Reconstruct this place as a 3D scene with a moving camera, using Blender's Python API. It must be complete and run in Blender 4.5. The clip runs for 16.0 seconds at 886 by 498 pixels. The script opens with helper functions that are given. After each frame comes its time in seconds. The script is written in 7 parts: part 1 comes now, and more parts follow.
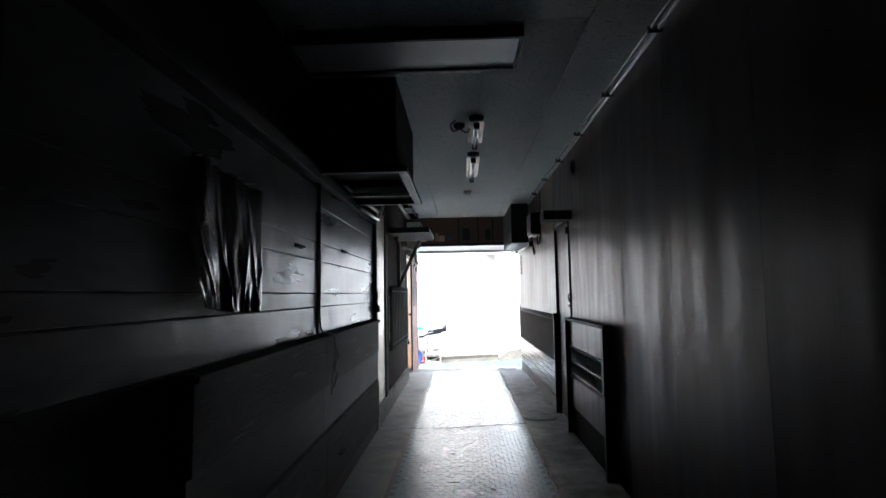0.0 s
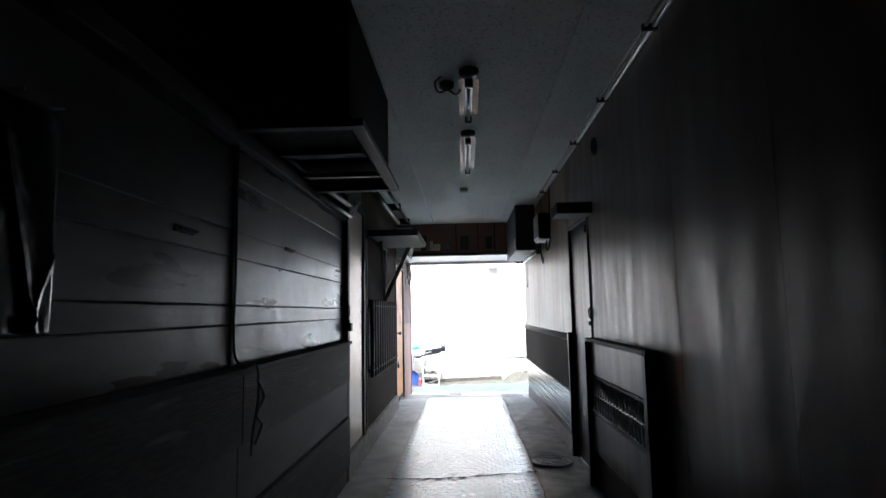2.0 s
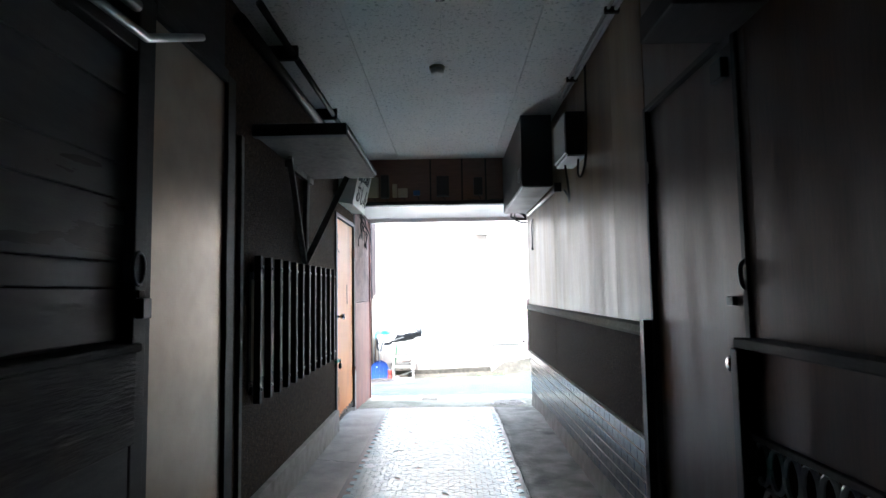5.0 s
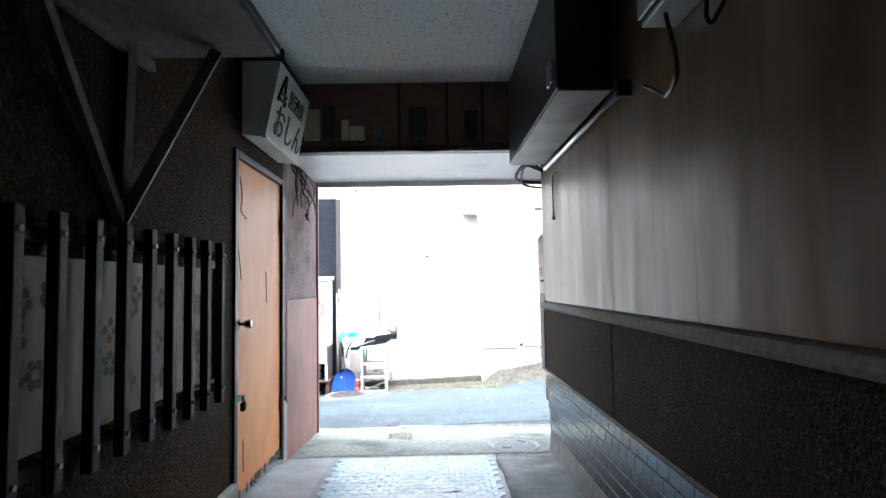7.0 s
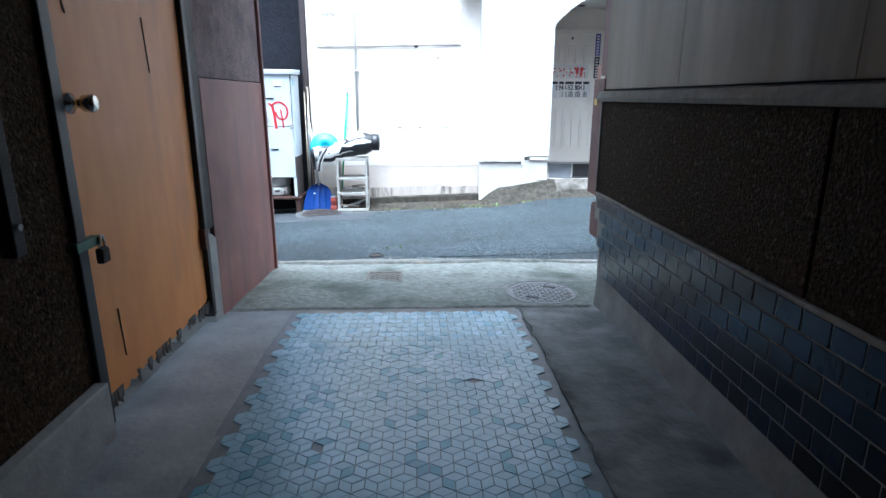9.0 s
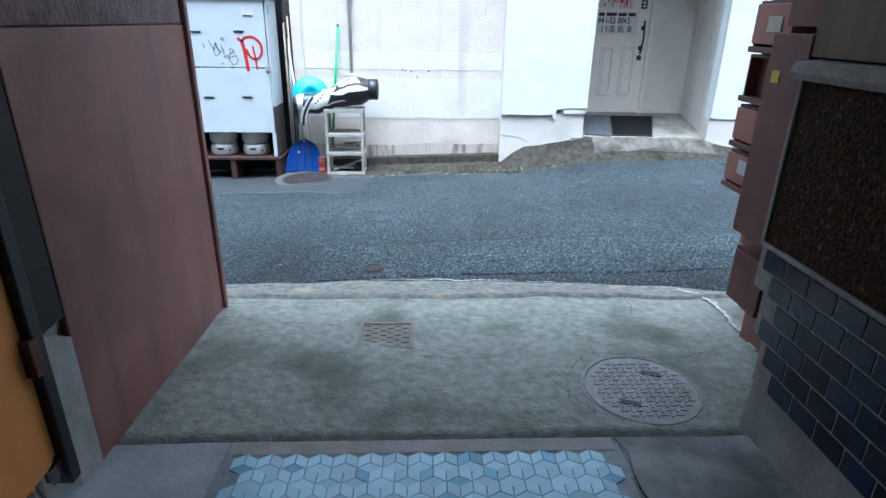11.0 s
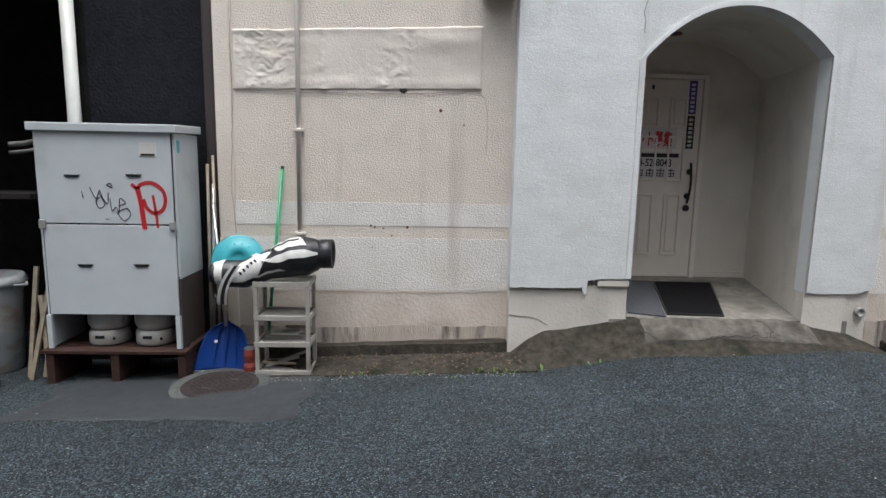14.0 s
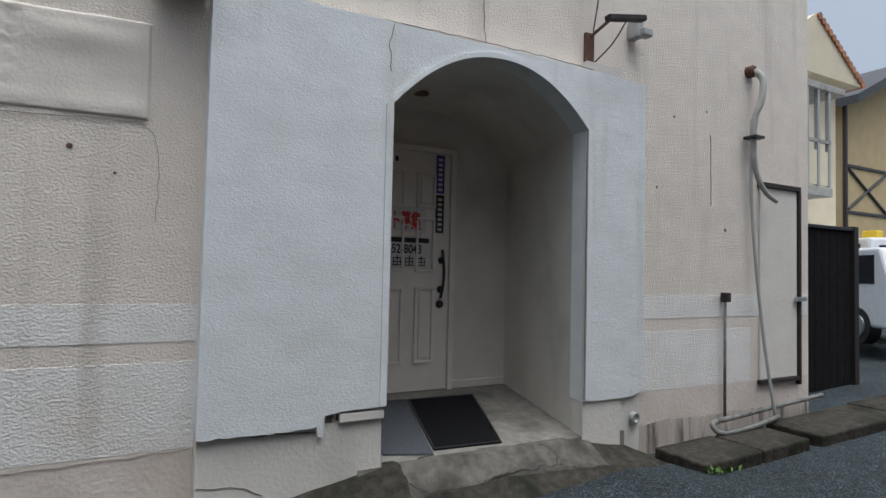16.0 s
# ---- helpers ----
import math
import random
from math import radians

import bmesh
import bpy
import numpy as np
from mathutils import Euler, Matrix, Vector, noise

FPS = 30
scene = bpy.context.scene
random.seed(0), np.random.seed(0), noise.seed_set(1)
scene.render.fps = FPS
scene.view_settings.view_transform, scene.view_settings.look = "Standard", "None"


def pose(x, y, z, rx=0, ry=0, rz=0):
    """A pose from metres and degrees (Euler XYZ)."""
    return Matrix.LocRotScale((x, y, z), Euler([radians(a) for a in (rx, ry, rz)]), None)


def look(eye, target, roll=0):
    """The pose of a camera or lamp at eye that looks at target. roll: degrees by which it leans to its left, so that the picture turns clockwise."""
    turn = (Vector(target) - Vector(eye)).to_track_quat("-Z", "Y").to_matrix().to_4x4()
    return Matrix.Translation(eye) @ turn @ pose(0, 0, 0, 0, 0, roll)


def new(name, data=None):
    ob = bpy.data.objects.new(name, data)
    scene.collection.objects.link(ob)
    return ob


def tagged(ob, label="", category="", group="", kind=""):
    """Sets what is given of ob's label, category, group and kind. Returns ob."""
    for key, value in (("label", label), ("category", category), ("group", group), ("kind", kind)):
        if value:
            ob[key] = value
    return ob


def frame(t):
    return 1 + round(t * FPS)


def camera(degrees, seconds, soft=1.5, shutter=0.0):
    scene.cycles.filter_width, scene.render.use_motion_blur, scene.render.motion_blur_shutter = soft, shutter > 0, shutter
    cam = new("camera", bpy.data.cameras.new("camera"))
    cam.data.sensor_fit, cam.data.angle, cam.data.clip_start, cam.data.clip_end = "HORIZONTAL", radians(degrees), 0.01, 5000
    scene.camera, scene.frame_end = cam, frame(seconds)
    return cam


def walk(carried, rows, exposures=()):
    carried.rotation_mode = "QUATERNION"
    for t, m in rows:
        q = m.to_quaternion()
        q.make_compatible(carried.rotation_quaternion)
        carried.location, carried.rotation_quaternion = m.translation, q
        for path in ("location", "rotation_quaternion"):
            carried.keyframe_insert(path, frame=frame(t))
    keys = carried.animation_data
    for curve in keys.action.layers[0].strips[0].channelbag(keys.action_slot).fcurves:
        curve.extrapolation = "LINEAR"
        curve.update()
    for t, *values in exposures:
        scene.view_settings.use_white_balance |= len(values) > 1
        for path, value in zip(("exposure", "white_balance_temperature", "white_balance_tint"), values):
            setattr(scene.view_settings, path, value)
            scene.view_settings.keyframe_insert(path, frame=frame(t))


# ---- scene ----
cam = camera(76.0, 16.0)
PATH = [
    (0, (0.462, -0.467, 1.508), (0.4, 1.526, 1.669), -1.0),
    (0.5, (0.441, -0.096, 1.511), (0.372, 1.895, 1.686), -0.9),
    (1, (0.386, 0.171, 1.525), (0.327, 2.16, 1.733), -0.7),
    (1.5, (0.466, 0.452, 1.533), (0.41, 2.44, 1.749), -1.0),
    (2, (0.557, 0.716, 1.483), (0.483, 2.703, 1.705), -1.1),
    (2.5, (0.522, 1.105, 1.474), (0.458, 3.094, 1.681), -1.0),
    (3, (0.551, 1.46, 1.457), (0.529, 3.449, 1.667), -0.9),
    (3.2, (0.627, 1.652, 1.452), (0.593, 3.64, 1.668), -1.0),
    (5.5, (0.645, 4.093, 1.413), (0.633, 6.089, 1.543), -0.8),
    (6, (0.704, 4.634, 1.409), (0.719, 6.63, 1.531), -0.9),
    (6.5, (0.691, 5.197, 1.391), (0.713, 7.193, 1.513), -1.0),
    (7, (0.678, 5.731, 1.397), (0.709, 7.727, 1.523), -1.0),
    (7.5, (0.666, 6.231, 1.397), (0.706, 8.226, 1.528), -1.2),
    (8, (0.575, 6.699, 1.32), (0.626, 8.696, 1.412), -1.5),
    (8.5, (0.582, 6.963, 1.182), (0.65, 8.949, 0.957), -0.9),
    (8.7, (0.581, 7.079, 1.193), (0.66, 9.04, 0.81), -0.3),
    (10.8, (0.533, 8.541, 1.294), (0.623, 10.396, 0.553), 1.0),
    (11, (0.486, 8.726, 1.328), (0.572, 10.58, 0.581), 1.0),
    (11.5, (0.469, 9.114, 1.304), (0.553, 10.979, 0.586), 1.0),
    (12, (0.524, 9.458, 1.363), (0.597, 11.329, 0.661), 1.1),
    (12.5, (0.537, 9.841, 1.359), (0.572, 11.723, 0.683), 1.2),
    (13, (0.595, 10.191, 1.354), (0.634, 12.08, 0.697), 1.2),
    (13.5, (0.7, 10.546, 1.388), (0.751, 12.501, 0.968), 1.0),
    (14, (0.733, 10.874, 1.326), (0.803, 12.85, 1.025), 1.1),
    (14.5, (0.844, 11.136, 1.328), (1.042, 13.122, 1.192), 1.2),
    (15, (0.925, 11.467, 1.299), (1.322, 13.427, 1.278), 1.0),
    (15.5, (1.015, 11.89, 1.203), (1.577, 13.809, 1.201), 1.0),
    (16, (1.172, 12.375, 1.186), (2.114, 14.137, 1.265), 1.3),
]
EXPOSURES = [(0.0, 3.95, 5550, 6), (3.0, 3.85, 5550, 6), (5.5, 4.15, 5550, 5), (7.0, 3.68, 5500, 5), (8.0, 2.9, 5300, 3), (8.7, 2.45, 5050, 2), (11.0, 1.72, 4950, 2), (12.0, 1.1, 5550, 5), (13.0, 0.85, 5850, 6), (14.5, 0.37, 6150, 8), (16.0, 0.08, 5850, 6)]
walk(cam, [(t, look(eye, target, roll)) for t, eye, target, roll in PATH], EXPOSURES)
# ---- light ----
world = bpy.data.worlds.new("sky")
scene.world = world
world.use_nodes = True
wn = world.node_tree.nodes
sky = wn.new("ShaderNodeTexSky")
sky.sky_type, sky.sun_disc = "NISHITA", False
sky.sun_elevation, sky.sun_rotation = radians(78), radians(180)
sky.air_density, sky.dust_density, sky.ozone_density = 1.0, 8.0, 1.0
cloud = wn.new("ShaderNodeHueSaturation")
cloud.inputs["Saturation"].default_value, cloud.inputs["Value"].default_value = 0.4, 1.2
world.node_tree.links.new(sky.outputs[0], cloud.inputs["Color"])
world.node_tree.links.new(cloud.outputs[0], wn["Background"].inputs[0])
wn["Background"].inputs[1].default_value = 0.15
sun = bpy.data.lights.new("sun", "SUN")
sun.energy, sun.angle, sun.color = 0.9, radians(50), (1.0, 0.97, 0.93)
new("sun", sun).matrix_world = look((-3, -6.4, 29), (0, 0, 0))

# ---- materials ----


def material(name, c1, c2=None, rough=0.6, metal=0.0, grain=30.0, bump=0.15, bump_scale=80.0, stretch=(1, 1, 1),
             stain=None, stain_scale=1.5, stain_at=0.55, vary=0.0, spec=0.5, rough_var=0.1, swell=0.0, swell_scale=2.0, swell_stretch=(1, 1, 1), streak=None, streak_at=0.56):
    m = bpy.data.materials.new(name)
    m.use_nodes = True
    nt = m.node_tree
    n, l = nt.nodes, nt.links
    b = n["Principled BSDF"]
    tc = n.new("ShaderNodeTexCoord")
    mp = n.new("ShaderNodeMapping")
    mp.inputs["Scale"].default_value = stretch
    l.new(tc.outputs["Object"], mp.inputs[0])

    def noise_node(scale, detail=5.0, src=None):
        t = n.new("ShaderNodeTexNoise")
        t.inputs["Scale"].default_value, t.inputs["Detail"].default_value = scale, detail
        l.new((src or mp).outputs[0], t.inputs["Vector"])
        return t

    def mixed(fac, a, c):
        x = n.new("ShaderNodeMix")
        x.data_type = "RGBA"
        l.new(fac, x.inputs[0])
        for s, v in ((6, a), (7, c)):
            if isinstance(v, tuple):
                x.inputs[s].default_value = (*v, 1)
            else:
                l.new(v, x.inputs[s])
        return x.outputs[2]

    def ramp(src, lo, hi):
        r = n.new("ShaderNodeMapRange")
        r.inputs[1].default_value, r.inputs[2].default_value = lo, hi
        l.new(src, r.inputs[0])
        return r.outputs[0]

    g = noise_node(grain)
    col = mixed(ramp(g.outputs[0], 0.3, 0.7), c1, c2 or tuple(v * 0.75 for v in c1))
    if stain:
        s = noise_node(stain_scale, 8.0)
        col = mixed(ramp(s.outputs[0], stain_at, stain_at + 0.2), col, stain)
    if streak:
        m3 = n.new("ShaderNodeMapping")
        m3.inputs["Scale"].default_value = (4.0, 4.0, 0.3)
        l.new(tc.outputs["Object"], m3.inputs[0])
        k = noise_node(1.4, 7.0, m3)
        col = mixed(ramp(k.outputs[0], streak_at, streak_at + 0.3), col, streak)
    if vary:
        oi = n.new("ShaderNodeObjectInfo")
        hv = n.new("ShaderNodeHueSaturation")
        l.new(ramp(oi.outputs["Random"], 0.0, 1.0), hv.inputs["Value"])
        r = hv.inputs["Value"].links[0].from_node
        r.inputs[3].default_value, r.inputs[4].default_value = 1 - vary, 1 + vary
        l.new(col, hv.inputs["Color"])
        col = hv.outputs[0]
    l.new(col, b.inputs["Base Color"])
    rr = n.new("ShaderNodeMapRange")
    rr.inputs[3].default_value, rr.inputs[4].default_value = max(0.03, rough - rough_var), min(1, rough + rough_var)
    rn = noise_node(grain * 0.2)
    l.new(rn.outputs[0], rr.inputs[0])
    l.new(rr.outputs[0], b.inputs["Roughness"])
    b.inputs["Metallic"].default_value = metal
    b.inputs["Specular IOR Level"].default_value = spec
    nrm = None
    if swell:
        m2 = n.new("ShaderNodeMapping")
        m2.inputs["Scale"].default_value = swell_stretch
        l.new(tc.outputs["Object"], m2.inputs[0])
        sw = noise_node(swell_scale, 2.0, m2)
        bw = n.new("ShaderNodeBump")
        bw.inputs["Strength"].default_value, bw.inputs["Distance"].default_value = 1.0, swell
        l.new(sw.outputs[0], bw.inputs["Height"])
        nrm = bw
    if bump:
        bn = noise_node(bump_scale, 4.0)
        bp = n.new("ShaderNodeBump")
        bp.inputs["Strength"].default_value, bp.inputs["Distance"].default_value = min(1.0, bump), 0.01 * max(1.0, bump)
        l.new(bn.outputs[0], bp.inputs["Height"])
        if nrm:
            l.new(nrm.outputs[0], bp.inputs["Normal"])
        nrm = bp
    if nrm:
        l.new(nrm.outputs[0], b.inputs["Normal"])
    return m


def plain(name, c, rough=0.5, metal=0.0):
    return material(name, c, tuple(v * 0.9 for v in c), rough, metal, 12, 0.04, 120, rough_var=0.06)


CONC = material("worn_concrete", (0.36, 0.345, 0.31), (0.25, 0.24, 0.22), 0.75, 0, 9, 0.35, 45, stain=(0.17, 0.16, 0.145), stain_scale=2.2, stain_at=0.53)
CONC_DARK = material("damp_concrete", (0.30, 0.30, 0.285), (0.15, 0.152, 0.145), 0.72, 0, 7, 0.7, 30, stain=(0.055, 0.055, 0.052), stain_scale=3, stain_at=0.51, rough_var=0.25, spec=0.4)
CONC_LIGHT = material("pale_concrete", (0.42, 0.41, 0.38), (0.3, 0.29, 0.27), 0.75, 0, 10, 0.3, 50, stain=(0.2, 0.19, 0.17), stain_scale=2.5)


def asphalt(name, dark, chip, bright, scale=85.0, share=0.90, rough=0.75):
    """Bitumen with stones: every cell of stone has its own grey, a few are nearly white."""
    m = bpy.data.materials.new(name)
    m.use_nodes = True
    n, l = m.node_tree.nodes, m.node_tree.links
    b = n["Principled BSDF"]
    tc = n.new("ShaderNodeTexCoord")

    def mixed(fac, a, c):
        x = n.new("ShaderNodeMix")
        x.data_type = "RGBA"
        l.new(fac, x.inputs[0])
        for s, v in ((6, a), (7, c)):
            if isinstance(v, tuple):
                x.inputs[s].default_value = (*v, 1)
            else:
                l.new(v, x.inputs[s])
        return x.outputs[2]

    def ranged(src, lo, hi, a=0.0, c=1.0):
        r = n.new("ShaderNodeMapRange")
        for i, v in enumerate((lo, hi, a, c)):
            r.inputs[i + 1].default_value = v
        l.new(src, r.inputs[0])
        return r.outputs[0]

    def noisy(scale, detail):
        t = n.new("ShaderNodeTexNoise")
        t.inputs["Scale"].default_value, t.inputs["Detail"].default_value = scale, detail
        l.new(tc.outputs["Object"], t.inputs["Vector"])
        return t.outputs[0]

    v = n.new("ShaderNodeTexVoronoi")
    v.inputs["Scale"].default_value = scale
    l.new(tc.outputs["Object"], v.inputs["Vector"])
    sep = n.new("ShaderNodeSeparateColor")
    l.new(v.outputs["Color"], sep.inputs[0])
    stone = mixed(ranged(sep.outputs[0], 0.25, 0.95), dark, chip)
    stone = mixed(ranged(sep.outputs[1], share, share + 0.06), stone, bright)
    col = mixed(ranged(v.outputs["Distance"], 0.35, 0.7), stone, tuple(k * 0.55 for k in dark))
    worn = n.new("ShaderNodeHueSaturation")
    l.new(ranged(noisy(0.7, 7.0), 0.3, 0.7, 0.72, 1.3), worn.inputs["Value"])
    l.new(col, worn.inputs["Color"])
    film = n.new("ShaderNodeHueSaturation")
    l.new(ranged(noisy(5.5, 5.0), 0.3, 0.7, 0.82, 1.18), film.inputs["Value"])
    l.new(worn.outputs[0], film.inputs["Color"])
    l.new(film.outputs[0], b.inputs["Base Color"])
    b.inputs["Specular IOR Level"].default_value = 0.3
    l.new(ranged(noisy(30, 3.0), 0.2, 0.8, rough - 0.15, rough + 0.1), b.inputs["Roughness"])
    bp = n.new("ShaderNodeBump")
    bp.inputs["Strength"].default_value, bp.inputs["Distance"].default_value = 1.0, 0.013
    bp.invert = True
    l.new(v.outputs["Distance"], bp.inputs["Height"])
    l.new(bp.outputs[0], b.inputs["Normal"])
    return m


ASPHALT = asphalt("asphalt", (0.013, 0.019, 0.023), (0.110, 0.145, 0.160), (0.28, 0.31, 0.31), 104, 0.945)
ASPHALT_OLD = material("patched_asphalt", (0.031, 0.035, 0.040), (0.018, 0.021, 0.025), 0.7, 0, 60, 0.5, 110, stain=(0.016, 0.018, 0.021), stain_scale=1.6, stain_at=0.5)
STUCCO = material("cream_stucco", (0.72, 0.645, 0.565), (0.66, 0.59, 0.515), 0.85, 0, 5, 0.75, 66, stretch=(1, 1, 1.3), stain=(0.60, 0.535, 0.47), stain_scale=1.1, stain_at=0.58, swell=0.0018, swell_scale=24, swell_stretch=(0.9, 1, 1.25), streak=(0.50, 0.445, 0.385), streak_at=0.56)
STUCCO_BAND = material("white_stucco_band", (0.765, 0.735, 0.70), (0.69, 0.655, 0.61), 0.85, 0, 4, 0.75, 66, stretch=(1, 1, 1.3), stain=(0.65, 0.59, 0.53), stain_scale=1.6, stain_at=0.57, swell=0.0018, swell_scale=24, swell_stretch=(0.9, 1, 1.25), streak=(0.48, 0.43, 0.38), streak_at=0.58)
STUCCO_SMOOTH = material("patched_render", (0.71, 0.65, 0.58), (0.64, 0.58, 0.51), 0.8, 0, 3, 0.3, 60, stain=(0.60, 0.535, 0.465), stain_scale=2.0, stain_at=0.55, swell=0.004, swell_scale=9)
STUCCO_DIRTY = material("grimy_render", (0.56, 0.49, 0.425), (0.44, 0.38, 0.325), 0.85, 0, 3, 0.6, 30, stretch=(5, 1, 0.9), stain=(0.12, 0.10, 0.088), stain_scale=2.4, stain_at=0.48)
BLOCK_WHITE = material("cool_white_render", (0.72, 0.735, 0.73), (0.65, 0.66, 0.655), 0.8, 0, 4, 0.3, 70, stretch=(1, 1, 1.6), stain=(0.58, 0.575, 0.54), stain_scale=1.2, stain_at=0.58, swell=0.004, swell_scale=6, swell_stretch=(0.8, 1, 1.4), streak=(0.50, 0.48, 0.43), streak_at=0.60)
NAVY = material("navy_stucco", (0.012, 0.0125, 0.018), (0.007, 0.0075, 0.010), 0.85, 0, 12, 0.9, 45, stain=(0.022, 0.026, 0.036), stain_scale=1.1, stain_at=0.6, spec=0.2, streak=(0.045, 0.055, 0.075), streak_at=0.6)
BLACK_WALL = material("near_black_wall", (0.012, 0.0105, 0.0105), (0.006, 0.0055, 0.0055), 0.9, 0, 9, 0.4, 40, spec=0.12)
VENEER = material("brown_veneer", (0.070, 0.039, 0.025), (0.046, 0.026, 0.0175), 0.36, 0, 14, 0.08, 90, stretch=(1, 6, 0.6), stain=(0.028, 0.017, 0.012), stain_scale=1.3, stain_at=0.56, spec=0.38, swell=0.035, swell_scale=1.3, swell_stretch=(1, 1.3, 0.4))
PLASTER = material("stained_grey_board", (0.235, 0.17, 0.098), (0.185, 0.132, 0.075), 0.38, 0, 6, 0.06, 90, stretch=(1, 2.0, 0.4), stain=(0.11, 0.065, 0.034), stain_scale=0.9, stain_at=0.48, swell=0.03, swell_scale=1.3, swell_stretch=(1, 1.5, 0.3), streak=(0.075, 0.04, 0.02), streak_at=0.50, spec=0.22)
DARK_STUCCO = material("dark_brown_stucco", (0.068, 0.041, 0.022), (0.012, 0.0075, 0.005), 0.8, 0, 75, 0.9, 95, stain=(0.135, 0.094, 0.06), stain_scale=48, stain_at=0.57, spec=0.06)
DARK_WOOD = material("dark_painted_wood", (0.030, 0.025, 0.023), (0.017, 0.015, 0.014), 0.6, 0, 16, 0.2, 60, stretch=(4, 0.6, 4), spec=0.3)
PLANK = material("dark_plywood_plank", (0.105, 0.097, 0.09), (0.07, 0.065, 0.061), 0.30, 0, 10, 0.1, 70, stretch=(1, 0.5, 3), stain=(0.062, 0.057, 0.053), stain_scale=1.6, stain_at=0.5, vary=0.12, swell=0.012, swell_scale=2.5)
BOARD = material("weathered_board", (0.042, 0.037, 0.034), (0.017, 0.015, 0.014), 0.75, 0, 22, 0.5, 30, stretch=(1, 0.5, 5), stain=(0.15, 0.14, 0.13), stain_scale=4, stain_at=0.61, vary=0.15, spec=0.3)
BARE_WOOD = material("bare_timber", (0.185, 0.162, 0.142), (0.11, 0.098, 0.086), 0.75, 0, 18, 0.25, 50, stretch=(2, 2, 2), stain=(0.08, 0.067, 0.057), stain_scale=5, stain_at=0.56)
FASCIA = material("fascia_veneer", (0.19, 0.105, 0.075), (0.14, 0.077, 0.055), 0.5, 0, 16, 0.1, 80, stretch=(0.5, 1, 3))
ORANGE = material("orange_door_skin", (0.82, 0.33, 0.075), (0.74, 0.275, 0.058), 0.5, 0, 7, 0.06, 80, stretch=(1, 2, 0.6), stain=(0.55, 0.24, 0.085), stain_scale=2.2, stain_at=0.60, streak=(0.50, 0.20, 0.06), streak_at=0.58)
MAUVE = material("mauve_painted_board", (0.30, 0.135, 0.105), (0.24, 0.104, 0.085), 0.6, 0, 5, 0.12, 60, stain=(0.15, 0.075, 0.066), stain_scale=1.7, stain_at=0.50, streak=(0.12, 0.08, 0.076), streak_at=0.53)
MAUVE_ROUGH = material("mauve_rough_render", (0.25, 0.17, 0.16), (0.15, 0.1, 0.095), 0.85, 0, 14, 0.9, 50, stain=(0.09, 0.065, 0.06), stain_scale=4, stain_at=0.55)
STEEL = material("dull_steel_sheet", (0.42, 0.335, 0.25), (0.35, 0.275, 0.205), 0.36, 0.6, 8, 0.05, 60, stain=(0.28, 0.22, 0.175), stain_scale=1.8, stain_at=0.6)
GALV = plain("galvanised_metal", (0.5, 0.51, 0.52), 0.35, 0.85)
CHROME = plain("worn_chrome", (0.6, 0.58, 0.55), 0.2, 1.0)
IRON = material("cast_iron", (0.36, 0.355, 0.34), (0.25, 0.245, 0.235), 0.6, 0.2, 25, 0.3, 60, stain=(0.20, 0.17, 0.14), stain_scale=9, stain_at=0.58)
IRON_DARK = material("rusty_iron", (0.050, 0.039, 0.037), (0.027, 0.022, 0.021), 0.7, 0.2, 25, 0.4, 60, spec=0.3)
BLACK = plain("black_plastic", (0.012, 0.012, 0.013), 0.45)
SHEET = material("black_plastic_sheet", (0.012, 0.012, 0.013), (0.008, 0.008, 0.009), 0.24, 0, 6, 0.08, 30, swell=0.008, swell_scale=10)
CREAM = plain("cream_plastic", (0.55, 0.49, 0.36), 0.5)
BLUE_SMALL = plain("blue_plastic_box", (0.05, 0.13, 0.32), 0.4)
SIGN_WHITE = material("aged_white_acrylic", (0.72, 0.72, 0.68), (0.6, 0.6, 0.55), 0.35, 0, 4, 0.03, 60, stain=(0.45, 0.43, 0.36), stain_scale=4, stain_at=0.63)
INK = plain("black_ink", (0.015, 0.015, 0.016), 0.6)
INK_RED = plain("red_ink", (0.52, 0.025, 0.02), 0.5)
INK_BLUE = plain("violet_blue_ink", (0.05, 0.045, 0.25), 0.5)
PAPER = plain("grubby_paper", (0.62, 0.6, 0.57), 0.6)
TILE = material("pale_blue_tile", (0.46, 0.69, 0.80), (0.40, 0.62, 0.74), 0.25, 0, 20, 0.08, 80, stain=(0.30, 0.42, 0.48), stain_scale=2.5, stain_at=0.60, vary=0.14)
TILE_BLUE = material("mid_blue_tile", (0.20, 0.46, 0.62), (0.16, 0.39, 0.55), 0.32, 0, 20, 0.08, 80, vary=0.2)
GROUT = material("grey_grout", (0.22, 0.25, 0.265), (0.155, 0.175, 0.19), 0.45, 0, 30, 0.1, 90)
GLAZED = material("glazed_blue_brick", (0.008, 0.020, 0.050), (0.004, 0.007, 0.013), 0.16, 0, 4, 0.12, 40, vary=0.85, rough_var=0.08, spec=0.45)
MORTAR = material("grey_mortar", (0.33, 0.30, 0.255), (0.23, 0.205, 0.175), 0.9, 0, 30, 0.4, 80)
# grey spots put the shade inside the board's pits into the colour
CEIL = material("pitted_ceiling_board", (0.86, 0.87, 0.86), (0.82, 0.83, 0.82), 0.85, 0, 4, 0.8, 75, stain=(0.40, 0.43, 0.43), stain_scale=46, stain_at=0.55)
SOFFIT = material("white_soffit_panel", (0.74, 0.72, 0.72), (0.68, 0.66, 0.66), 0.45, 0, 4, 0.05, 60, stain=(0.42, 0.38, 0.37), stain_scale=1.6, stain_at=0.6)
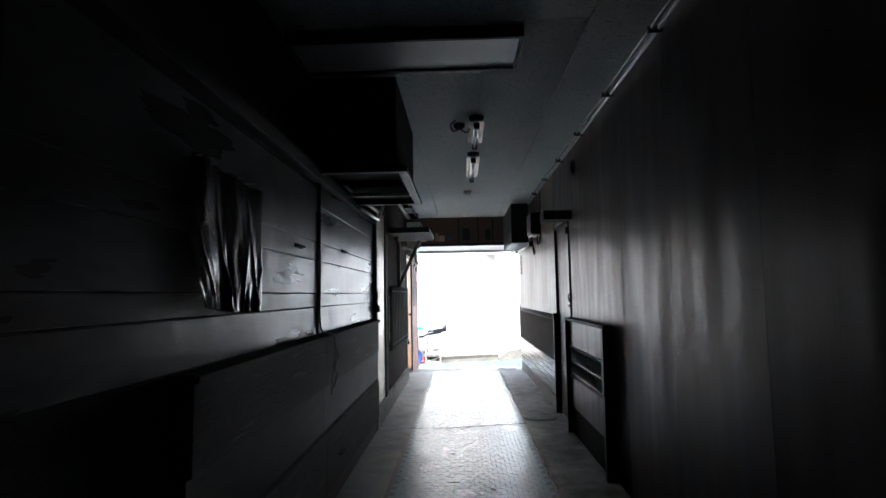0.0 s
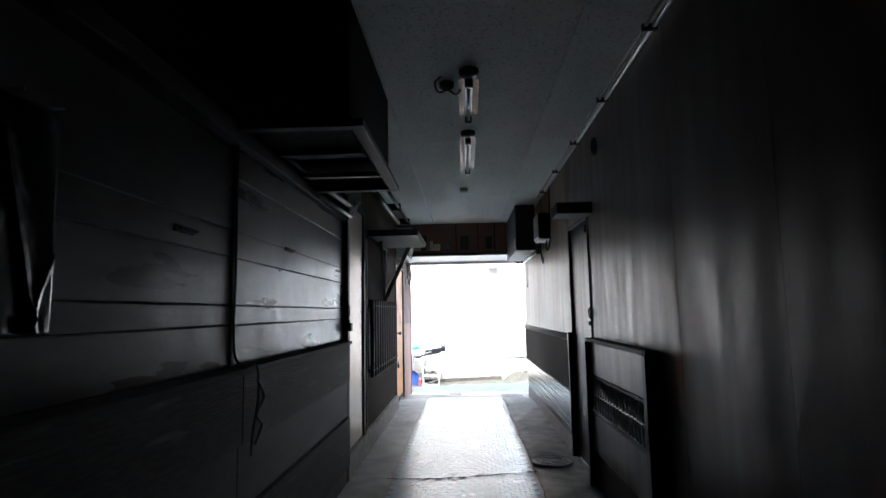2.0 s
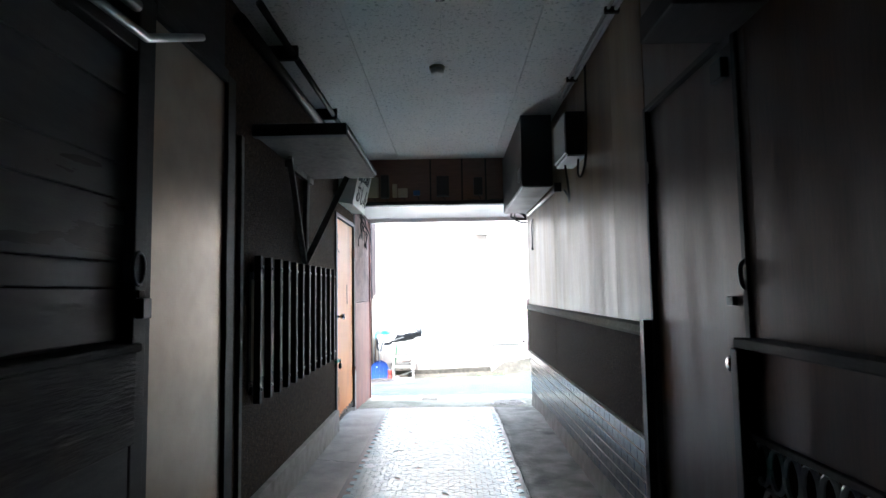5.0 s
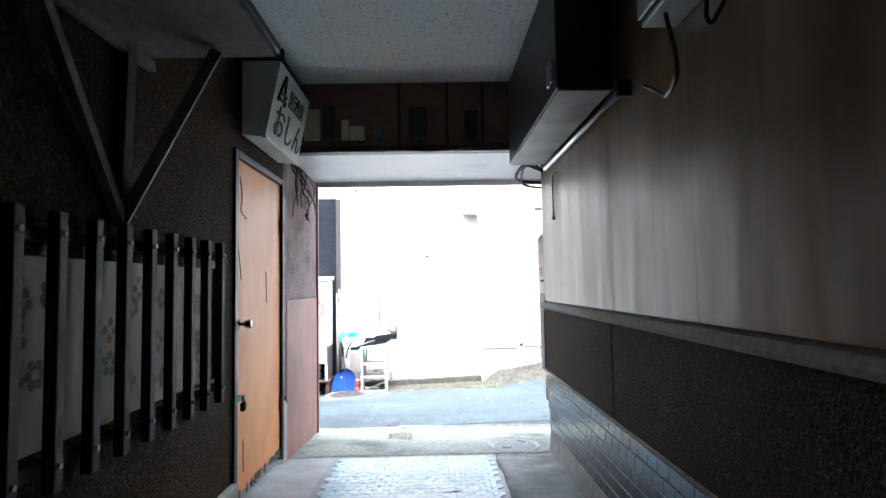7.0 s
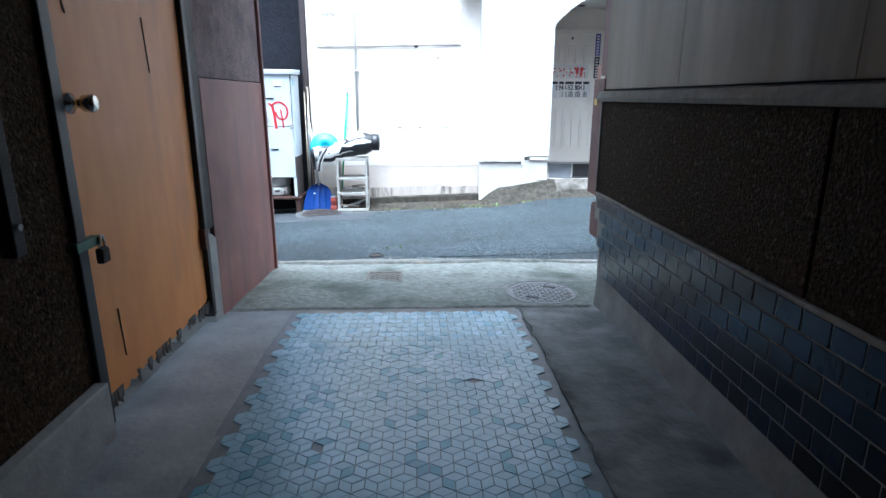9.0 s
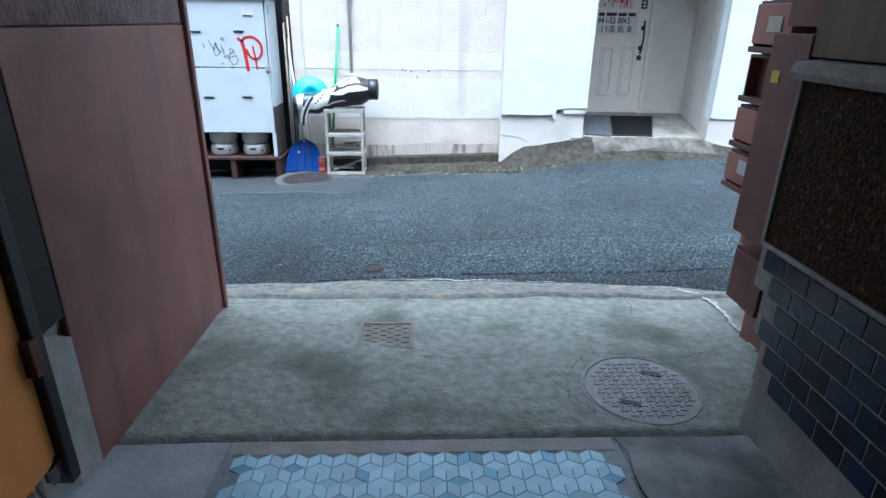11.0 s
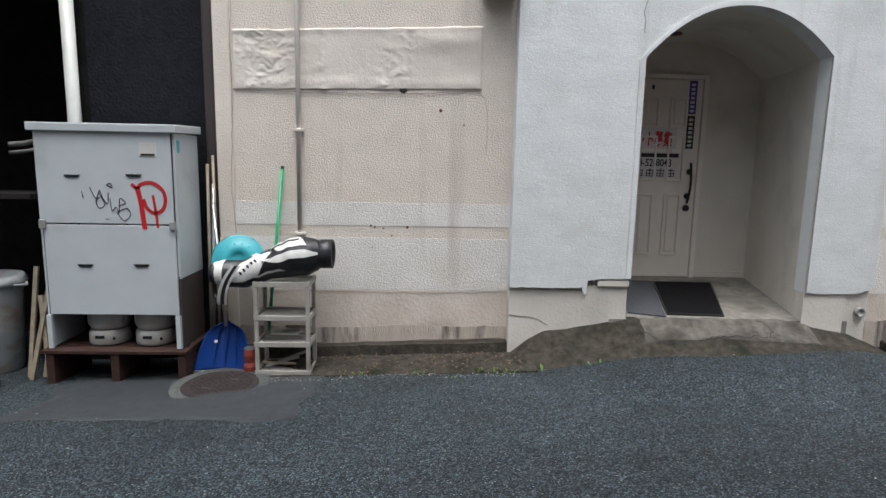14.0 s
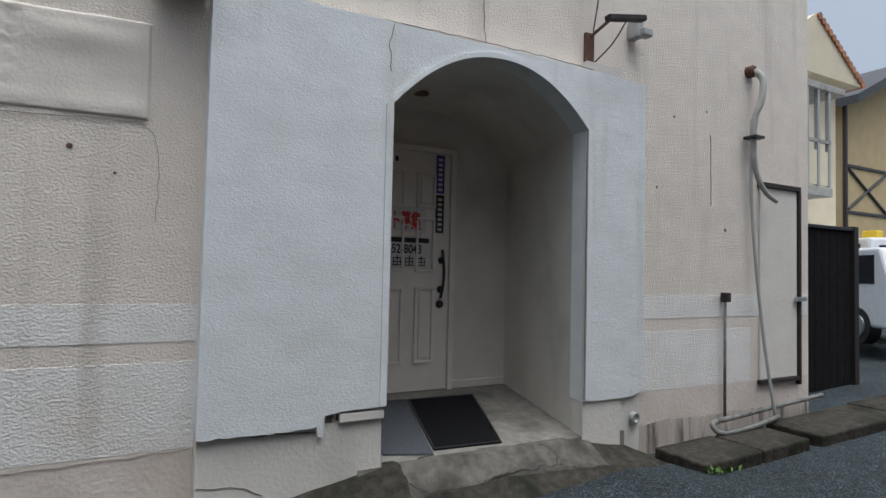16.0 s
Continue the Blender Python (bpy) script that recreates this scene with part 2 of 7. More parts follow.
DUCT_GREY = material("sooty_grey_sheet", (0.36, 0.33, 0.31), (0.25, 0.23, 0.215), 0.55, 0.1, 5, 0.08, 60, stain=(0.14, 0.125, 0.115), stain_scale=2.2, stain_at=0.52)
WHITE_DOOR = material("cream_white_door", (0.74, 0.69, 0.62), (0.68, 0.63, 0.56), 0.5, 0, 5, 0.05, 60, stain=(0.5, 0.45, 0.39), stain_scale=2.5, stain_at=0.62)
RECESS = material("recess_render", (0.68, 0.64, 0.575), (0.61, 0.57, 0.51), 0.8, 0, 3, 0.4, 40, stain=(0.43, 0.41, 0.37), stain_scale=1.3, stain_at=0.56)
CAB = material("pale_grey_enamel", (0.52, 0.555, 0.57), (0.47, 0.50, 0.515), 0.45, 0, 4, 0.04, 60, stain=(0.38, 0.39, 0.385), stain_scale=2.0, stain_at=0.6)
CAB_IN = plain("brown_rubber_apron", (0.06, 0.045, 0.04), 0.7)
CYL = material("grey_gas_cylinder", (0.5, 0.49, 0.46), (0.4, 0.385, 0.36), 0.5, 0.1, 8, 0.1, 60, stain=(0.25, 0.18, 0.13), stain_scale=5, stain_at=0.63)
PALLET = material("red_brown_pallet_wood", (0.058, 0.031, 0.024), (0.034, 0.019, 0.016), 0.85, 0, 18, 0.3, 60, stretch=(1, 2, 2), spec=0.2)
OLD_WOOD = material("grey_brown_stick", (0.36, 0.30, 0.22), (0.24, 0.195, 0.145), 0.75, 0, 20, 0.2, 60)
BIN = material("grubby_grey_plastic", (0.15, 0.165, 0.175), (0.10, 0.112, 0.12), 0.55, 0, 5, 0.1, 50, stain=(0.06, 0.06, 0.06), stain_scale=3, stain_at=0.54, streak=(0.07, 0.06, 0.05))
BIN_WHITE = material("rust_streaked_white_bin", (0.46, 0.48, 0.49), (0.36, 0.37, 0.37), 0.5, 0, 5, 0.1, 50, stain=(0.27, 0.15, 0.07), stain_scale=2.6, stain_at=0.52, stretch=(1, 1, 2))
TEAL = plain("teal_plastic", (0.05, 0.36, 0.42), 0.4)
GREEN = plain("green_plastic_pole", (0.02, 0.33, 0.13), 0.4)
SHOVEL = plain("blue_plastic_scoop", (0.008, 0.04, 0.20), 0.3)
BAG_WHITE = material("white_vinyl", (0.66, 0.65, 0.62), (0.58, 0.57, 0.54), 0.4, 0, 12, 0.15, 60, swell=0.01, swell_scale=12)
BAG_BLACK = material("black_vinyl", (0.018, 0.018, 0.02), (0.011, 0.011, 0.012), 0.4, 0, 12, 0.15, 60, swell=0.01, swell_scale=12)
RACK = material("ivory_plastic_rack", (0.40, 0.38, 0.345), (0.30, 0.285, 0.255), 0.55, 0, 7, 0.08, 60, stain=(0.16, 0.14, 0.115), stain_scale=6, stain_at=0.54)
AC_BODY = material("ivory_ac_enamel", (0.38, 0.365, 0.32), (0.31, 0.295, 0.26), 0.5, 0, 5, 0.05, 60, stain=(0.26, 0.23, 0.19), stain_scale=3, stain_at=0.6)
RUBBER = material("black_doormat", (0.012, 0.012, 0.013), (0.007, 0.007, 0.008), 0.95, 0, 60, 0.8, 200, spec=0.1)
MAT_GREY = material("grey_doormat", (0.095, 0.10, 0.112), (0.07, 0.074, 0.082), 0.95, 0, 60, 0.6, 200, spec=0.1)
MAILRED = material("faded_red_brown_enamel", (0.40, 0.165, 0.11), (0.31, 0.12, 0.085), 0.5, 0, 7, 0.06, 60, stain=(0.42, 0.3, 0.25), stain_scale=4, stain_at=0.6)
MAILDARK = material("red_brown_iron", (0.19, 0.08, 0.063), (0.14, 0.06, 0.048), 0.6, 0.1, 8, 0.1, 60)
TAN_TILE = material("tan_corner_tile", (0.33, 0.26, 0.17), (0.25, 0.2, 0.13), 0.45, 0, 12, 0.15, 60, vary=0.25)
PIPE_GREY = plain("grey_conduit", (0.36, 0.36, 0.34), 0.5)
PIPE_DIRTY = material("grimy_grey_pipe", (0.20, 0.195, 0.18), (0.11, 0.105, 0.095), 0.7, 0, 20, 0.3, 60, stain=(0.05, 0.047, 0.04), stain_scale=9, stain_at=0.52)
PIPE_PALE = plain("pale_painted_conduit", (0.70, 0.655, 0.595), 0.7)
PIPE_LAGGED = material("taped_pipe_wrap", (0.42, 0.41, 0.38), (0.33, 0.32, 0.29), 0.7, 0, 9, 0.4, 50)
PIPE_BROWN = plain("dark_brown_downpipe", (0.045, 0.033, 0.032), 0.5)
RUST = material("rusted_bracket", (0.14, 0.07, 0.045), (0.08, 0.04, 0.03), 0.8, 0.2, 25, 0.4, 60)
PAINT_WHITE = material("worn_white_road_paint", (0.62, 0.62, 0.6), (0.3, 0.3, 0.29), 0.8, 0, 20, 0.4, 60)
LEAF = plain("weed_leaf", (0.09, 0.16, 0.03), 0.6)
CREAM_WALL = material("cream_house_wall", (0.66, 0.58, 0.42), (0.6, 0.52, 0.38), 0.8, 0, 3, 0.2, 30)
TAN_WALL = material("tan_house_wall", (0.55, 0.42, 0.23), (0.48, 0.365, 0.2), 0.8, 0, 3, 0.2, 30)
ROOF_ORANGE = material("orange_roof_tile", (0.42, 0.18, 0.08), (0.3, 0.125, 0.06), 0.7, 0, 10, 0.3, 30, vary=0.2)
ROOF_DARK = material("dark_roof_tile", (0.06, 0.06, 0.065), (0.04, 0.04, 0.042), 0.6, 0, 10, 0.3, 30)
CAR_WHITE = plain("white_car_paint", (0.75, 0.76, 0.77), 0.2)
CAR_GLASS = plain("dark_car_glass", (0.02, 0.022, 0.025), 0.08)
TAIL_RED = plain("red_lamp_lens", (0.4, 0.02, 0.02), 0.2)
YELLOW = plain("yellow_plastic", (0.7, 0.48, 0.03), 0.4)
FROST = material("patterned_window_paper", (0.44, 0.385, 0.27), (0.36, 0.315, 0.215), 0.5, 0, 3, 0.05, 60, stain=(0.2, 0.18, 0.14), stain_scale=9, stain_at=0.62)

# ---- building helpers ----
ORIGIN = {}


def thing(name, at, label, category, group=""):
    ob = new(name)
    ob.location = at
    ob.empty_display_size = 0.1
    ORIGIN[ob.name] = Vector(at)
    return tagged(ob, label, category, group)


def finish(bm, name, mat, smooth=False):
    bmesh.ops.recalc_face_normals(bm, faces=bm.faces)
    me = bpy.data.meshes.new(name)
    if smooth:
        for f in bm.faces:
            f.smooth = True
    bm.to_mesh(me)
    bm.free()
    for m in mat if isinstance(mat, (list, tuple)) else (mat,):
        me.materials.append(m)
    return me


def part(name, bm, mat, parent, label="", smooth=False):
    """One mesh, modelled at its place in the world, hung under a thing or a part."""
    org = ORIGIN[parent.name]
    bmesh.ops.translate(bm, verts=bm.verts, vec=-org)
    ob = new(name, finish(bm, name, mat, smooth))
    ob.parent = parent
    ORIGIN[ob.name] = org
    return tagged(ob, label)


def solid(name, bm, mat, label="", category="", group="", kind="", smooth=False):
    ob = new(name, finish(bm, name, mat, smooth))
    ORIGIN[ob.name] = Vector((0, 0, 0))
    return tagged(ob, label, category, group, kind)


def box(x0, x1, y0, y1, z0, z1, bevel=0.0, bm=None, turn=None):
    """A box between two corners; turn: degrees (rx, ry, rz) about its middle."""
    own = bmesh.new()
    bmesh.ops.create_cube(own, size=1)
    for v in own.verts:
        v.co = Vector((v.co.x * (x1 - x0), v.co.y * (y1 - y0), v.co.z * (z1 - z0)))
    if bevel:
        bmesh.ops.bevel(own, geom=own.edges[:], offset=bevel, segments=2, affect="EDGES", profile=0.5)
    m = Matrix.Translation(((x0 + x1) / 2, (y0 + y1) / 2, (z0 + z1) / 2))
    if turn:
        m = m @ pose(0, 0, 0, *turn)
    bmesh.ops.transform(own, matrix=m, verts=own.verts)
    return joined(bm, own)


def joined(bm, own):
    if bm is None:
        return own
    me = bpy.data.meshes.new("joint")
    own.to_mesh(me)
    own.free()
    bm.from_mesh(me)
    bpy.data.meshes.remove(me)
    return bm


def boxes(*rows, bevel=0.0):
    bm = bmesh.new()
    for r in rows:
        box(*r, bevel=bevel, bm=bm)
    return bm


def cyl(p0, p1, r0, r1=None, seg=16, bm=None):
    p0, p1 = Vector(p0), Vector(p1)
    own = bmesh.new()
    bmesh.ops.create_cone(own, cap_ends=True, segments=seg, radius1=r0, radius2=r0 if r1 is None else r1, depth=(p1 - p0).length)
    m = Matrix.Translation((p0 + p1) / 2) @ (p1 - p0).to_track_quat("Z", "Y").to_matrix().to_4x4()
    bmesh.ops.transform(own, matrix=m, verts=own.verts)
    return joined(bm, own)


def lathe(at, profile, seg=24, bm=None, axis="Z"):
    """A turned shape: profile rows of (radius, height)."""
    own = bmesh.new()
    rings = []
    for r, h in profile:
        rings.append([own.verts.new((r * math.cos(2 * math.pi * i / seg), r * math.sin(2 * math.pi * i / seg), h)) for i in range(seg)])
    for a, b in zip(rings, rings[1:]):
        for i in range(seg):
            own.faces.new((a[i], a[(i + 1) % seg], b[(i + 1) % seg], b[i]))
    own.faces.new(rings[0])
    own.faces.new(rings[-1])
    turn = {"Z": Matrix.Identity(4), "X": pose(0, 0, 0, 0, 90, 0), "Y": pose(0, 0, 0, -90, 0, 0)}[axis]
    bmesh.ops.transform(own, matrix=Matrix.Translation(at) @ turn, verts=own.verts)
    return joined(bm, own)


def tube(points, r, seg=8, bm=None, ends=None):
    """A round pipe or cable through points; ends: radius at the last point."""
    own = bmesh.new()
    pts = [Vector(p) for p in points]
    rings = []
    side = None
    for i, p in enumerate(pts):
        d = (pts[min(i + 1, len(pts) - 1)] - pts[max(i - 1, 0)]).normalized()
        if side is None:
            side = d.orthogonal().normalized()
        side = (side - d * side.dot(d)).normalized()
        up = d.cross(side)
        rad = r if ends is None else r + (ends - r) * i / (len(pts) - 1)
        rings.append([own.verts.new(p + rad * (side * math.cos(2 * math.pi * k / seg) + up * math.sin(2 * math.pi * k / seg))) for k in range(seg)])
    for a, b in zip(rings, rings[1:]):
        for k in range(seg):
            own.faces.new((a[k], a[(k + 1) % seg], b[(k + 1) % seg], b[k]))
    own.faces.new(rings[0])
    own.faces.new(rings[-1])
    return joined(bm, own)


def curved(points, n=6):
    """Smooth points through a few, Catmull-Rom."""
    p = [Vector(q) for q in points]
    p = [p[0] * 2 - p[1]] + p + [p[-1] * 2 - p[-2]]
    out = []
    for i in range(1, len(p) - 2):
        for k in range(n):
            t = k / n
            out.append(0.5 * (2 * p[i] + (p[i + 1] - p[i - 1]) * t + (2 * p[i - 1] - 5 * p[i] + 4 * p[i + 1] - p[i + 2]) * t * t + (3 * p[i] - p[i - 1] - 3 * p[i + 1] + p[i + 2]) * t ** 3))
    return out + [p[-2]]


def prism(outline, axis, a, b, bm=None):
    """An outline of (u, v) pairs pushed from a to b along an axis: x takes (y, z), y takes (x, z), z takes (x, y)."""
    own = bmesh.new()
    put = {"x": lambda u, v, w: (w, u, v), "y": lambda u, v, w: (u, w, v), "z": lambda u, v, w: (u, v, w)}[axis]
    lo = [own.verts.new(put(u, v, a)) for u, v in outline]
    hi = [own.verts.new(put(u, v, b)) for u, v in outline]
    own.faces.new(lo)
    own.faces.new(hi)
    k = len(outline)
    for i in range(k):
        own.faces.new((lo[i], lo[(i + 1) % k], hi[(i + 1) % k], hi[i]))
    return joined(bm, own)


def sheet(u0, u1, v0, v1, nu, nv, put):
    """A grid surface; put(u, v) gives the place."""
    bm = bmesh.new()
    g = [[bm.verts.new(put(u0 + (u1 - u0) * i / nu, v0 + (v1 - v0) * j / nv)) for j in range(nv + 1)] for i in range(nu + 1)]
    for i in range(nu):
        for j in range(nv):
            bm.faces.new((g[i][j], g[i + 1][j], g[i + 1][j + 1], g[i][j + 1]))
    return bm


def lettering(text, size, m, depth=0.002, bold=0.0):
    """A bmesh of raised writing, its lower left corner at the pose m, facing that pose's z."""
    cu = bpy.data.curves.new("writing", "FONT")
    cu.body, cu.size, cu.extrude = text, size, depth
    cu.resolution_u = 3
    cu.offset = bold
    ob = bpy.data.objects.new("writing", cu)
    me = bpy.data.meshes.new_from_object(ob)
    bm = bmesh.new()
    bm.from_mesh(me)
    bmesh.ops.transform(bm, matrix=m, verts=bm.verts)
    bpy.data.objects.remove(ob)
    bpy.data.meshes.remove(me)
    return bm


def wobble(p, scale=1.0, amount=1.0):
    return noise.noise(Vector(p) * scale) * amount


XL, XR, FLOOR, TOP = -0.46, 1.57, 0.13, 2.93


def street(x, y):
    """Height of the road."""
    xx, yy = max(-7.0, min(9.0, x)), min(15.6, max(9.0, y))
    return -0.10 - 0.07 * (yy - 12) + 0.03 * (xx - 0.5)


def passage(x, y):
    """Height of the passage floor and its apron."""
    if y < 9.6:
        return FLOOR
    if y < 11.25:
        return FLOOR - 0.11 * (y - 9.6) / 1.65
    return 0.02 - 0.07 * (y - 11.25) / 0.4

# ---- setting: ground ----
def steps(a, b, d):
    return [a + (b - a) * i / round((b - a) / d) for i in range(round((b - a) / d) + 1)]


def ground_height(x, y):
    z = street(x, y) - (0.25 if y < 11.4 else 0.0)
    up, side = max(0.0, min(1.0, (y - 14.2) / 0.9)), max(0.0, min(1.0, (x - 1.6) / 1.1, (5.0 - x) / 0.9))
    z += 0.10 * up * up * (3 - 2 * up) * side * side * (3 - 2 * side)
    return z + (wobble((x, y, 0), 1.7, 0.008) + wobble((x, y, 4), 6.0, 0.003) if -8 < x < 12 and 11 < y < 17 else 0)


gx = [-600, -150, -40, -14] + steps(-7, 11, 0.12) + [14, 20, 40, 150, 600]
gy = [-600, -100, -20, 0, 8] + steps(11.3, 16.2, 0.12) + [18, 22, 30, 60, 150, 600]
bm = bmesh.new()
grid = [[bm.verts.new((x, y, ground_height(x, y))) for y in gy] for x in gx]
for i in range(len(gx) - 1):
    for j in range(len(gy) - 1):
        bm.faces.new((grid[i][j], grid[i + 1][j], grid[i + 1][j + 1], grid[i][j + 1]))
solid("ground", bm, ASPHALT, "grey chipped asphalt of a narrow back street", "road", kind="structure", smooth=True)


def draped(name, x0, x1, y0, y1, mat, lift, rag=0.05, label="", height=ground_height, n=24):
    """A thin layer that follows the ground, with ragged edges."""
    def put(u, v):
        e = rag * (wobble((u * 3, v * 3, 7)) + 0.5 * wobble((u * 11, v * 11, 3)))
        cu, cv = abs(2 * u - 1), abs(2 * v - 1)
        x, y = x0 + (x1 - x0) * u + e * (u - 0.5) * 2 * cu, y0 + (y1 - y0) * v + e * (v - 0.5) * 2 * cv
        edge = max(cu, cv) > 0.999
        return x, y, height(x, y) + (-0.02 if edge else lift)
    return solid(name, sheet(0, 1, 0, 1, n, n, put), mat, label, "road", kind="structure", smooth=True)


draped("road_patch", -2.0, 0.0, 14.25, 15.25, ASPHALT_OLD, 0.007, 0.16, "smooth dark grey concrete patch round a manhole")
draped("road_seam", -0.3, 6.0, 11.75, 12.48, asphalt("chipped_asphalt", (0.015, 0.0225, 0.0275), (0.128, 0.168, 0.187), (0.30, 0.33, 0.33), 92, 0.94), 0.006, 0.1, "coarse paler strip of asphalt", n=40)


def crack(points, width, height, mat=None, lift=0.004):
    """A dark irregular crack that lies on a surface."""
    pts = curved([(x, y, 0) for x, y in points], 26)
    bm = bmesh.new()
    rows = []
    for i, p in enumerate(pts):
        p = Vector((p.x + wobble((p.x * 9, p.y * 9, 1), 1, 0.022) + wobble((p.x * 37, p.y * 37, 3), 1, 0.012), p.y + wobble((p.x * 9, p.y * 9, 5), 1, 0.022) + wobble((p.x * 37, p.y * 37, 8), 1, 0.012), 0))
        d = (pts[min(i + 1, len(pts) - 1)] - pts[max(i - 1, 0)]).normalized()
        s = Vector((-d.y, d.x, 0)) * width * (0.25 + 1.6 * abs(wobble((i * 0.45, p.x, 2))))
        rows.append([bm.verts.new((q.x, q.y, height(q.x, q.y) + lift)) for q in (p - s, p + s)])
    for a, b in zip(rows, rows[1:]):
        bm.faces.new((a[0], b[0], b[1], a[1]))
    return solid("crack", bm, mat or CRACK, "thin dark crack in the paving", "crack", kind="structure")


CRACK = plain("crack_dirt", (0.018, 0.018, 0.018), 0.95)


# passage floor, apron
def apron_edge(x):
    return 11.63 + 0.05 * math.sin(x * 2.1 + 0.6) + wobble((x * 4, 0, 0), 1, 0.035) - 0.10 * max(0, x - 1.5)


def apron_height(x, y):
    z = passage(x, y) + wobble((x, y, 2), 2.2, 0.010) + wobble((x, y, 9), 8, 0.003)
    return z + 0.02 * math.exp(-((y - 11.35) / 0.08) ** 2) * (0.5 + wobble((x * 3, 3, 0)))


def apron_at(u, v):
    x = -0.62 + 3.4 * u
    y0, y1 = 10.168, apron_edge(x)
    y = y0 + (y1 - y0) * v
    return x, y, apron_height(x, y) - (0.03 if v == 0 else 0.0 if v < 0.97 else (v - 0.97) * 1.2)


APRON = material("stained_apron_concrete", (0.335, 0.342, 0.30), (0.195, 0.204, 0.172), 0.8, 0, 24, 0.8, 44, stain=(0.10, 0.112, 0.086), stain_scale=2.3, stain_at=0.49, spec=0.25)
LIP = material("ochre_stained_concrete", (0.24, 0.232, 0.20), (0.10, 0.103, 0.092), 0.85, 0, 26, 0.8, 46, stain=(0.38, 0.32, 0.22), stain_scale=4.2, stain_at=0.58, spec=0.25)
solid("pavement", sheet(0, 1, 0, 1, 90, 46, apron_at), APRON, "stained grey concrete apron at the mouth of the passage", "pavement", kind="structure", smooth=True)


def lip_at(u, v):
    x = -0.60 + 2.85 * u
    y0, y1 = 11.30 + wobble((x * 2, 8, 0), 1, 0.012), apron_edge(x) - 0.004
    y = y0 + (y1 - y0) * v
    return x, y, apron_height(x, y) + (-0.01 if v in (0, 1) or u in (0, 1) else 0.006 + 0.012 * math.exp(-(v / 0.25) ** 2))


solid("apron_lip", sheet(0, 1, 0, 1, 90, 14, lip_at), LIP, "gritty ochre-stained concrete lip along the street", "pavement", kind="structure", smooth=True)
solid("floor", boxes((-0.8, 2.0, -3.4, 10.24, -0.3, 0.0)), CONC_DARK, "concrete base of the passage floor", "floor", kind="structure")


def strip(name, x0, x1, y0, y1, mat, amp, label, lift=0.0, n=None):
    dx, dy = (x1 - x0) / 16, (y1 - y0) / (n or int((y1 - y0) * 14))

    def put(x, y):
        sunk = 0.02 if amp and (x in (x0, x1) or y in (y0, y1)) else 0.0
        x = x0 + 0.003 if x0 < x < x0 + 1.01 * dx else x1 - 0.003 if x1 - 1.01 * dx < x < x1 else x
        y = y0 + 0.003 if y0 < y < y0 + 1.01 * dy else y1 - 0.003 if y1 - 1.01 * dy < y < y1 else y
        return x, y, passage(x, y) + lift - sunk + wobble((x, y, 2), 3.0, amp) + wobble((x, y, 8), 14, amp * 0.5)
    return solid(name, sheet(x0, x1, y0, y1, 16, n or int((y1 - y0) * 14), put), mat, label, "floor", kind="structure", smooth=True)


strip("floor_side", 1.10, 1.60, -3.2, 10.17, CONC_DARK, 0.012, "rough dark damp concrete strip along the wall")
strip("floor_edge", -0.50, -0.08, -3.2, 10.17, material("floor_edge_concrete", (0.40, 0.41, 0.41), (0.27, 0.28, 0.285), 0.6, 0, 6, 0.3, 40, stain=(0.17, 0.18, 0.185), stain_scale=2.0, stain_at=0.52, rough_var=0.2), 0.006, "grey worn concrete strip beside the tiles")
strip("floor_bed", -0.10, 1.115, -3.2, 10.165, GROUT, 0.0, "grey mortar bed under the floor tiles", 0.002)
strip("floor_sill", -0.09, 1.10, 10.105, 10.166, CONC, 0.0, "smooth concrete edge past the tiles", 0.0045, n=4)
crack([(1.10, 3), (1.108, 6), (1.112, 8), (1.113, 10.16)], 0.004, passage, lift=0.012)
crack([(-0.12, 5.50), (0.15, 5.48), (0.5, 5.52), (0.9, 5.62), (1.12, 5.66)], 0.022, passage, lift=0.014)
crack([(-0.46, 8.05), (-0.3, 8.0), (-0.08, 7.93)], 0.005, passage, lift=0.008)
for pts in ([(0.40, 11.27), (0.53, 11.34), (0.54, 11.42), (0.58, 11.62)], [(-0.1, 11.02), (0.1, 11.0), (0.22, 10.95)], [(1.05, 10.56), (1.2, 10.70), (1.45, 10.67), (1.62, 10.69), (1.8, 10.76)], [(1.1, 10.26), (1.06, 10.38), (1.0, 10.52)], [(-0.42, 11.08), (-0.2, 11.02), (0.0, 11.03)],
            [(0.98, 10.6), (1.05, 10.5), (1.02, 10.38)], [(0.5, 10.72), (0.7, 10.68), (0.86, 10.74)], [(1.5, 11.1), (1.56, 11.3), (1.54, 11.55)], [(0.0, 10.9), (0.12, 10.87)]):
    crack(pts, 0.002, apron_height, lift=0.005)
for pts, w in (([(-0.25, 12.40), (0.44, 12.44), (1.23, 12.48), (2.0, 12.49), (3.4, 12.52), (5.5, 12.5)], 0.007), ([(-0.25, 12.40), (-0.28, 12.14), (-0.45, 11.89), (-0.9, 11.75)], 0.007),
               ([(-1.9, 14.3), (-1.0, 14.22), (0.1, 14.26)], 0.004), ([(0.02, 14.3), (0.04, 15.1)], 0.004), ([(-3, 13.9), (0, 13.6), (4, 13.55)], 0.003)):
    crack(pts, w, ground_height, lift=0.012)
crack([(-0.6 + 0.15 * i, apron_edge(-0.6 + 0.15 * i) + 0.012) for i in range(20)], 0.006, ground_height, lift=0.012)
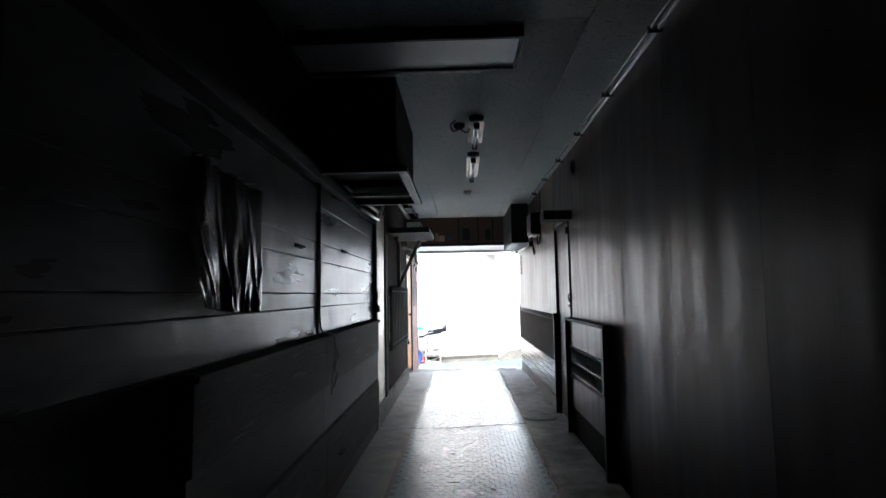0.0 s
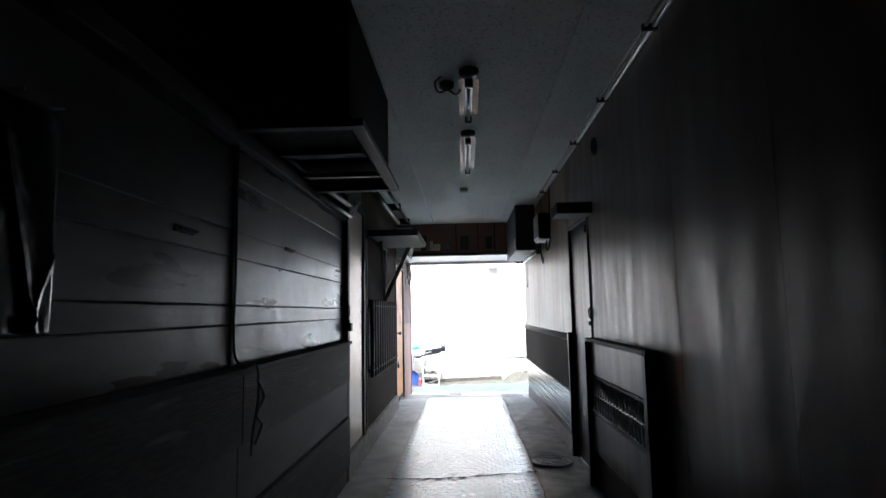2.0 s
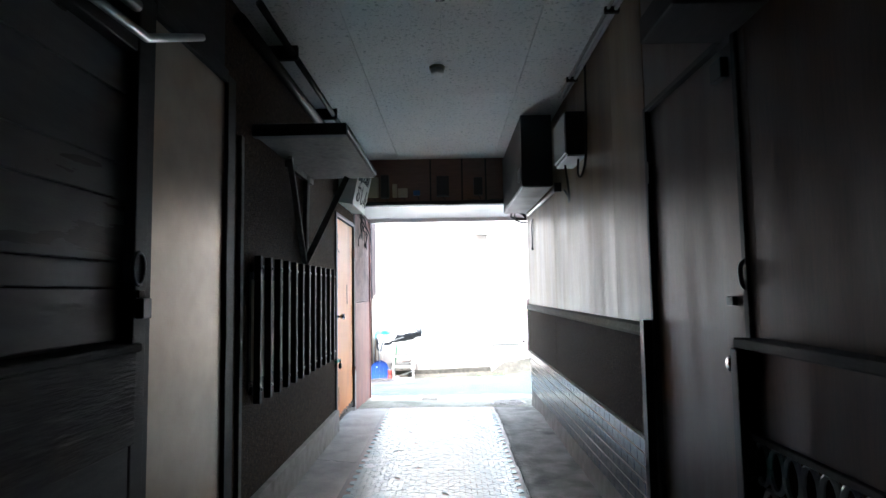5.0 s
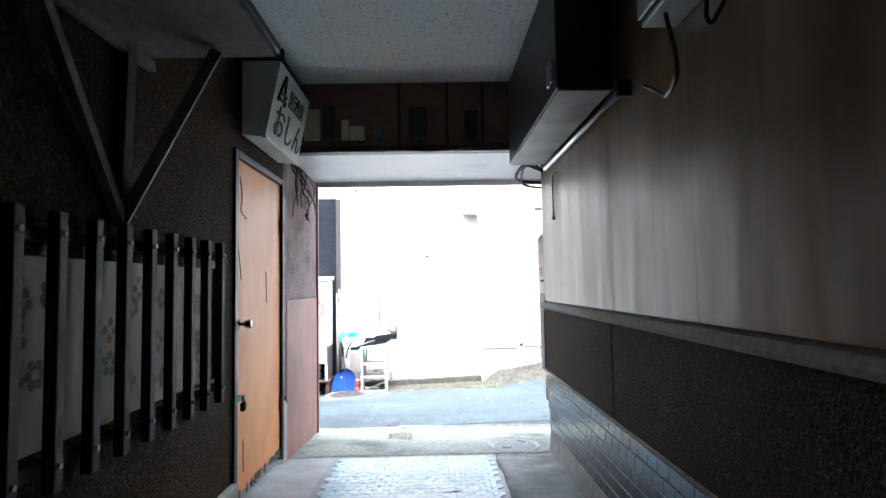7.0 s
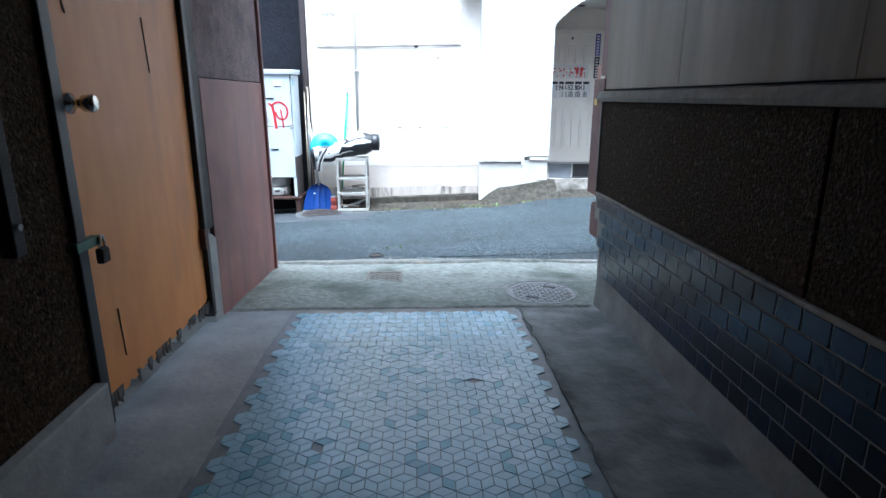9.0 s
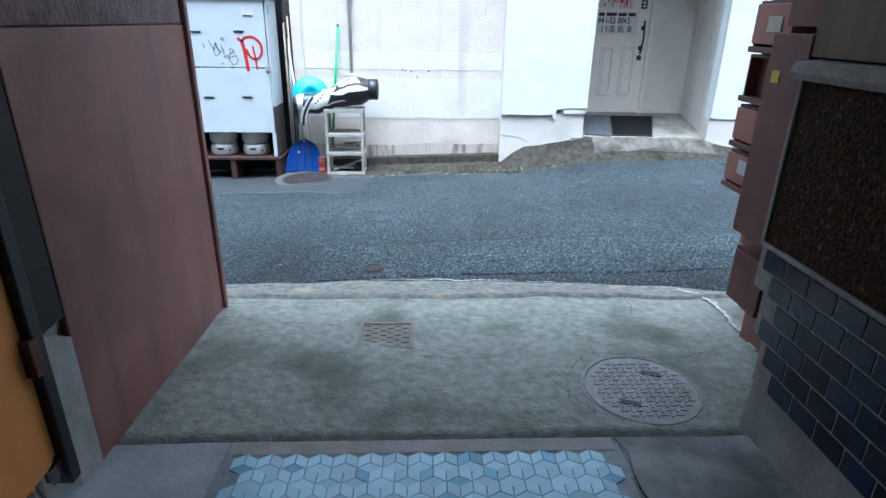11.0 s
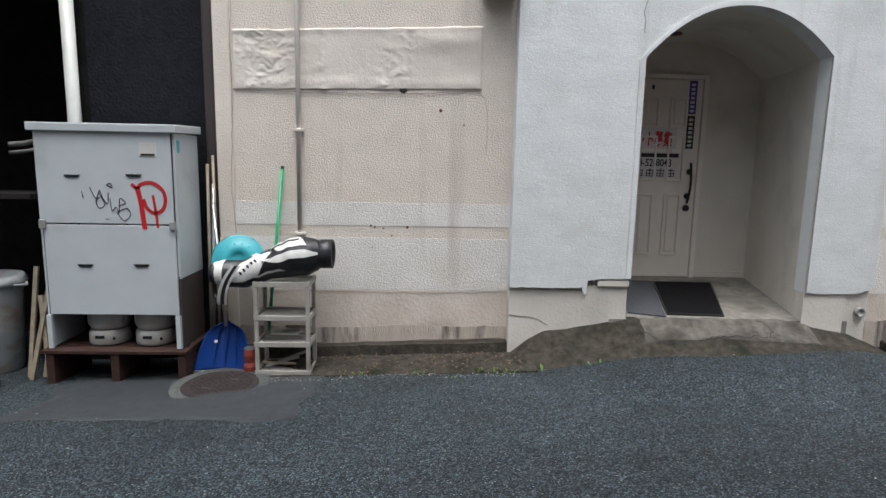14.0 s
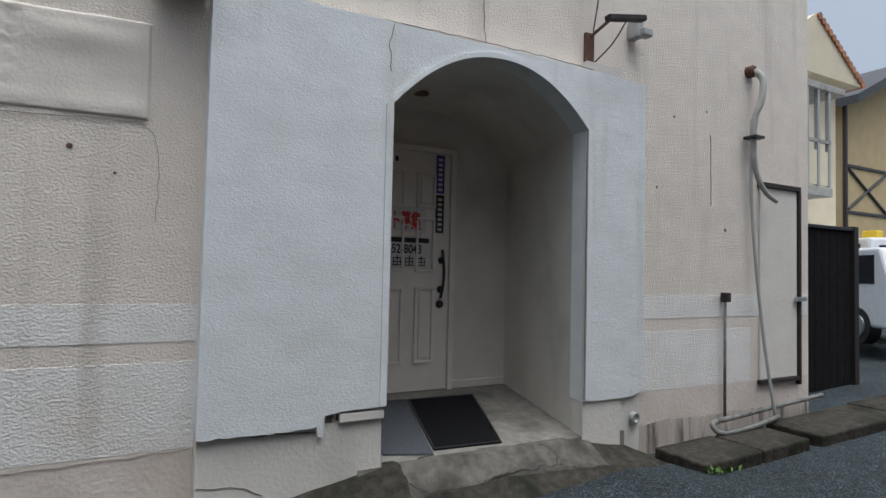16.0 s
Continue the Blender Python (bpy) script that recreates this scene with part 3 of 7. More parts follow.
for x0, x1, w in ((0.22, 0.62, 0.006), (0.55, 1.02, 0.013), (1.1, 1.25, 0.005)):
    crack([(x0 + (x1 - x0) * i / 6, apron_edge(x0 + (x1 - x0) * i / 6) - 0.016) for i in range(7)], w, lambda x, y: apron_height(x, y) + 0.003, PAINT_WHITE, 0.008)
crack([(-0.44, 11.24), (0.2, 11.26), (0.9, 11.285), (1.5, 11.29), (2.0, 11.31)], 0.002, apron_height, lift=0.006)
crack([(1.90, 11.47), (1.97, 11.35), (1.96, 11.1), (1.94, 10.9), (1.92, 10.74)], 0.022, lambda x, y: apron_height(x, y) + 0.002, PAINT_WHITE, 0.007)

# ---- setting: passage walls ----
left = solid("wall_left", boxes((-0.75, -0.495, -3.4, 5.50, 0, 3.2), (-0.75, -0.46, 5.50, 5.57, 0, 3.2), (-0.75, -0.46, 5.57, 6.27, 2.46, 3.2), (-0.75, -0.46, 5.57, 6.27, 0, 0.33)), DARK_WOOD, "blackened timber wall of the passage", "wall", kind="structure")
solid("wall_left_stucco", boxes((-0.75, -0.46, 6.27, 6.62, 0, 3.2), (-0.75, -0.46, 6.62, 8.72, 0, 0.9), (-0.75, -0.46, 6.62, 8.72, 1.54, 3.2), (-0.75, -0.46, 8.72, 8.95, 0, 3.2), (-0.75, -0.46, 8.95, 9.99, 2.2, 3.2)), DARK_STUCCO, "rough dark brown stucco wall", "wall", kind="structure")
solid("wall_left_front", boxes((-0.75, -0.478, 9.99, 11.2, -0.2, 3.2)), CONC, "rendered wall at the mouth of the passage", "wall", kind="structure")
front = bpy.data.objects["wall_left_front"]
part("upper_panel", box(-0.478, -0.46, 10.1, 11.2, 1.30, 2.42, 0.004), MAUVE_ROUGH, front, "rough grey-mauve render")
part("lower_panel", box(-0.478, -0.455, 10.1, 11.2, 0.0, 1.297, 0.005), MAUVE, front, "mauve-brown painted board")
part("plinth", prism([(9.99, -0.05), (10.098, -0.05), (10.098, 0.52), (10.05, 0.55), (9.99, 0.57)], "x", -0.478, -0.452), CONC_LIGHT, front, "chipped pale concrete plinth")
part("jamb", box(-0.478, -0.457, 9.99, 10.098, 0.58, 2.42, 0.003), DARK_WOOD, front)
part("edge_trim", box(-0.482, -0.44, 11.2, 11.235, -0.05, 2.42, 0.006), MAUVE, front)
solid("kerb", box(-0.47, -0.42, 5.5, 8.95, 0.0, 0.325, 0.006), CONC_LIGHT, "low pale concrete kerb along the foot of the wall", "kerb", kind="structure")
solid("wall_right", boxes((1.6, 1.9, -3.4, 5.33, 0, 3.2), (1.6, 1.9, 5.33, 6.2, 2.26, 3.2), (1.6, 1.9, 6.2, 10.338, 0.62, 3.2), (1.6, 1.9, 6.2, 10.235, 0, 0.62)), DARK_WOOD, "wall behind the panelling of the passage", "wall", kind="structure")
right = bpy.data.objects["wall_right"]
y = -2.9
while y < 5.3:
    part("veneer_panel", box(1.57 + wobble((y, 0, 0), 5, 0.002), 1.602, y + 0.0006, min(y + 0.9094, 5.33), FLOOR, TOP, 0.0006), VENEER, right)
    y += 0.91
for y0, y1 in ((6.2, 6.74), (6.74, 7.65), (7.65, 8.56), (8.56, 9.47), (9.47, 10.34)):
    part("upper_board", box(1.57, 1.602, y0 + 0.0008, y1 - 0.0008, 1.253, TOP, 0.0006), PLASTER, right, "grey-brown stained board")
part("over_door_board", box(1.572, 1.602, 5.332, 6.198, 2.27, TOP, 0.002), VENEER, right)
for y0, y1 in ((6.258, 8.58), (8.592, 10.318)):
    part("stucco_panel", box(1.56, 1.602, y0, y1, 0.712, 1.19, 0.004), DARK_STUCCO, right, "dark brown stucco dado")
part("dado_rail", prism([(1.602, 1.192), (1.54, 1.192), (1.533, 1.21), (1.545, 1.24), (1.602, 1.25)], "y", 6.258, 10.36), MORTAR, right, "grey dado rail")
part("dado_foot", box(1.552, 1.602, 6.258, 10.335, 0.698, 0.71, 0.002), MORTAR, right)
part("dado_end", box(1.552, 1.602, 10.320, 10.336, 0.712, 1.19, 0.003), MORTAR, right)
part("mortar_bed", boxes((1.5605, 1.602, 6.258, 10.225, 0.275, 0.42), (1.5605, 1.602, 6.258, 10.275, 0.42, 0.56), (1.5605, 1.602, 6.258, 10.332, 0.56, 0.697)), MORTAR, right)
part("wall_base", prism([(1.602, 0.0), (1.548, 0.0), (1.563, 0.273), (1.602, 0.273)], "y", 6.258, 10.22), CONC, right, "grey-brown concrete wall base")
# unseen end wall, added so only the mouth lights the passage
solid("wall_back", boxes((-0.8, 2.0, -3.6, -3.4, 0, 3.2)), BLACK_WALL, "unseen near-black wall added to close off the passage", "wall", kind="structure")

# ceiling of pitted boards with open joints, one mesh
bm = box(-0.8, 1.95, -3.4, 9.97, 2.945, 3.2)
xs = [-0.47, 0.07, 0.61, 1.16, 1.60]
for i in range(4):
    y = -3.0 - 0.6 * (i % 2)
    while y < 9.95:
        box(xs[i] + 0.0025, xs[i + 1] - 0.0025, max(y, -3.4) + 0.002, min(y + 1.8, 9.95) - 0.002, TOP + wobble((i * 3, y, 0), 1, 0.002), 2.95, 0.0015, bm)
        y += 1.8
solid("ceiling", bm, CEIL, "off-white pitted mineral ceiling boards", "ceiling", kind="structure")
solid("soffit", boxes((-0.75, 3.2, 10.02, 11.2, 2.41, 2.46), (-0.75, 3.2, 11.2, 11.24, 2.36, 2.75)), SOFFIT, "grubby white soffit over the mouth of the passage", "soffit", kind="structure")
fas = solid("fascia", boxes((-0.5, 1.6, 9.95, 10.02, 2.44, 2.95)), FASCIA, "brown veneered fascia crowded with small electric boxes", "fascia", kind="structure")
part("bottom_rail", box(-0.5, 1.6, 9.93, 10.03, 2.40, 2.445, 0.004), BLACK, fas, "black bottom rail")
for x in (0.42, 0.78, 1.05):
    part("cover_strip", box(x, x + 0.02, 9.943, 9.95, 2.45, 2.93, 0.001), DARK_WOOD, fas)

# own building above and beside the passage; unseen upper part added to limit sky
solid("wall_own_left", boxes((-9, -0.5, 10.9, 11.2, -0.5, 4.3)), CONC, "street wall of the near building", "wall", kind="structure")
solid("wall_own_right", boxes((1.92, 9, 10.66, 10.88, -0.5, 4.3), (1.745, 1.92, 10.339, 10.88, 0.74, 2.41), (1.745, 1.92, 10.339, 10.73, 0.43, 0.74), (1.87, 1.92, 10.339, 10.62, -0.3, 0.43), (1.602, 1.745, 10.339, 10.53, 0.43, 0.62), (1.602, 1.745, 10.339, 10.53, 1.33, 2.41)), MAILDARK, "brown street wall of the near building", "wall", kind="structure")
solid("wall_own_upper", boxes((-0.75, 3.2, 10.98, 11.2, 2.76, 4.3), (-9, 9, 4.0, 4.2, 3.2, 4.3), (-9, 9, 4.2, 11.0, 4.3, 4.5)), CONC, "unseen upper walls of the near building, added to limit the sky", "wall", kind="structure")

# ---- setting: facade across the street ----
fac = solid("wall_facade", boxes((-0.93, 2.28, 15.56, 15.95, -0.6, 4.6), (4.4, 6.9, 15.56, 15.95, -0.6, 4.6), (2.28, 4.4, 15.56, 15.95, 2.72, 4.6), (6.6, 6.9, 15.95, 19.5, -0.6, 4.6), (-0.93, 6.9, 15.95, 19.5, 4.5, 4.6)), STUCCO, "cream stucco facade with cracks, patches and stains", "wall", kind="structure")


def buckled(u, v):
    """Smooth render strip that has come loose, wrinkled at its end and along two seams."""
    x, z = -0.79 + 1.98 * u, 1.865 + 0.04 * u + (0.46 + 0.035 * u) * v
    loose = 1.0 * math.exp(-((x + 0.52) / 0.26) ** 2) + 0.8 * math.exp(-((x - 0.46 - 0.12 * v) / 0.13) ** 2) + 0.55 * math.exp(-((x + 0.09) / 0.045) ** 2)
    fold = abs(wobble((x * 7, z * 11, 1))) + 0.6 * abs(wobble((x * 17, z * 21, 4)))
    hem = math.exp(-((v - 0.97) / 0.06) ** 2) * (0.4 + wobble((x * 9, 0, 3))) + math.exp(-((v - 0.1) / 0.10) ** 2) * (0.5 + wobble((x * 6, 2, 3)))
    edge = min(1.0, min(u, 1 - u, v * 0.3, (1 - v) * 0.3) * 150)
    swag = 0.014 * math.exp(-((x - 0.88) / 0.25) ** 2 - ((v - 0.78) / 0.16) ** 2)
    out = 0.004 + 0.017 * loose * max(0.0, fold - 0.18) + 0.009 * hem + swag + wobble((x, z, 7), 3.0, 0.003)
    return x + wobble((x * 5, z * 5, 2), 2, 0.004), 15.562 - 0.006 * edge - max(0.0, out) * edge, z + wobble((x * 8, z, 6), 1, 0.006)


part("patch", sheet(0, 1, 0, 1, 260, 80, buckled), STUCCO_SMOOTH, fac, "buckled smooth render strip", True)
part("band", box(-0.86, 1.45, 15.5572, 15.57, 0.80, 0.99, 0.001), STUCCO_BAND, fac, "whiter horizontal render band")
part("band", box(-0.86, 1.45, 15.5572, 15.57, 0.26, 0.70, 0.001), STUCCO_BAND, fac, "whiter horizontal render band")
part("band", box(4.53, 6.88, 15.5572, 15.57, 0.85, 1.04, 0.001), STUCCO_BAND, fac, "whiter horizontal render band")
part("band", box(4.53, 6.0, 15.5572, 15.57, 0.28, 0.75, 0.001), STUCCO_BAND, fac, "whiter horizontal render band")
LOWER = material("lower_render", (0.66, 0.585, 0.515), (0.57, 0.495, 0.43), 0.85, 0, 4, 0.5, 40, stain=(0.47, 0.39, 0.33), stain_scale=1.8, stain_at=0.55, swell=0.003, swell_scale=12)
for x0, x1, top in ((-0.86, 1.45, 0.255), (4.53, 6.88, 0.275)):
    part("foot", box(x0, x1, 15.5575, 15.57, -0.45, top, 0.001), LOWER, fac, "smoother lower render")
    n = int((x1 - x0) / 0.012)
    rag = [(x0 + (x1 - x0) * i / n, (-0.06 if x0 < 0 else 0.04) + 0.03 * wobble((i * 0.02, x0, 0)) + 0.012 * wobble((i * 0.11, x0, 5)) + 0.006 * wobble((i * 0.6, x0, 9))) for i in range(n + 1)]
    part("damp_foot", prism([(x0, -0.45)] + rag + [(x1, -0.45)], "y", 15.5562, 15.565), STUCCO_DIRTY, fac, "dark water stains along the wall foot")
part("corner_strip", box(-0.935, -0.80, 15.545, 15.575, -0.2, 4.55, 0.012), STUCCO, fac)
part("pilaster", boxes((1.17, 1.43, 15.30, 15.57, 2.60, 4.55), bevel=0.006), STUCCO_BAND, fac, "boxed white downpipe casing")


def arch(n=28, grow=0.0):
    """The arch from left springing to right springing."""
    out = []
    for i in range(n + 1):
        spring = 2.165 + 0.045 * i / n
        k = 2 * i / n - 1
        out.append((3.1975 + (0.7475 + grow) * k, spring - grow * 0.3 * abs(k) + (0.385 + grow * 0.8) * (1 - abs(k) ** 2.15)))
    return out


low = [(1.45 + 0.6 * i / 12, 0.325 + wobble((i * 1.7, 0, 3), 1, 0.012) - 0.006 * (i % 2)) for i in range(13)] + [(2.06, 0.275), (2.085, 0.272), (2.095, 0.385), (2.2, 0.40), (2.45, 0.405)]
outline = low + arch() + [(3.945, 0.30), (4.1, 0.295), (4.4, 0.30), (4.47, 0.33), (4.525, 0.36), (4.52, 2.64), (4.1, 2.65), (3.6, 2.655), (3.0, 2.65), (2.43, 2.645), (1.45, 2.64)]
blk = solid("entrance_block", prism(outline, "y", 15.42, 15.575), BLOCK_WHITE, "thick cool-white rendered entrance surround with an arch, broken along its foot", "wall", kind="structure")
inner, outer = arch(), arch(grow=0.045)
bm = bmesh.new()
ring = [(2.45, 0.41)] + inner + [(3.945, 0.31)]
ring2 = [(2.41, 0.41)] + outer + [(3.985, 0.31)]
for (a, b), (c, d) in zip(zip(ring, ring2), zip(ring[1:], ring2[1:])):
    prism([a, b, d, c], "y", 15.408, 15.43, bm)
part("arch_rim", bm, BLOCK_WHITE, blk)
part("plinth", box(1.452, 2.44, 15.45, 15.56, -0.45, 0.34, 0.004), RECESS, blk, "pale smooth plinth")
part("plinth", box(3.95, 4.51, 15.45, 15.56, -0.3, 0.32, 0.004), RECESS, blk, "pale smooth plinth")
part("exposed_ledge", box(2.18, 2.445, 15.425, 15.50, 0.335, 0.385, 0.006), RECESS, blk, "bared ledge")
part("exposed_ledge", box(2.09, 2.17, 15.45, 15.50, 0.33, 0.40, 0.006), STUCCO_DIRTY, blk, "bared rough core")
# recess behind the arch
bm = bmesh.new()
prism([(2.28, 15.55), (2.44, 15.55), (2.40, 16.76), (2.28, 16.76)], "z", -0.3, 2.72, bm)
prism([(3.942, 15.435), (4.3, 15.435), (4.4, 16.76), (4.17, 16.76)], "z", -0.3, 2.72, bm)
box(2.28, 2.60, 16.74, 16.95, -0.3, 2.72, bm=bm)
box(3.60, 4.40, 16.74, 16.95, -0.3, 2.72, bm=bm)
box(2.60, 3.60, 16.74, 16.95, 2.25, 2.72, bm=bm)
box(2.28, 4.40, 15.95, 16.95, 2.72, 2.9, bm=bm)
rec = solid("wall_recess", bm, RECESS, "dim cream walls of the arched entrance recess", "wall", kind="structure")


def vault(u, v):
    a = arch(28)[min(28, int(round(u * 28)))]
    x0, x1 = 2.45 - 0.05 * v, 3.945 + 0.225 * v
    return x0 + (x1 - x0) * (a[0] - 2.45) / 1.495, 15.43 + 1.315 * v, a[1]


part("vault", sheet(0, 1, 0, 1, 28, 4, vault), RECESS, rec, "", True)
part("skirting", box(3.60, 4.17, 16.722, 16.742, 0.17, 0.235, 0.003), RECESS, rec)
part("vault_vent", lathe((3.0, 16.2, 2.52), [(0.06, 0.0), (0.06, 0.012), (0.04, 0.016)], 16), RUST, rec, "small round rusty vent")


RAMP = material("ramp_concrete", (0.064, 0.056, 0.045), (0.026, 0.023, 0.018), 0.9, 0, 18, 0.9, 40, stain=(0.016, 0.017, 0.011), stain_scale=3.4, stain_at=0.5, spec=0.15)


def mound(u, v):
    x = 1.42 + 3.25 * u
    y = 15.07 + 0.43 * v
    edge = min(1.0, u / 0.10, (1 - u) / 0.12)
    knots = [(1.4, -0.16), (1.6, -0.08), (2.1, 0.0), (2.45, 0.055), (2.75, 0.06), (3.2, 0.06), (3.7, 0.055), (3.95, 0.03), (4.3, -0.03), (4.7, -0.12)]
    top = next(b[1] + (a[1] - b[1]) * (b[0] - x) / (b[0] - a[0]) for a, b in zip(knots, knots[1:]) if x <= b[0] + 1e-6)
    g = ground_height(x, y)
    k = max(0.0, min(1.0, (v - 0.10 - 0.08 * math.sin(u * 9) - wobble((x * 3, 1, 0), 1, 0.08)) / 0.72))
    z = g - 0.015 + (top - g + 0.015) * k ** 1.1 * max(0, edge) ** 0.5 + wobble((x, y, 0), 7, 0.012)
    return x, y, max(z, g - 0.02)


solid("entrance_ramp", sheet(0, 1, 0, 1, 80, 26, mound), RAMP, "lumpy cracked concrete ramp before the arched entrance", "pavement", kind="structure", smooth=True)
ENTRY = material("entrance_concrete", (0.26, 0.24, 0.21), (0.16, 0.148, 0.128), 0.75, 0, 14, 0.35, 50, stain=(0.085, 0.075, 0.062), stain_scale=2.4, stain_at=0.5)
ENTRY_WORN = material("worn_entry_concrete", (0.15, 0.137, 0.117), (0.080, 0.073, 0.062), 0.85, 0, 18, 0.5, 50, stain=(0.042, 0.036, 0.03), stain_scale=3.0, stain_at=0.47, spec=0.25)
solid("entrance_floor", prism([(15.44, -0.3), (16.9, -0.3), (16.9, 0.184), (15.44, 0.0547)], "x", 2.30, 4.35), ENTRY, "worn concrete floor of the entrance recess", "floor", kind="structure")


def mound_height(x, y):
    return mound((x - 1.42) / 3.25, (y - 15.07) / 0.43)[2]


draped("entrance_apron", 2.52, 4.05, 15.24, 15.47, ENTRY_WORN, 0.007, 0.02, "worn concrete sloping out of the entrance", mound_height, 30)
crack([(2.45, 15.42), (2.62, 15.28), (2.8, 15.21), (3.1, 15.24), (3.5, 15.26), (3.8, 15.23), (4.1, 15.21)], 0.004, mound_height, lift=0.014)
crack([(3.5, 15.47), (3.62, 15.32), (3.58, 15.26)], 0.004, mound_height, lift=0.014)
crack([(1.9, 15.42), (2.0, 15.28), (2.2, 15.15)], 0.005, mound_height, lift=0.006)
# gutter before the wall
def gutter_at(u, v):
    x = -0.85 + 2.50 * u
    rows = [(15.09, -0.05), (15.10, 0.012), (15.28, 0.03), (15.44, 0.055), (15.455, 0.05), (15.47, 0.13), (15.57, 0.135)]
    y, h = rows[min(6, int(round(v * 6)))]
    return x, y + wobble((x, y, 0), 5, 0.006), street(x, 15.2) + h + wobble((x * 3, y * 3, 0), 2, 0.008)


bm = sheet(0, 1, 0, 1, 60, 6, gutter_at)
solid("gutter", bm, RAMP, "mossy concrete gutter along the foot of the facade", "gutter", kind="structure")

# dark yard beside the facade
solid("wall_navy", boxes((-2.16, -1.02, 15.72, 15.95, -0.6, 2.95)), NAVY, "flaking navy stucco wall", "wall", kind="structure")
# yard roof slabs are unseen, carried forward to shade the bins and post
solid("wall_yard", boxes((-8, -2.16, 16.7, 16.9, -0.6, 2.95), (-2.16, -2.0, 15.72, 16.9, -0.6, 2.95), (-8, -2.2, 14.93, 16.9, 2.75, 2.95), (-2.2, -2.0, 15.6, 16.9, 2.75, 2.95), (-8, -7.8, 15.6, 16.9, -0.6, 2.95)), BLACK_WALL, "near-black wall of a yard under an unseen roof added for shade", "wall", kind="structure")
dp = thing("downpipe", (-0.985, 15.62, -0.3), "dark brown steel downpipe beside the facade", "downpipe")
part("pipe", box(-1.03, -0.94, 15.58, 15.68, -0.35, 2.93, 0.02), PIPE_BROWN, dp)

# ---- things: passage, dark side wall ----
for z0, z1, y0, y1 in ((1.275, 1.442, 0.62, 3.15), (1.447, 1.528, 0.62, 3.15), (1.533, 1.738, 0.62, 3.15), (1.743, 1.858, 0.62, 3.15), (1.863, 2.215, 0.62, 3.15),
                       (1.275, 1.442, 3.19, 5.45), (1.447, 1.528, 3.19, 5.45), (1.533, 1.738, 3.19, 5.45), (1.743, 1.858, 3.19, 5.45), (1.863, 2.10, 3.19, 5.45), (2.105, 2.25, 3.19, 5.45)):
    part("plank", box(-0.495, -0.462 + wobble((z0 * 7, y0, 0), 1, 0.004), y0, y1, z0, z1, 0.003), PLANK, left)
part("cover_strip", box(-0.495, -0.455, 3.152, 3.188, 1.27, 2.25, 0.003), DARK_WOOD, left)
part("post", box(-0.47, -0.425, 5.45, 5.53, 0.0, 2.5, 0.005), DARK_WOOD, left)
part("top_plate", box(-0.495, -0.43, 0.62, 5.45, 2.26, 2.34, 0.006), DARK_WOOD, left)
dado = thing("board_dado", (-0.46, 3.4, FLOOR), "weathered horizontal boards with a ledge along the dark wall", "panelling")
part("ledge", box(-0.495, -0.385, 1.36, 5.44, 1.235, 1.262, 0.005), BOARD, dado)
for z0, z1, x in ((0.935, 1.232, -0.405), (0.655, 0.928, -0.425), (0.262, 0.648, -0.405), (0.1, 0.256, -0.43)):
    for y0, y1 in ((1.36, 3.17), (3.176, 5.44)):
        part("board", box(-0.495, x, y0, y1, z0, z1, 0.004), BOARD if x > -0.42 else DARK_WOOD, dado)
for y, z in ((2.72, 1.80), (3.95, 1.86), (3.6, 0.42)):
    h = thing("latch", (-0.45, y, z), "small dark iron latch screwed to the boards", "latch", "latches on the boards")
    bm = box(-0.465 if z > 1 else -0.41, -0.452 if z > 1 else -0.397, y - 0.07, y + 0.07, z - 0.012, z + 0.012, 0.003)
    part("plate", bm, IRON_DARK, h)
    part("bolt", cyl((-0.448 if z > 1 else -0.392, y - 0.05, z), (-0.44 if z > 1 else -0.385, y + 0.06, z), 0.007, seg=8), IRON_DARK, h)
cab = thing("hanging_cable", (-0.45, 3.17, 1.2), "thin black cable hanging over the board ledge", "cable")
part("cable", tube(curved([(-0.45, 3.17, 2.25), (-0.448, 3.17, 1.7), (-0.445, 3.165, 1.33), (-0.40, 3.2, 1.27), (-0.378, 3.26, 1.255), (-0.375, 3.27, 1.12), (-0.385, 3.24, 0.98), (-0.385, 3.22, 0.88)], 8), 0.006, 6), BLACK, cab)
part("knot", tube(curved([(-0.375, 3.26, 1.2), (-0.36, 3.3, 1.12), (-0.37, 3.24, 1.05), (-0.36, 3.28, 1.0), (-0.38, 3.25, 0.92)], 8), 0.008, 6), BLACK, cab)


def drape(u, v):
    slant = max(0.0, v - 0.62) / 0.38
    y = 1.36 + 0.67 * u + 0.075 * slant * (1 - u) + 0.006 * math.sin(v * 9) * (1 - u)
    z = 2.0 - 0.03 * u - 0.52 * v + 0.006 * abs(math.sin(u * 16)) * (1 - v) - 0.012 * v * math.sin(u * 3.1)
    pull = (1 - abs(math.sin((u - 0.42) * (5 + 9 * v)))) ** 5
    side = (1 - abs(math.sin((u - 0.9) * 7 + (1 - v) * 1.2))) ** 6
    f = 0.020 * pull * max(0.0, v - 0.35) + 0.016 * side * v + wobble((u * 3.5, v * 1.6, 0), 1.0, 0.014) + wobble((u * 10, v * 3, 3), 1.0, 0.007) * (0.15 + v * v) + 0.01 * math.sin(u * 16) * (1 - v) ** 4
    return -0.425 + f, y, z


cur = thing("plastic_sheet", (-0.43, 1.7, 1.5), "crumpled black plastic sheet nailed to the dark wall", "plastic sheet")
ob = part("sheet", sheet(0, 1, 0, 1, 90, 60, drape), SHEET, cur, "", True)
ob.modifiers.new("thick", "SOLIDIFY").thickness = 0.002
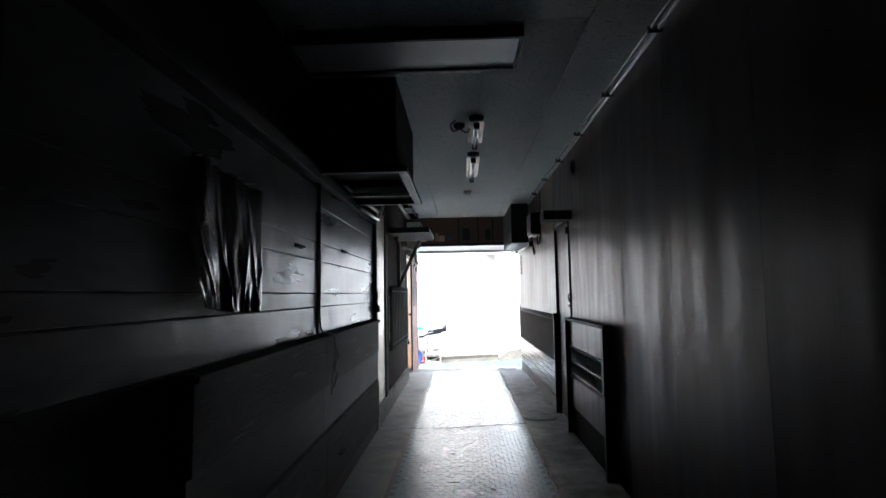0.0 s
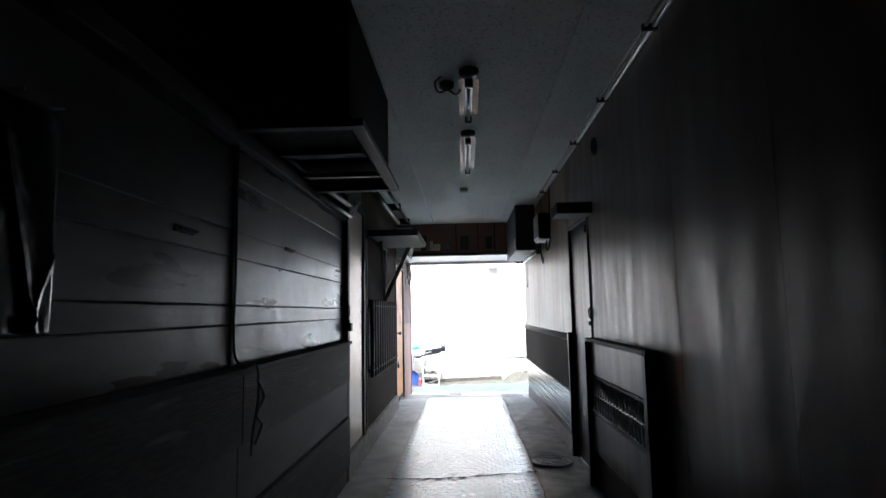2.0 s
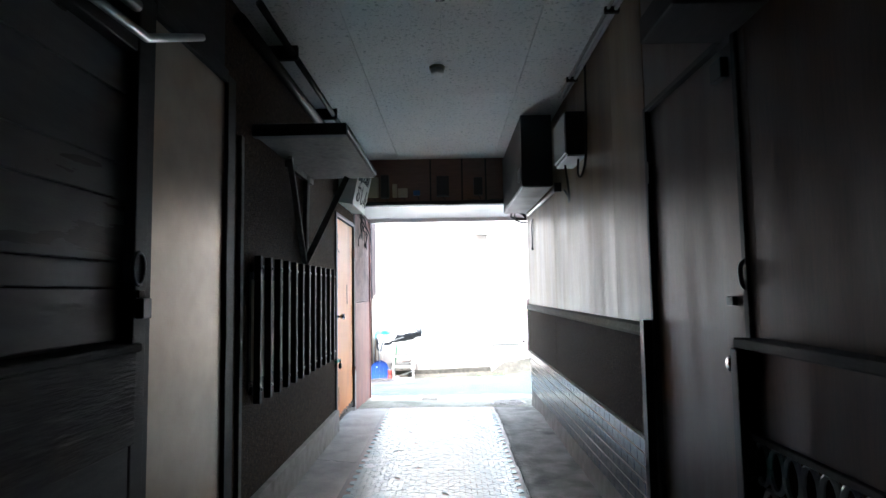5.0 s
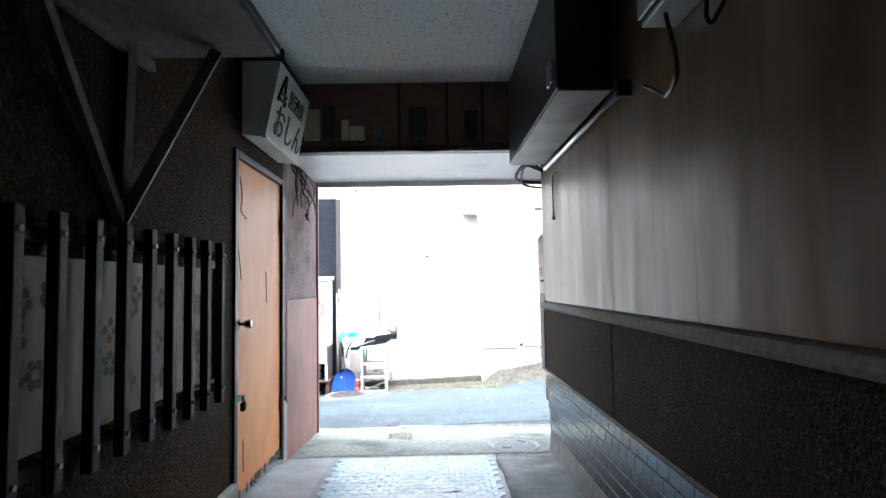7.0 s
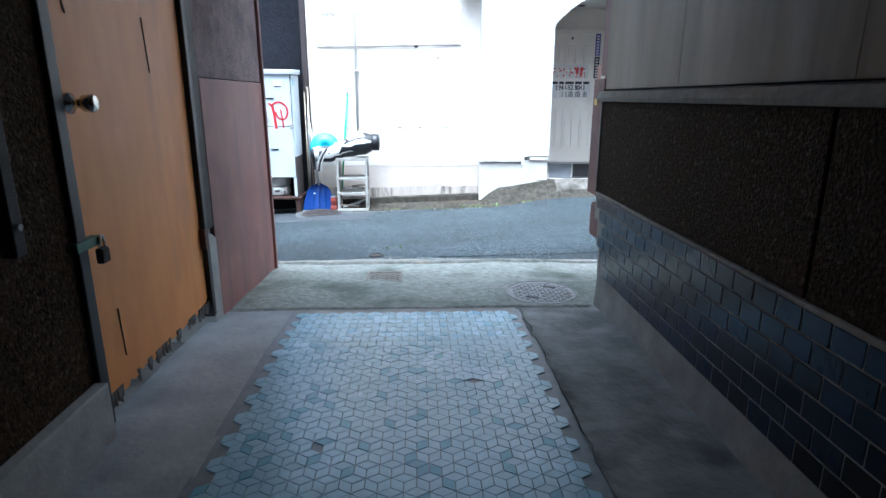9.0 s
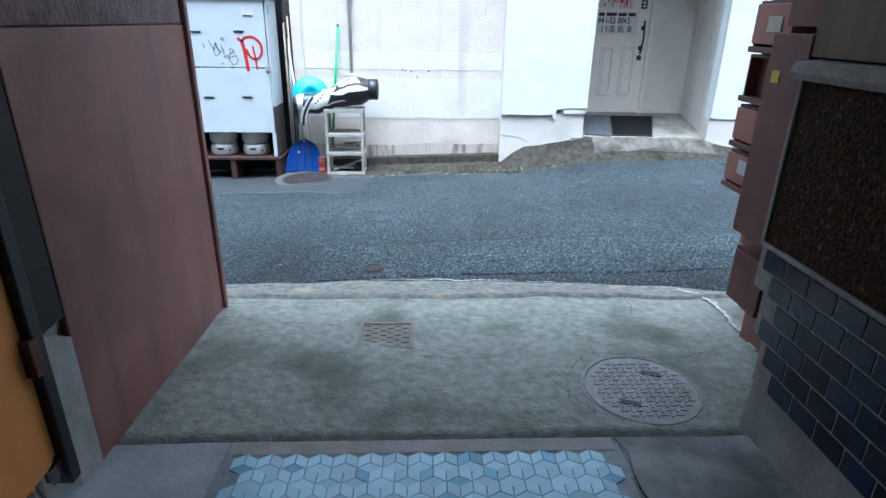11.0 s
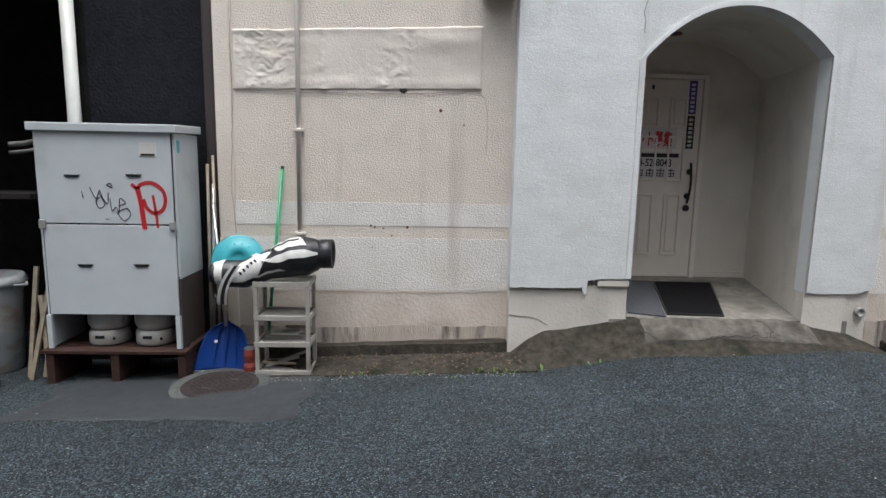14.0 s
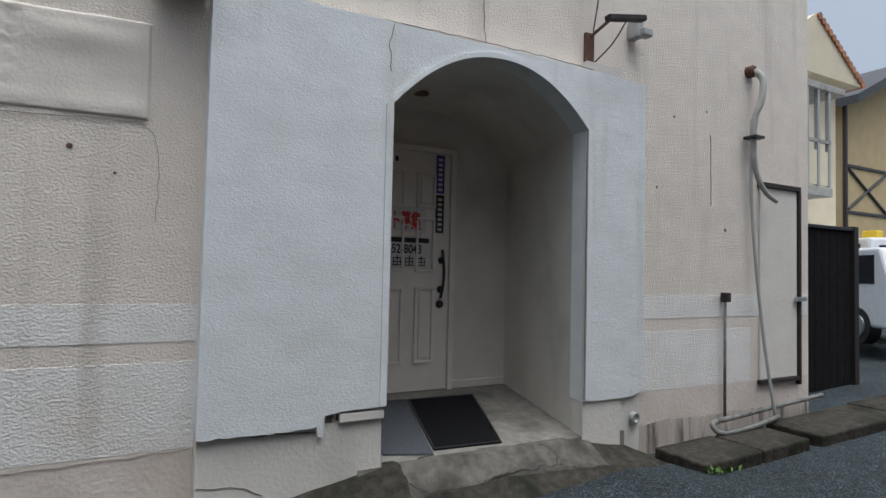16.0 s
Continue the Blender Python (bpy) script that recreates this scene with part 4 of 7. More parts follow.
for k in range(6):
    part("nail", cyl((-0.47, 1.38 + 0.125 * k, 1.99), (-0.40, 1.38 + 0.125 * k, 1.99), 0.004, seg=6), IRON, cur)

# steel door
sd = thing("door_1", (-0.46, 5.92, 0.33), "dull stainless steel door, closed, in the dark wall", "door")
sd["kind"] = "structure"
part("leaf", box(-0.50, -0.452, 5.578, 6.262, 0.335, 2.455, 0.004), STEEL, sd)
for y0, y1 in ((5.53, 5.577), (6.263, 6.36)):
    part("door_frame", box(-0.50, -0.435, y0, y1, 0.2, 2.5, 0.004), DARK_WOOD, sd)
part("head", box(-0.50, -0.435, 5.577, 6.263, 2.457, 2.52, 0.004), DARK_WOOD, sd)
part("ring_handle", tube([(-0.425, 5.475 + 0.035 * math.cos(a / 16 * 2 * math.pi), 1.51 + 0.055 * math.sin(a / 16 * 2 * math.pi)) for a in range(17)], 0.008, 8), BLACK, sd, "black ring pull")
part("lock", box(-0.425, -0.395, 5.455, 5.515, 1.34, 1.41, 0.006), BLACK, sd, "black lock case")
part("hasp", box(-0.425, -0.415, 5.465, 5.505, 1.412, 1.437, 0.002), IRON_DARK, sd)

# duct box under the ceiling
hood = thing("duct_hood", (-0.17, 3.78, 2.31), "large near-black duct hood hung under the ceiling", "duct hood")
for r in ((-0.495, 0.06, 3.12, 3.14, 2.33, 2.93), (-0.495, 0.06, 4.42, 4.44, 2.33, 2.93), (0.04, 0.06, 3.141, 4.419, 2.33, 2.93), (-0.495, 0.039, 3.141, 4.419, 2.90, 2.93)):
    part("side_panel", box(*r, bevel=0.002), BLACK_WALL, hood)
for r in ((-0.495, 0.13, 3.10, 3.16, 2.30, 2.335), (-0.495, 0.13, 4.40, 4.46, 2.30, 2.335), (0.07, 0.13, 3.16, 4.40, 2.30, 2.335), (-0.495, -0.43, 3.16, 4.40, 2.30, 2.335)):
    part("rim", box(*r, bevel=0.005), BLACK, hood)
for k in range(3):
    part("filter", box(-0.42, 0.03, 3.2 + 0.4 * k, 3.57 + 0.4 * k, 2.36, 2.385, 0.004, turn=(12 if k == 1 else -6, 0, 0)), IRON_DARK, hood, "greasy metal filter tray")
part("cross_bar", box(-0.45, 0.08, 4.10, 4.14, 2.32, 2.35, 0.004), STEEL, hood)
pp = thing("roof_pipe", (-0.40, 4.5, 2.3), "lagged dark pipe along the top of the boards", "pipe")
part("pipe", tube([(-0.42, 2.6, 2.38), (-0.42, 4.4, 2.37), (-0.41, 5.4, 2.40)], 0.022, 10), PIPE_BROWN, pp, "", True)
part("pipe", tube([(-0.41, 4.5, 2.28), (-0.40, 5.45, 2.31), (-0.41, 5.9, 2.52)], 0.016, 10), GALV, pp, "dull metal pipe", True)
lp = thing("ceiling_light", (0.17, 2.66, 2.9), "wide unlit fluorescent ceiling light with a pale cover", "ceiling light")
part("frame", boxes((-0.46, 0.82, 2.44, 2.462, 2.86, 2.93), (-0.46, 0.82, 2.868, 2.89, 2.86, 2.93), (0.80, 0.82, 2.462, 2.868, 2.86, 2.93), (-0.46, -0.44, 2.462, 2.868, 2.86, 2.93)), DARK_WOOD, lp)
part("diffuser", box(-0.44, 0.80, 2.462, 2.868, 2.872, 2.885, 0.002), SOFFIT, lp, "milky flat diffuser")
for k, (y0, y1) in enumerate(((4.02, 4.72), (5.2, 6.25))):
    bl = thing("batten_light", (0.61, (y0 + y1) / 2, 2.93), "bare unlit fluorescent batten on the ceiling", "ceiling light", "batten lights")
    part("body", prism([(0.575, 2.93), (0.59, 2.885), (0.63, 2.885), (0.645, 2.93)], "y", y0, y1), GALV, bl)
    part("reflector", prism([(0.545, 2.895), (0.585, 2.915), (0.635, 2.915), (0.675, 2.895), (0.635, 2.911), (0.585, 2.911)], "y", y0 + 0.04, y1 - 0.04), STEEL, bl)
    part("tube", cyl((0.61, y0 + 0.04, 2.862), (0.61, y1 - 0.04, 2.862), 0.014), plain("lamp_glass", (0.8, 0.82, 0.82), 0.12), bl, "white glass tube", True)
    for y in (y0, y1 - 0.04):
        part("socket", box(0.585, 0.635, y, y + 0.04, 2.838, 2.893, 0.008), BLACK, bl)
    part("base", lathe((0.61, y0 - 0.03, 2.895), [(0.055, 0.0), (0.06, 0.02), (0.06, 0.034)], 20), BLACK, bl, "round black rose", True)
rz = thing("ceiling_rose", (0.47, 4.18, 2.93), "old ceiling rose with stubs of cable", "ceiling rose")
part("rose", lathe((0.47, 4.18, 2.885), [(0.025, 0), (0.045, 0.015), (0.05, 0.044)], 18), BLACK, rz, "", True)
part("wire", tube(curved([(0.47, 4.18, 2.885), (0.42, 4.15, 2.86), (0.40, 4.1, 2.9), (0.44, 4.05, 2.92)], 6), 0.006, 6), BLACK, rz)
part("wire", tube(curved([(0.48, 4.18, 2.885), (0.53, 4.2, 2.86), (0.56, 4.22, 2.90)], 6), 0.006, 6), BLACK, rz)
dt = thing("smoke_detector", (0.573, 7.285, 2.93), "round white smoke detector on the ceiling boards", "smoke detector")
part("base", lathe((0.573, 7.285, 2.912), [(0.05, 0), (0.053, 0.004), (0.053, 0.018)], 28), CREAM, dt, "", True)
part("head", lathe((0.573, 7.285, 2.878), [(0.028, 0), (0.04, 0.005), (0.047, 0.02), (0.047, 0.034)], 28), SIGN_WHITE, dt, "", True)

# slatted window grille, its window, the shelf over it
win = thing("window_1", (-0.46, 7.65, 0.9), "papered window behind a dark slatted grille", "window")
win["kind"] = "structure"
part("window_frame", boxes((-0.54, -0.452, 6.62, 6.66, 0.9, 1.54), (-0.54, -0.452, 8.68, 8.72, 0.9, 1.54), (-0.54, -0.452, 6.66, 8.68, 0.9, 0.94), (-0.54, -0.452, 6.66, 8.68, 1.50, 1.54), bevel=0.003), DARK_WOOD, win)
for y0, y1 in ((6.66, 7.66), (7.68, 8.68)):
    part("pane", box(-0.478, -0.468, y0, y1, 0.94, 1.50), FROST, win, "flower-patterned paper on the pane")
part("mullion", box(-0.53, -0.462, 7.66, 7.68, 0.94, 1.50, 0.002), DARK_WOOD, win)
bm = bmesh.new()
rng = random.Random(5)
for k in range(34):
    y, z = rng.uniform(6.75, 8.6), rng.uniform(1.0, 1.45)
    n = rng.randint(4, 6)
    for j in range(n):
        a = 2 * math.pi * j / n + y
        prism([(y + 0.03 * math.cos(a) + 0.017 * math.cos(b), z + 0.03 * math.sin(a) + 0.017 * math.sin(b)) for b in (0, 1.05, 2.1, 3.14, 4.2, 5.25)], "x", -0.4675, -0.4665, bm)
part("flower_print", bm, plain("grey_print", (0.17, 0.15, 0.115), 0.6), win, "grey printed flowers")
gr = thing("window_grille", (-0.4, 7.63, 0.83), "dark wooden grille of upright bars over the window", "grille")
for i in range(12):
    y = 6.68 + i * 0.1795
    part("bar", box(-0.440, -0.402, y - 0.02, y + 0.02, 0.825, 1.63, 0.004), DARK_WOOD, gr)
    for z in (0.90, 1.565):
        part("bolt", cyl((-0.405, y, z), (-0.394, y, z), 0.009, seg=8), IRON, gr)
for z in (0.875, 1.54):
    part("rail", box(-0.459, -0.441, 6.64, 8.70, z, z + 0.045, 0.004), DARK_WOOD, gr)
st = thing("batten", (-0.45, 6.70, 0.33), "pale upright batten on the dark stucco", "batten")
part("strip", box(-0.462, -0.44, 6.46, 6.50, 0.33, 2.25, 0.003), BARE_WOOD, st)
sh = thing("awning_shelf", (-0.2, 7.3, 2.3), "rough timber shelf on splayed struts over the window", "shelf")
part("board", box(-0.46, 0.06, 6.72, 7.95, 2.315, 2.34, 0.003), BARE_WOOD, sh, "grey plywood board")
part("edge_beam", box(-0.46, 0.07, 6.66, 6.72, 2.30, 2.37, 0.005), BLACK, sh, "black front edge")
part("side_beam", box(0.03, 0.07, 6.72, 7.98, 2.341, 2.375, 0.005), BLACK, sh)
part("rear_ledger", box(-0.462, -0.43, 7.30, 7.98, 2.27, 2.313, 0.003), BARE_WOOD, sh)
foot = Vector((-0.445, 7.775, 1.64))
for top in ((-0.40, 7.20, 2.31), (-0.44, 7.80, 2.31), (-0.15, 7.88, 2.31)):
    d = Vector(top) - foot
    bm = bmesh.new()
    bmesh.ops.create_cube(bm, size=1)
    bmesh.ops.scale(bm, vec=(0.034, 0.042, d.length), verts=bm.verts)
    bmesh.ops.transform(bm, matrix=Matrix.Translation(foot + d / 2) @ d.to_track_quat("Z", "Y").to_matrix().to_4x4(), verts=bm.verts)
    part("strut", bm, BARE_WOOD, sh)
uw = thing("upper_ducting", (-0.4, 8.0, 2.6), "dark pipes and battens above the shelf", "pipes")
part("pipe", tube([(-0.40, 6.3, 2.80), (-0.40, 8.9, 2.80)], 0.035, 12), BLACK, uw, "", True)
part("pipe", tube([(-0.30, 6.3, 2.88), (-0.30, 9.9, 2.88)], 0.02, 10), BLACK, uw, "", True)
for y in (6.9, 8.1, 9.3):
    part("clip", box(-0.46, -0.27, y, y + 0.03, 2.84, 2.93, 0.003), DARK_WOOD, uw)

# orange door, sign
od = thing("door_2", (-0.46, 9.47, 0.2), "faded orange plywood door with a frayed foot, closed and padlocked", "door")
od["kind"] = "structure"
rng = random.Random(3)
feet = [(9.005 + 0.94 * i / 40, 0.215 + rng.uniform(-0.012, 0.012) + (0.03 if i > 36 else 0) + (0.015 if i < 3 else 0)) for i in range(41)]
part("leaf", prism(feet + [(9.945, 2.155), (9.005, 2.155)], "x", -0.505, -0.468), ORANGE, od)
bm = bmesh.new()
for i in range(26):
    y = 9.02 + 0.92 * rng.random()
    prism([(y, 0.235), (y + 0.02, 0.235), (y + 0.012 + rng.uniform(-0.01, 0.01), 0.19 - 0.02 * rng.random())], "x", -0.474, -0.466 + 0.006 * rng.random(), bm)
part("frayed_edge", bm, BARE_WOOD, od, "splintered pale ply at the foot")
for r in ((8.95, 9.0, 0.15, 2.2), (9.95, 9.99, 0.15, 2.2), (9.0, 9.95, 2.16, 2.2)):
    part("door_frame", box(-0.52, -0.445, r[0], r[1], r[2], r[3], 0.004), BLACK, od, "black door frame")
bm = lathe((-0.468, 9.06, 1.19), [(0.032, 0.0), (0.032, 0.006), (0.013, 0.012), (0.013, 0.035), (0.024, 0.045), (0.027, 0.07), (0.022, 0.078)], 20, axis="X")
part("door_knob", bm, CHROME, od, "worn chrome knob", True)
for z in (1.86, 0.55):
    part("hinge", box(-0.47, -0.44, 9.93, 9.962, z - 0.05, z + 0.05, 0.003), RUST, od, "rusty hinge")
part("hasp", box(-0.468, -0.435, 8.93, 9.06, 0.755, 0.785, 0.003), plain("green_hasp", (0.03, 0.15, 0.09), 0.5), od, "green painted hasp")
pad = part("padlock", box(-0.445, -0.42, 9.03, 9.075, 0.695, 0.745, 0.006), IRON_DARK, od, "small dark padlock")
part("shackle", tube(curved([(-0.432, 9.038, 0.745), (-0.432, 9.04, 0.775), (-0.432, 9.053, 0.785), (-0.432, 9.066, 0.775), (-0.432, 9.067, 0.745)], 5), 0.004, 8), CHROME, pad)
for pts in ([(9.08, 2.05), (9.12, 1.95), (9.1, 1.86), (9.2, 1.82)], [(9.06, 1.62), (9.09, 1.52), (9.11, 1.45)], [(9.6, 1.5), (9.62, 1.3)], [(9.15, 0.5), (9.16, 0.32)]):
    part("scratch", tube(curved([(-0.4675, y, z) for y, z in pts], 6), 0.003, 5), plain("dark_scratch", (0.1, 0.06, 0.035), 0.8), od, "dark scratch")

sg = thing("sign_box", (-0.33, 9.42, 2.3), "white acrylic box sign with black brush lettering over the orange door", "sign")
face = [(-0.44, 2.30), (-0.305, 2.285), (-0.212, 2.74), (-0.44, 2.74)]
part("case", prism(face, "y", 9.03, 9.80), SIGN_WHITE, sg)
part("end_plate", prism([(-0.43, 2.36), (-0.32, 2.36), (-0.27, 2.66), (-0.43, 2.66)], "y", 9.024, 9.031), SIGN_WHITE, sg)
part("bottom_lip", box(-0.32, -0.296, 9.025, 9.805, 2.275, 2.29, 0.003), SIGN_WHITE, sg)
lean = math.degrees(math.atan2(0.093, 0.455))
base = Matrix.Translation((-0.302, 9.05, 2.285)) @ pose(0, 0, 0, 0, lean, 0) @ pose(0, 0, 0, 90, 0, 90)
part("writing", lettering("居酒屋", 0.125, base @ pose(0.26, 0.285, 0.003)), INK, sg, "black brush lettering")
part("writing", lettering("おしん", 0.22, base @ pose(0.06, 0.06, 0.003)), INK, sg, "black brush lettering")
bm = bmesh.new()
for pts in ([(0.05, 0.25), (0.09, 0.34), (0.13, 0.42)], [(0.13, 0.42), (0.16, 0.33), (0.2, 0.25)], [(0.07, 0.31), (0.2, 0.31)], [(0.06, 0.27), (0.21, 0.275)]):
    tube([base @ Vector((a, b, 0.001)) for a, b in pts], 0.012, 6, bm)
part("brush_mark", bm, INK, sg, "black brush emblem")
wr = thing("loose_wiring", (-0.43, 10.2, 2.2), "tangle of loose black wires on the rough wall", "wires")
rng = random.Random(11)
for k in range(9):
    y, z = 10.02 + 0.08 * k, 2.40
    pts = [(-0.44, y, z)]
    for j in range(4):
        y += rng.uniform(0.0, 0.16)
        z -= rng.uniform(0.05, 0.13)
        pts.append((-0.445 + rng.uniform(0.0, 0.07), min(y, 11.15), z))
    part("wire", tube(curved(pts, 7), 0.004 if k % 3 else 0.007, 6), BLACK, wr)
part("plug", cyl((-0.42, 10.62, 2.02), (-0.42, 10.66, 1.99), 0.016), BLACK, wr, "black plug end")

# ---- things: passage, panelled side ----
rd = thing("door_3", (1.58, 5.85, 0.14), "dark brown plywood door, closed, in the panelled wall", "door")
rd["kind"] = "structure"
part("leaf", box(1.583, 1.62, 5.364, 6.166, 0.145, 2.235, 0.004), VENEER, rd)
for r in ((5.332, 5.362, 0.13, 2.262), (6.168, 6.198, 0.13, 2.262), (5.362, 6.168, 2.238, 2.262)):
    part("door_frame", box(1.56, 1.66, *r, 0.004), DARK_WOOD, rd)
bm = lathe((1.583, 5.375, 1.175), [(0.03, 0.0), (0.03, -0.006), (0.012, -0.012), (0.012, -0.035), (0.025, -0.045), (0.027, -0.066), (0.02, -0.074)], 20, axis="X")
part("door_knob", bm, CHROME, rd, "chrome knob", True)
part("hook", tube(curved([(1.565, 5.345, 1.50), (1.548, 5.345, 1.48), (1.552, 5.35, 1.43), (1.565, 5.35, 1.41)], 6), 0.008, 6), BLACK, rd, "black hook latch")
part("latch", box(1.565, 1.584, 5.44, 5.485, 1.355, 1.385, 0.003), BLACK, rd)
for z in (0.5, 1.95):
    part("hinge", box(1.56, 1.584, 6.15, 6.185, z - 0.05, z + 0.05, 0.003), IRON_DARK, rd)
part("closer", box(1.555, 1.584, 5.42, 5.50, 2.12, 2.19, 0.004), BLACK, rd, "black catch at the head")
ep = thing("end_post", (1.55, 6.22, FLOOR), "black timber post at the end of the dado", "post")
part("post", box(1.525, 1.602, 6.2, 6.256, FLOOR, 1.27, 0.004), BLACK, ep)
sb = thing("bracket_board", (1.43, 5.3, 2.22), "dark board jutting out over the brown door", "shelf")
part("board", box(1.29, 1.57, 5.14, 5.42, 2.235, 2.325, 0.006), DARK_WOOD, sb)
gt = thing("folded_gate", (1.53, 4.55, FLOOR), "low brown wooden gate with a ring-pattern band against the wall", "gate")
part("top_cap", box(1.495, 1.572, 3.78, 5.31, 1.232, 1.262, 0.005), DARK_WOOD, gt)
part("upper_panel", box(1.53, 1.565, 3.84, 5.28, 0.985, 1.23, 0.004), VENEER, gt)
part("lower_panel", box(1.53, 1.565, 3.84, 5.28, 0.40, 0.69, 0.004), VENEER, gt)
# near-black sheet fills from the lower panel down to the floor
part("kick_panel", box(1.54, 1.565, 3.84, 5.28, FLOOR, 0.395, 0.004), BLACK_WALL, gt)
for y0, y1 in ((3.78, 3.84), (5.28, 5.325)):
    part("post", box(1.49, 1.57, y0, y1, FLOOR, 1.23, 0.005), BLACK, gt)
part("mid_rail", box(1.52, 1.568, 3.84, 5.28, 0.965, 0.984, 0.003), DARK_WOOD, gt)
part("mid_rail", box(1.52, 1.568, 3.84, 5.28, 0.691, 0.71, 0.003), DARK_WOOD, gt)
part("backing", box(1.555, 1.567, 3.84, 5.28, 0.711, 0.964), DARK_STUCCO, gt)
for i in range(19):
    for j in range(2):
        y, z = 3.885 + i * 0.0745 + 0.037 * (j % 2), 0.776 + 0.124 * j
        part("ring", tube([(1.54, y + 0.034 * math.cos(a * math.pi / 7), z + 0.06 * math.sin(a * math.pi / 7)) for a in range(15)], 0.008, 5), GALV, gt, "dull metal oval ring")
# electric boxes and pipes by the ceiling
bb = thing("duct_box", (1.4, 8.9, 2.22), "large black duct box under the ceiling with a paler underside", "duct box")
part("casing", box(1.254, 1.515, 8.28, 9.93, 2.292, 2.90, 0.006), BLACK, bb)
part("underside", box(1.262, 1.508, 8.29, 9.92, 2.28, 2.291, 0.002), DUCT_GREY, bb, "grubby pale bottom panel")
for y in (8.36, 8.43):
    part("catch", box(1.243, 1.255, y, y + 0.03, 2.35, 2.46, 0.003), GALV, bb, "metal catch")
mb = thing("meter_box", (1.46, 7.3, 2.2), "small grey metal switch box high on the wall", "switch box")
# black body puts the shade on the near face into its colour
part("body", box(1.435, 1.569, 7.32, 7.72, 2.325, 2.62, 0.008), BLACK, mb)
part("door", box(1.424, 1.436, 7.33, 7.71, 2.335, 2.61, 0.003), GALV, mb, "dull grey metal lid")
part("base_plate", box(1.44, 1.565, 7.325, 7.715, 2.31, 2.324, 0.003), GALV, mb)
for pts in ([(1.53, 7.4, 2.31), (1.53, 7.42, 2.21), (1.55, 7.4, 2.2), (1.56, 7.3, 2.35), (1.562, 7.26, 2.93)], [(1.48, 7.6, 2.31), (1.49, 7.55, 2.1), (1.52, 7.7, 2.06), (1.55, 7.85, 2.12), (1.55, 8.0, 2.2)]):
    part("cable", tube(curved(pts, 8), 0.008, 8), BLACK, mb, "", True)
cp = thing("conduit_run", (1.5, 8.9, 2.2), "galvanised conduit pipe along the panelled wall", "conduit")
part("pipe", tube([(1.54, 8.22, 2.262), (1.54, 10.02, 2.275)], 0.018, 12), GALV, cp, "", True)
part("elbow", tube(curved([(1.54, 10.02, 2.275), (1.53, 10.12, 2.28), (1.44, 10.3, 2.36), (1.42, 10.6, 2.37), (1.46, 10.95, 2.37), (1.6, 11.08, 2.36), (1.95, 11.12, 2.36)], 6), 0.014, 10), IRON_DARK, cp, "", True)
part("elbow", tube(curved([(1.50, 9.95, 2.24), (1.47, 10.2, 2.35), (1.46, 10.6, 2.385), (1.52, 11.0, 2.34), (1.65, 11.13, 2.32), (1.95, 11.16, 2.32)], 6), 0.012, 10), IRON_DARK, cp, "", True)
part("clip", box(1.51, 1.57, 8.2, 8.24, 2.225, 2.30, 0.004), BLACK, cp)
part("drop_wire", tube(curved([(1.55, 9.7, 2.18), (1.558, 9.85, 2.17), (1.56, 9.87, 1.95), (1.56, 9.87, 1.88)], 6), 0.006, 6), BLACK, cp)
part("wire_end", cyl((1.56, 9.87, 1.89), (1.56, 9.87, 1.86), 0.011, seg=8), BLACK, cp)
cc = thing("corner_pipes", (1.54, 4.0, 2.9), "pair of thin pipes along the ceiling corner", "pipes")
part("pipe", tube([(1.55, -3.0, 2.915), (1.55, 7.9, 2.915)], 0.012, 8), GALV, cc, "", True)
part("pipe", tube([(1.51, -3.0, 2.918), (1.51, 7.9, 2.918)], 0.01, 8), PIPE_GREY, cc, "", True)
for k in range(8):
    part("clip", box(1.49, 1.57, 0.5 + k, 0.525 + k, 2.895, 2.929, 0.003), IRON_DARK, cc)
hk = thing("cable_hook", (1.56, 5.1, 2.75), "black cable coil on the panelled wall", "cable")
part("coil", tube([(1.545, 4.9 + 0.05 * math.cos(a / 8 * math.pi), 2.7 + 0.06 * math.sin(a / 8 * math.pi)) for a in range(17)], 0.012, 8), BLACK, hk)
# boxes on the fascia
for nm, x0, x1, z0, z1, d, mat, lab in (("junction_box", -0.28, -0.16, 2.49, 2.72, 0.05, CREAM, "cream plastic junction box on the brown fascia"), ("fuse_holder", -0.13, -0.04, 2.48, 2.74, 0.08, BLACK, "black fuse holder on the brown fascia"),
                                ("terminal_box", 0.0, 0.05, 2.49, 2.64, 0.05, CREAM, "narrow cream terminal box on the fascia"), ("junction_box", 0.06, 0.17, 2.49, 2.59, 0.05, CREAM, "cream plastic junction box on the brown fascia"),
                                ("blue_box", 0.235, 0.31, 2.51, 2.565, 0.04, BLUE_SMALL, "small blue plastic box on the fascia"), ("bell", 0.50, 0.64, 2.49, 2.72, 0.08, BLACK, "black electric bell on the fascia"), ("bell", 0.92, 1.02, 2.50, 2.70, 0.06, BLACK, "black electric bell on the fascia")):
    t = thing(nm, ((x0 + x1) / 2, 9.94, z0), lab, nm.replace("_", " "), "electric fittings on the fascia")
    part("body", box(x0, x1, 9.949 - d, 9.949, z0, z1, 0.008), mat, t)
    part("lid", box(x0 + 0.008, x1 - 0.008, 9.942 - d, 9.948 - d, z0 + 0.01, z1 - 0.01, 0.003), mat, t)
    part("lead", tube(curved([((x0 + x1) / 2, 9.93, z0), ((x0 + x1) / 2 + 0.02, 9.92, z0 - 0.03), ((x0 + x1) / 2 + 0.03, 9.925, 2.45)], 5), 0.005, 6), BLACK, t)
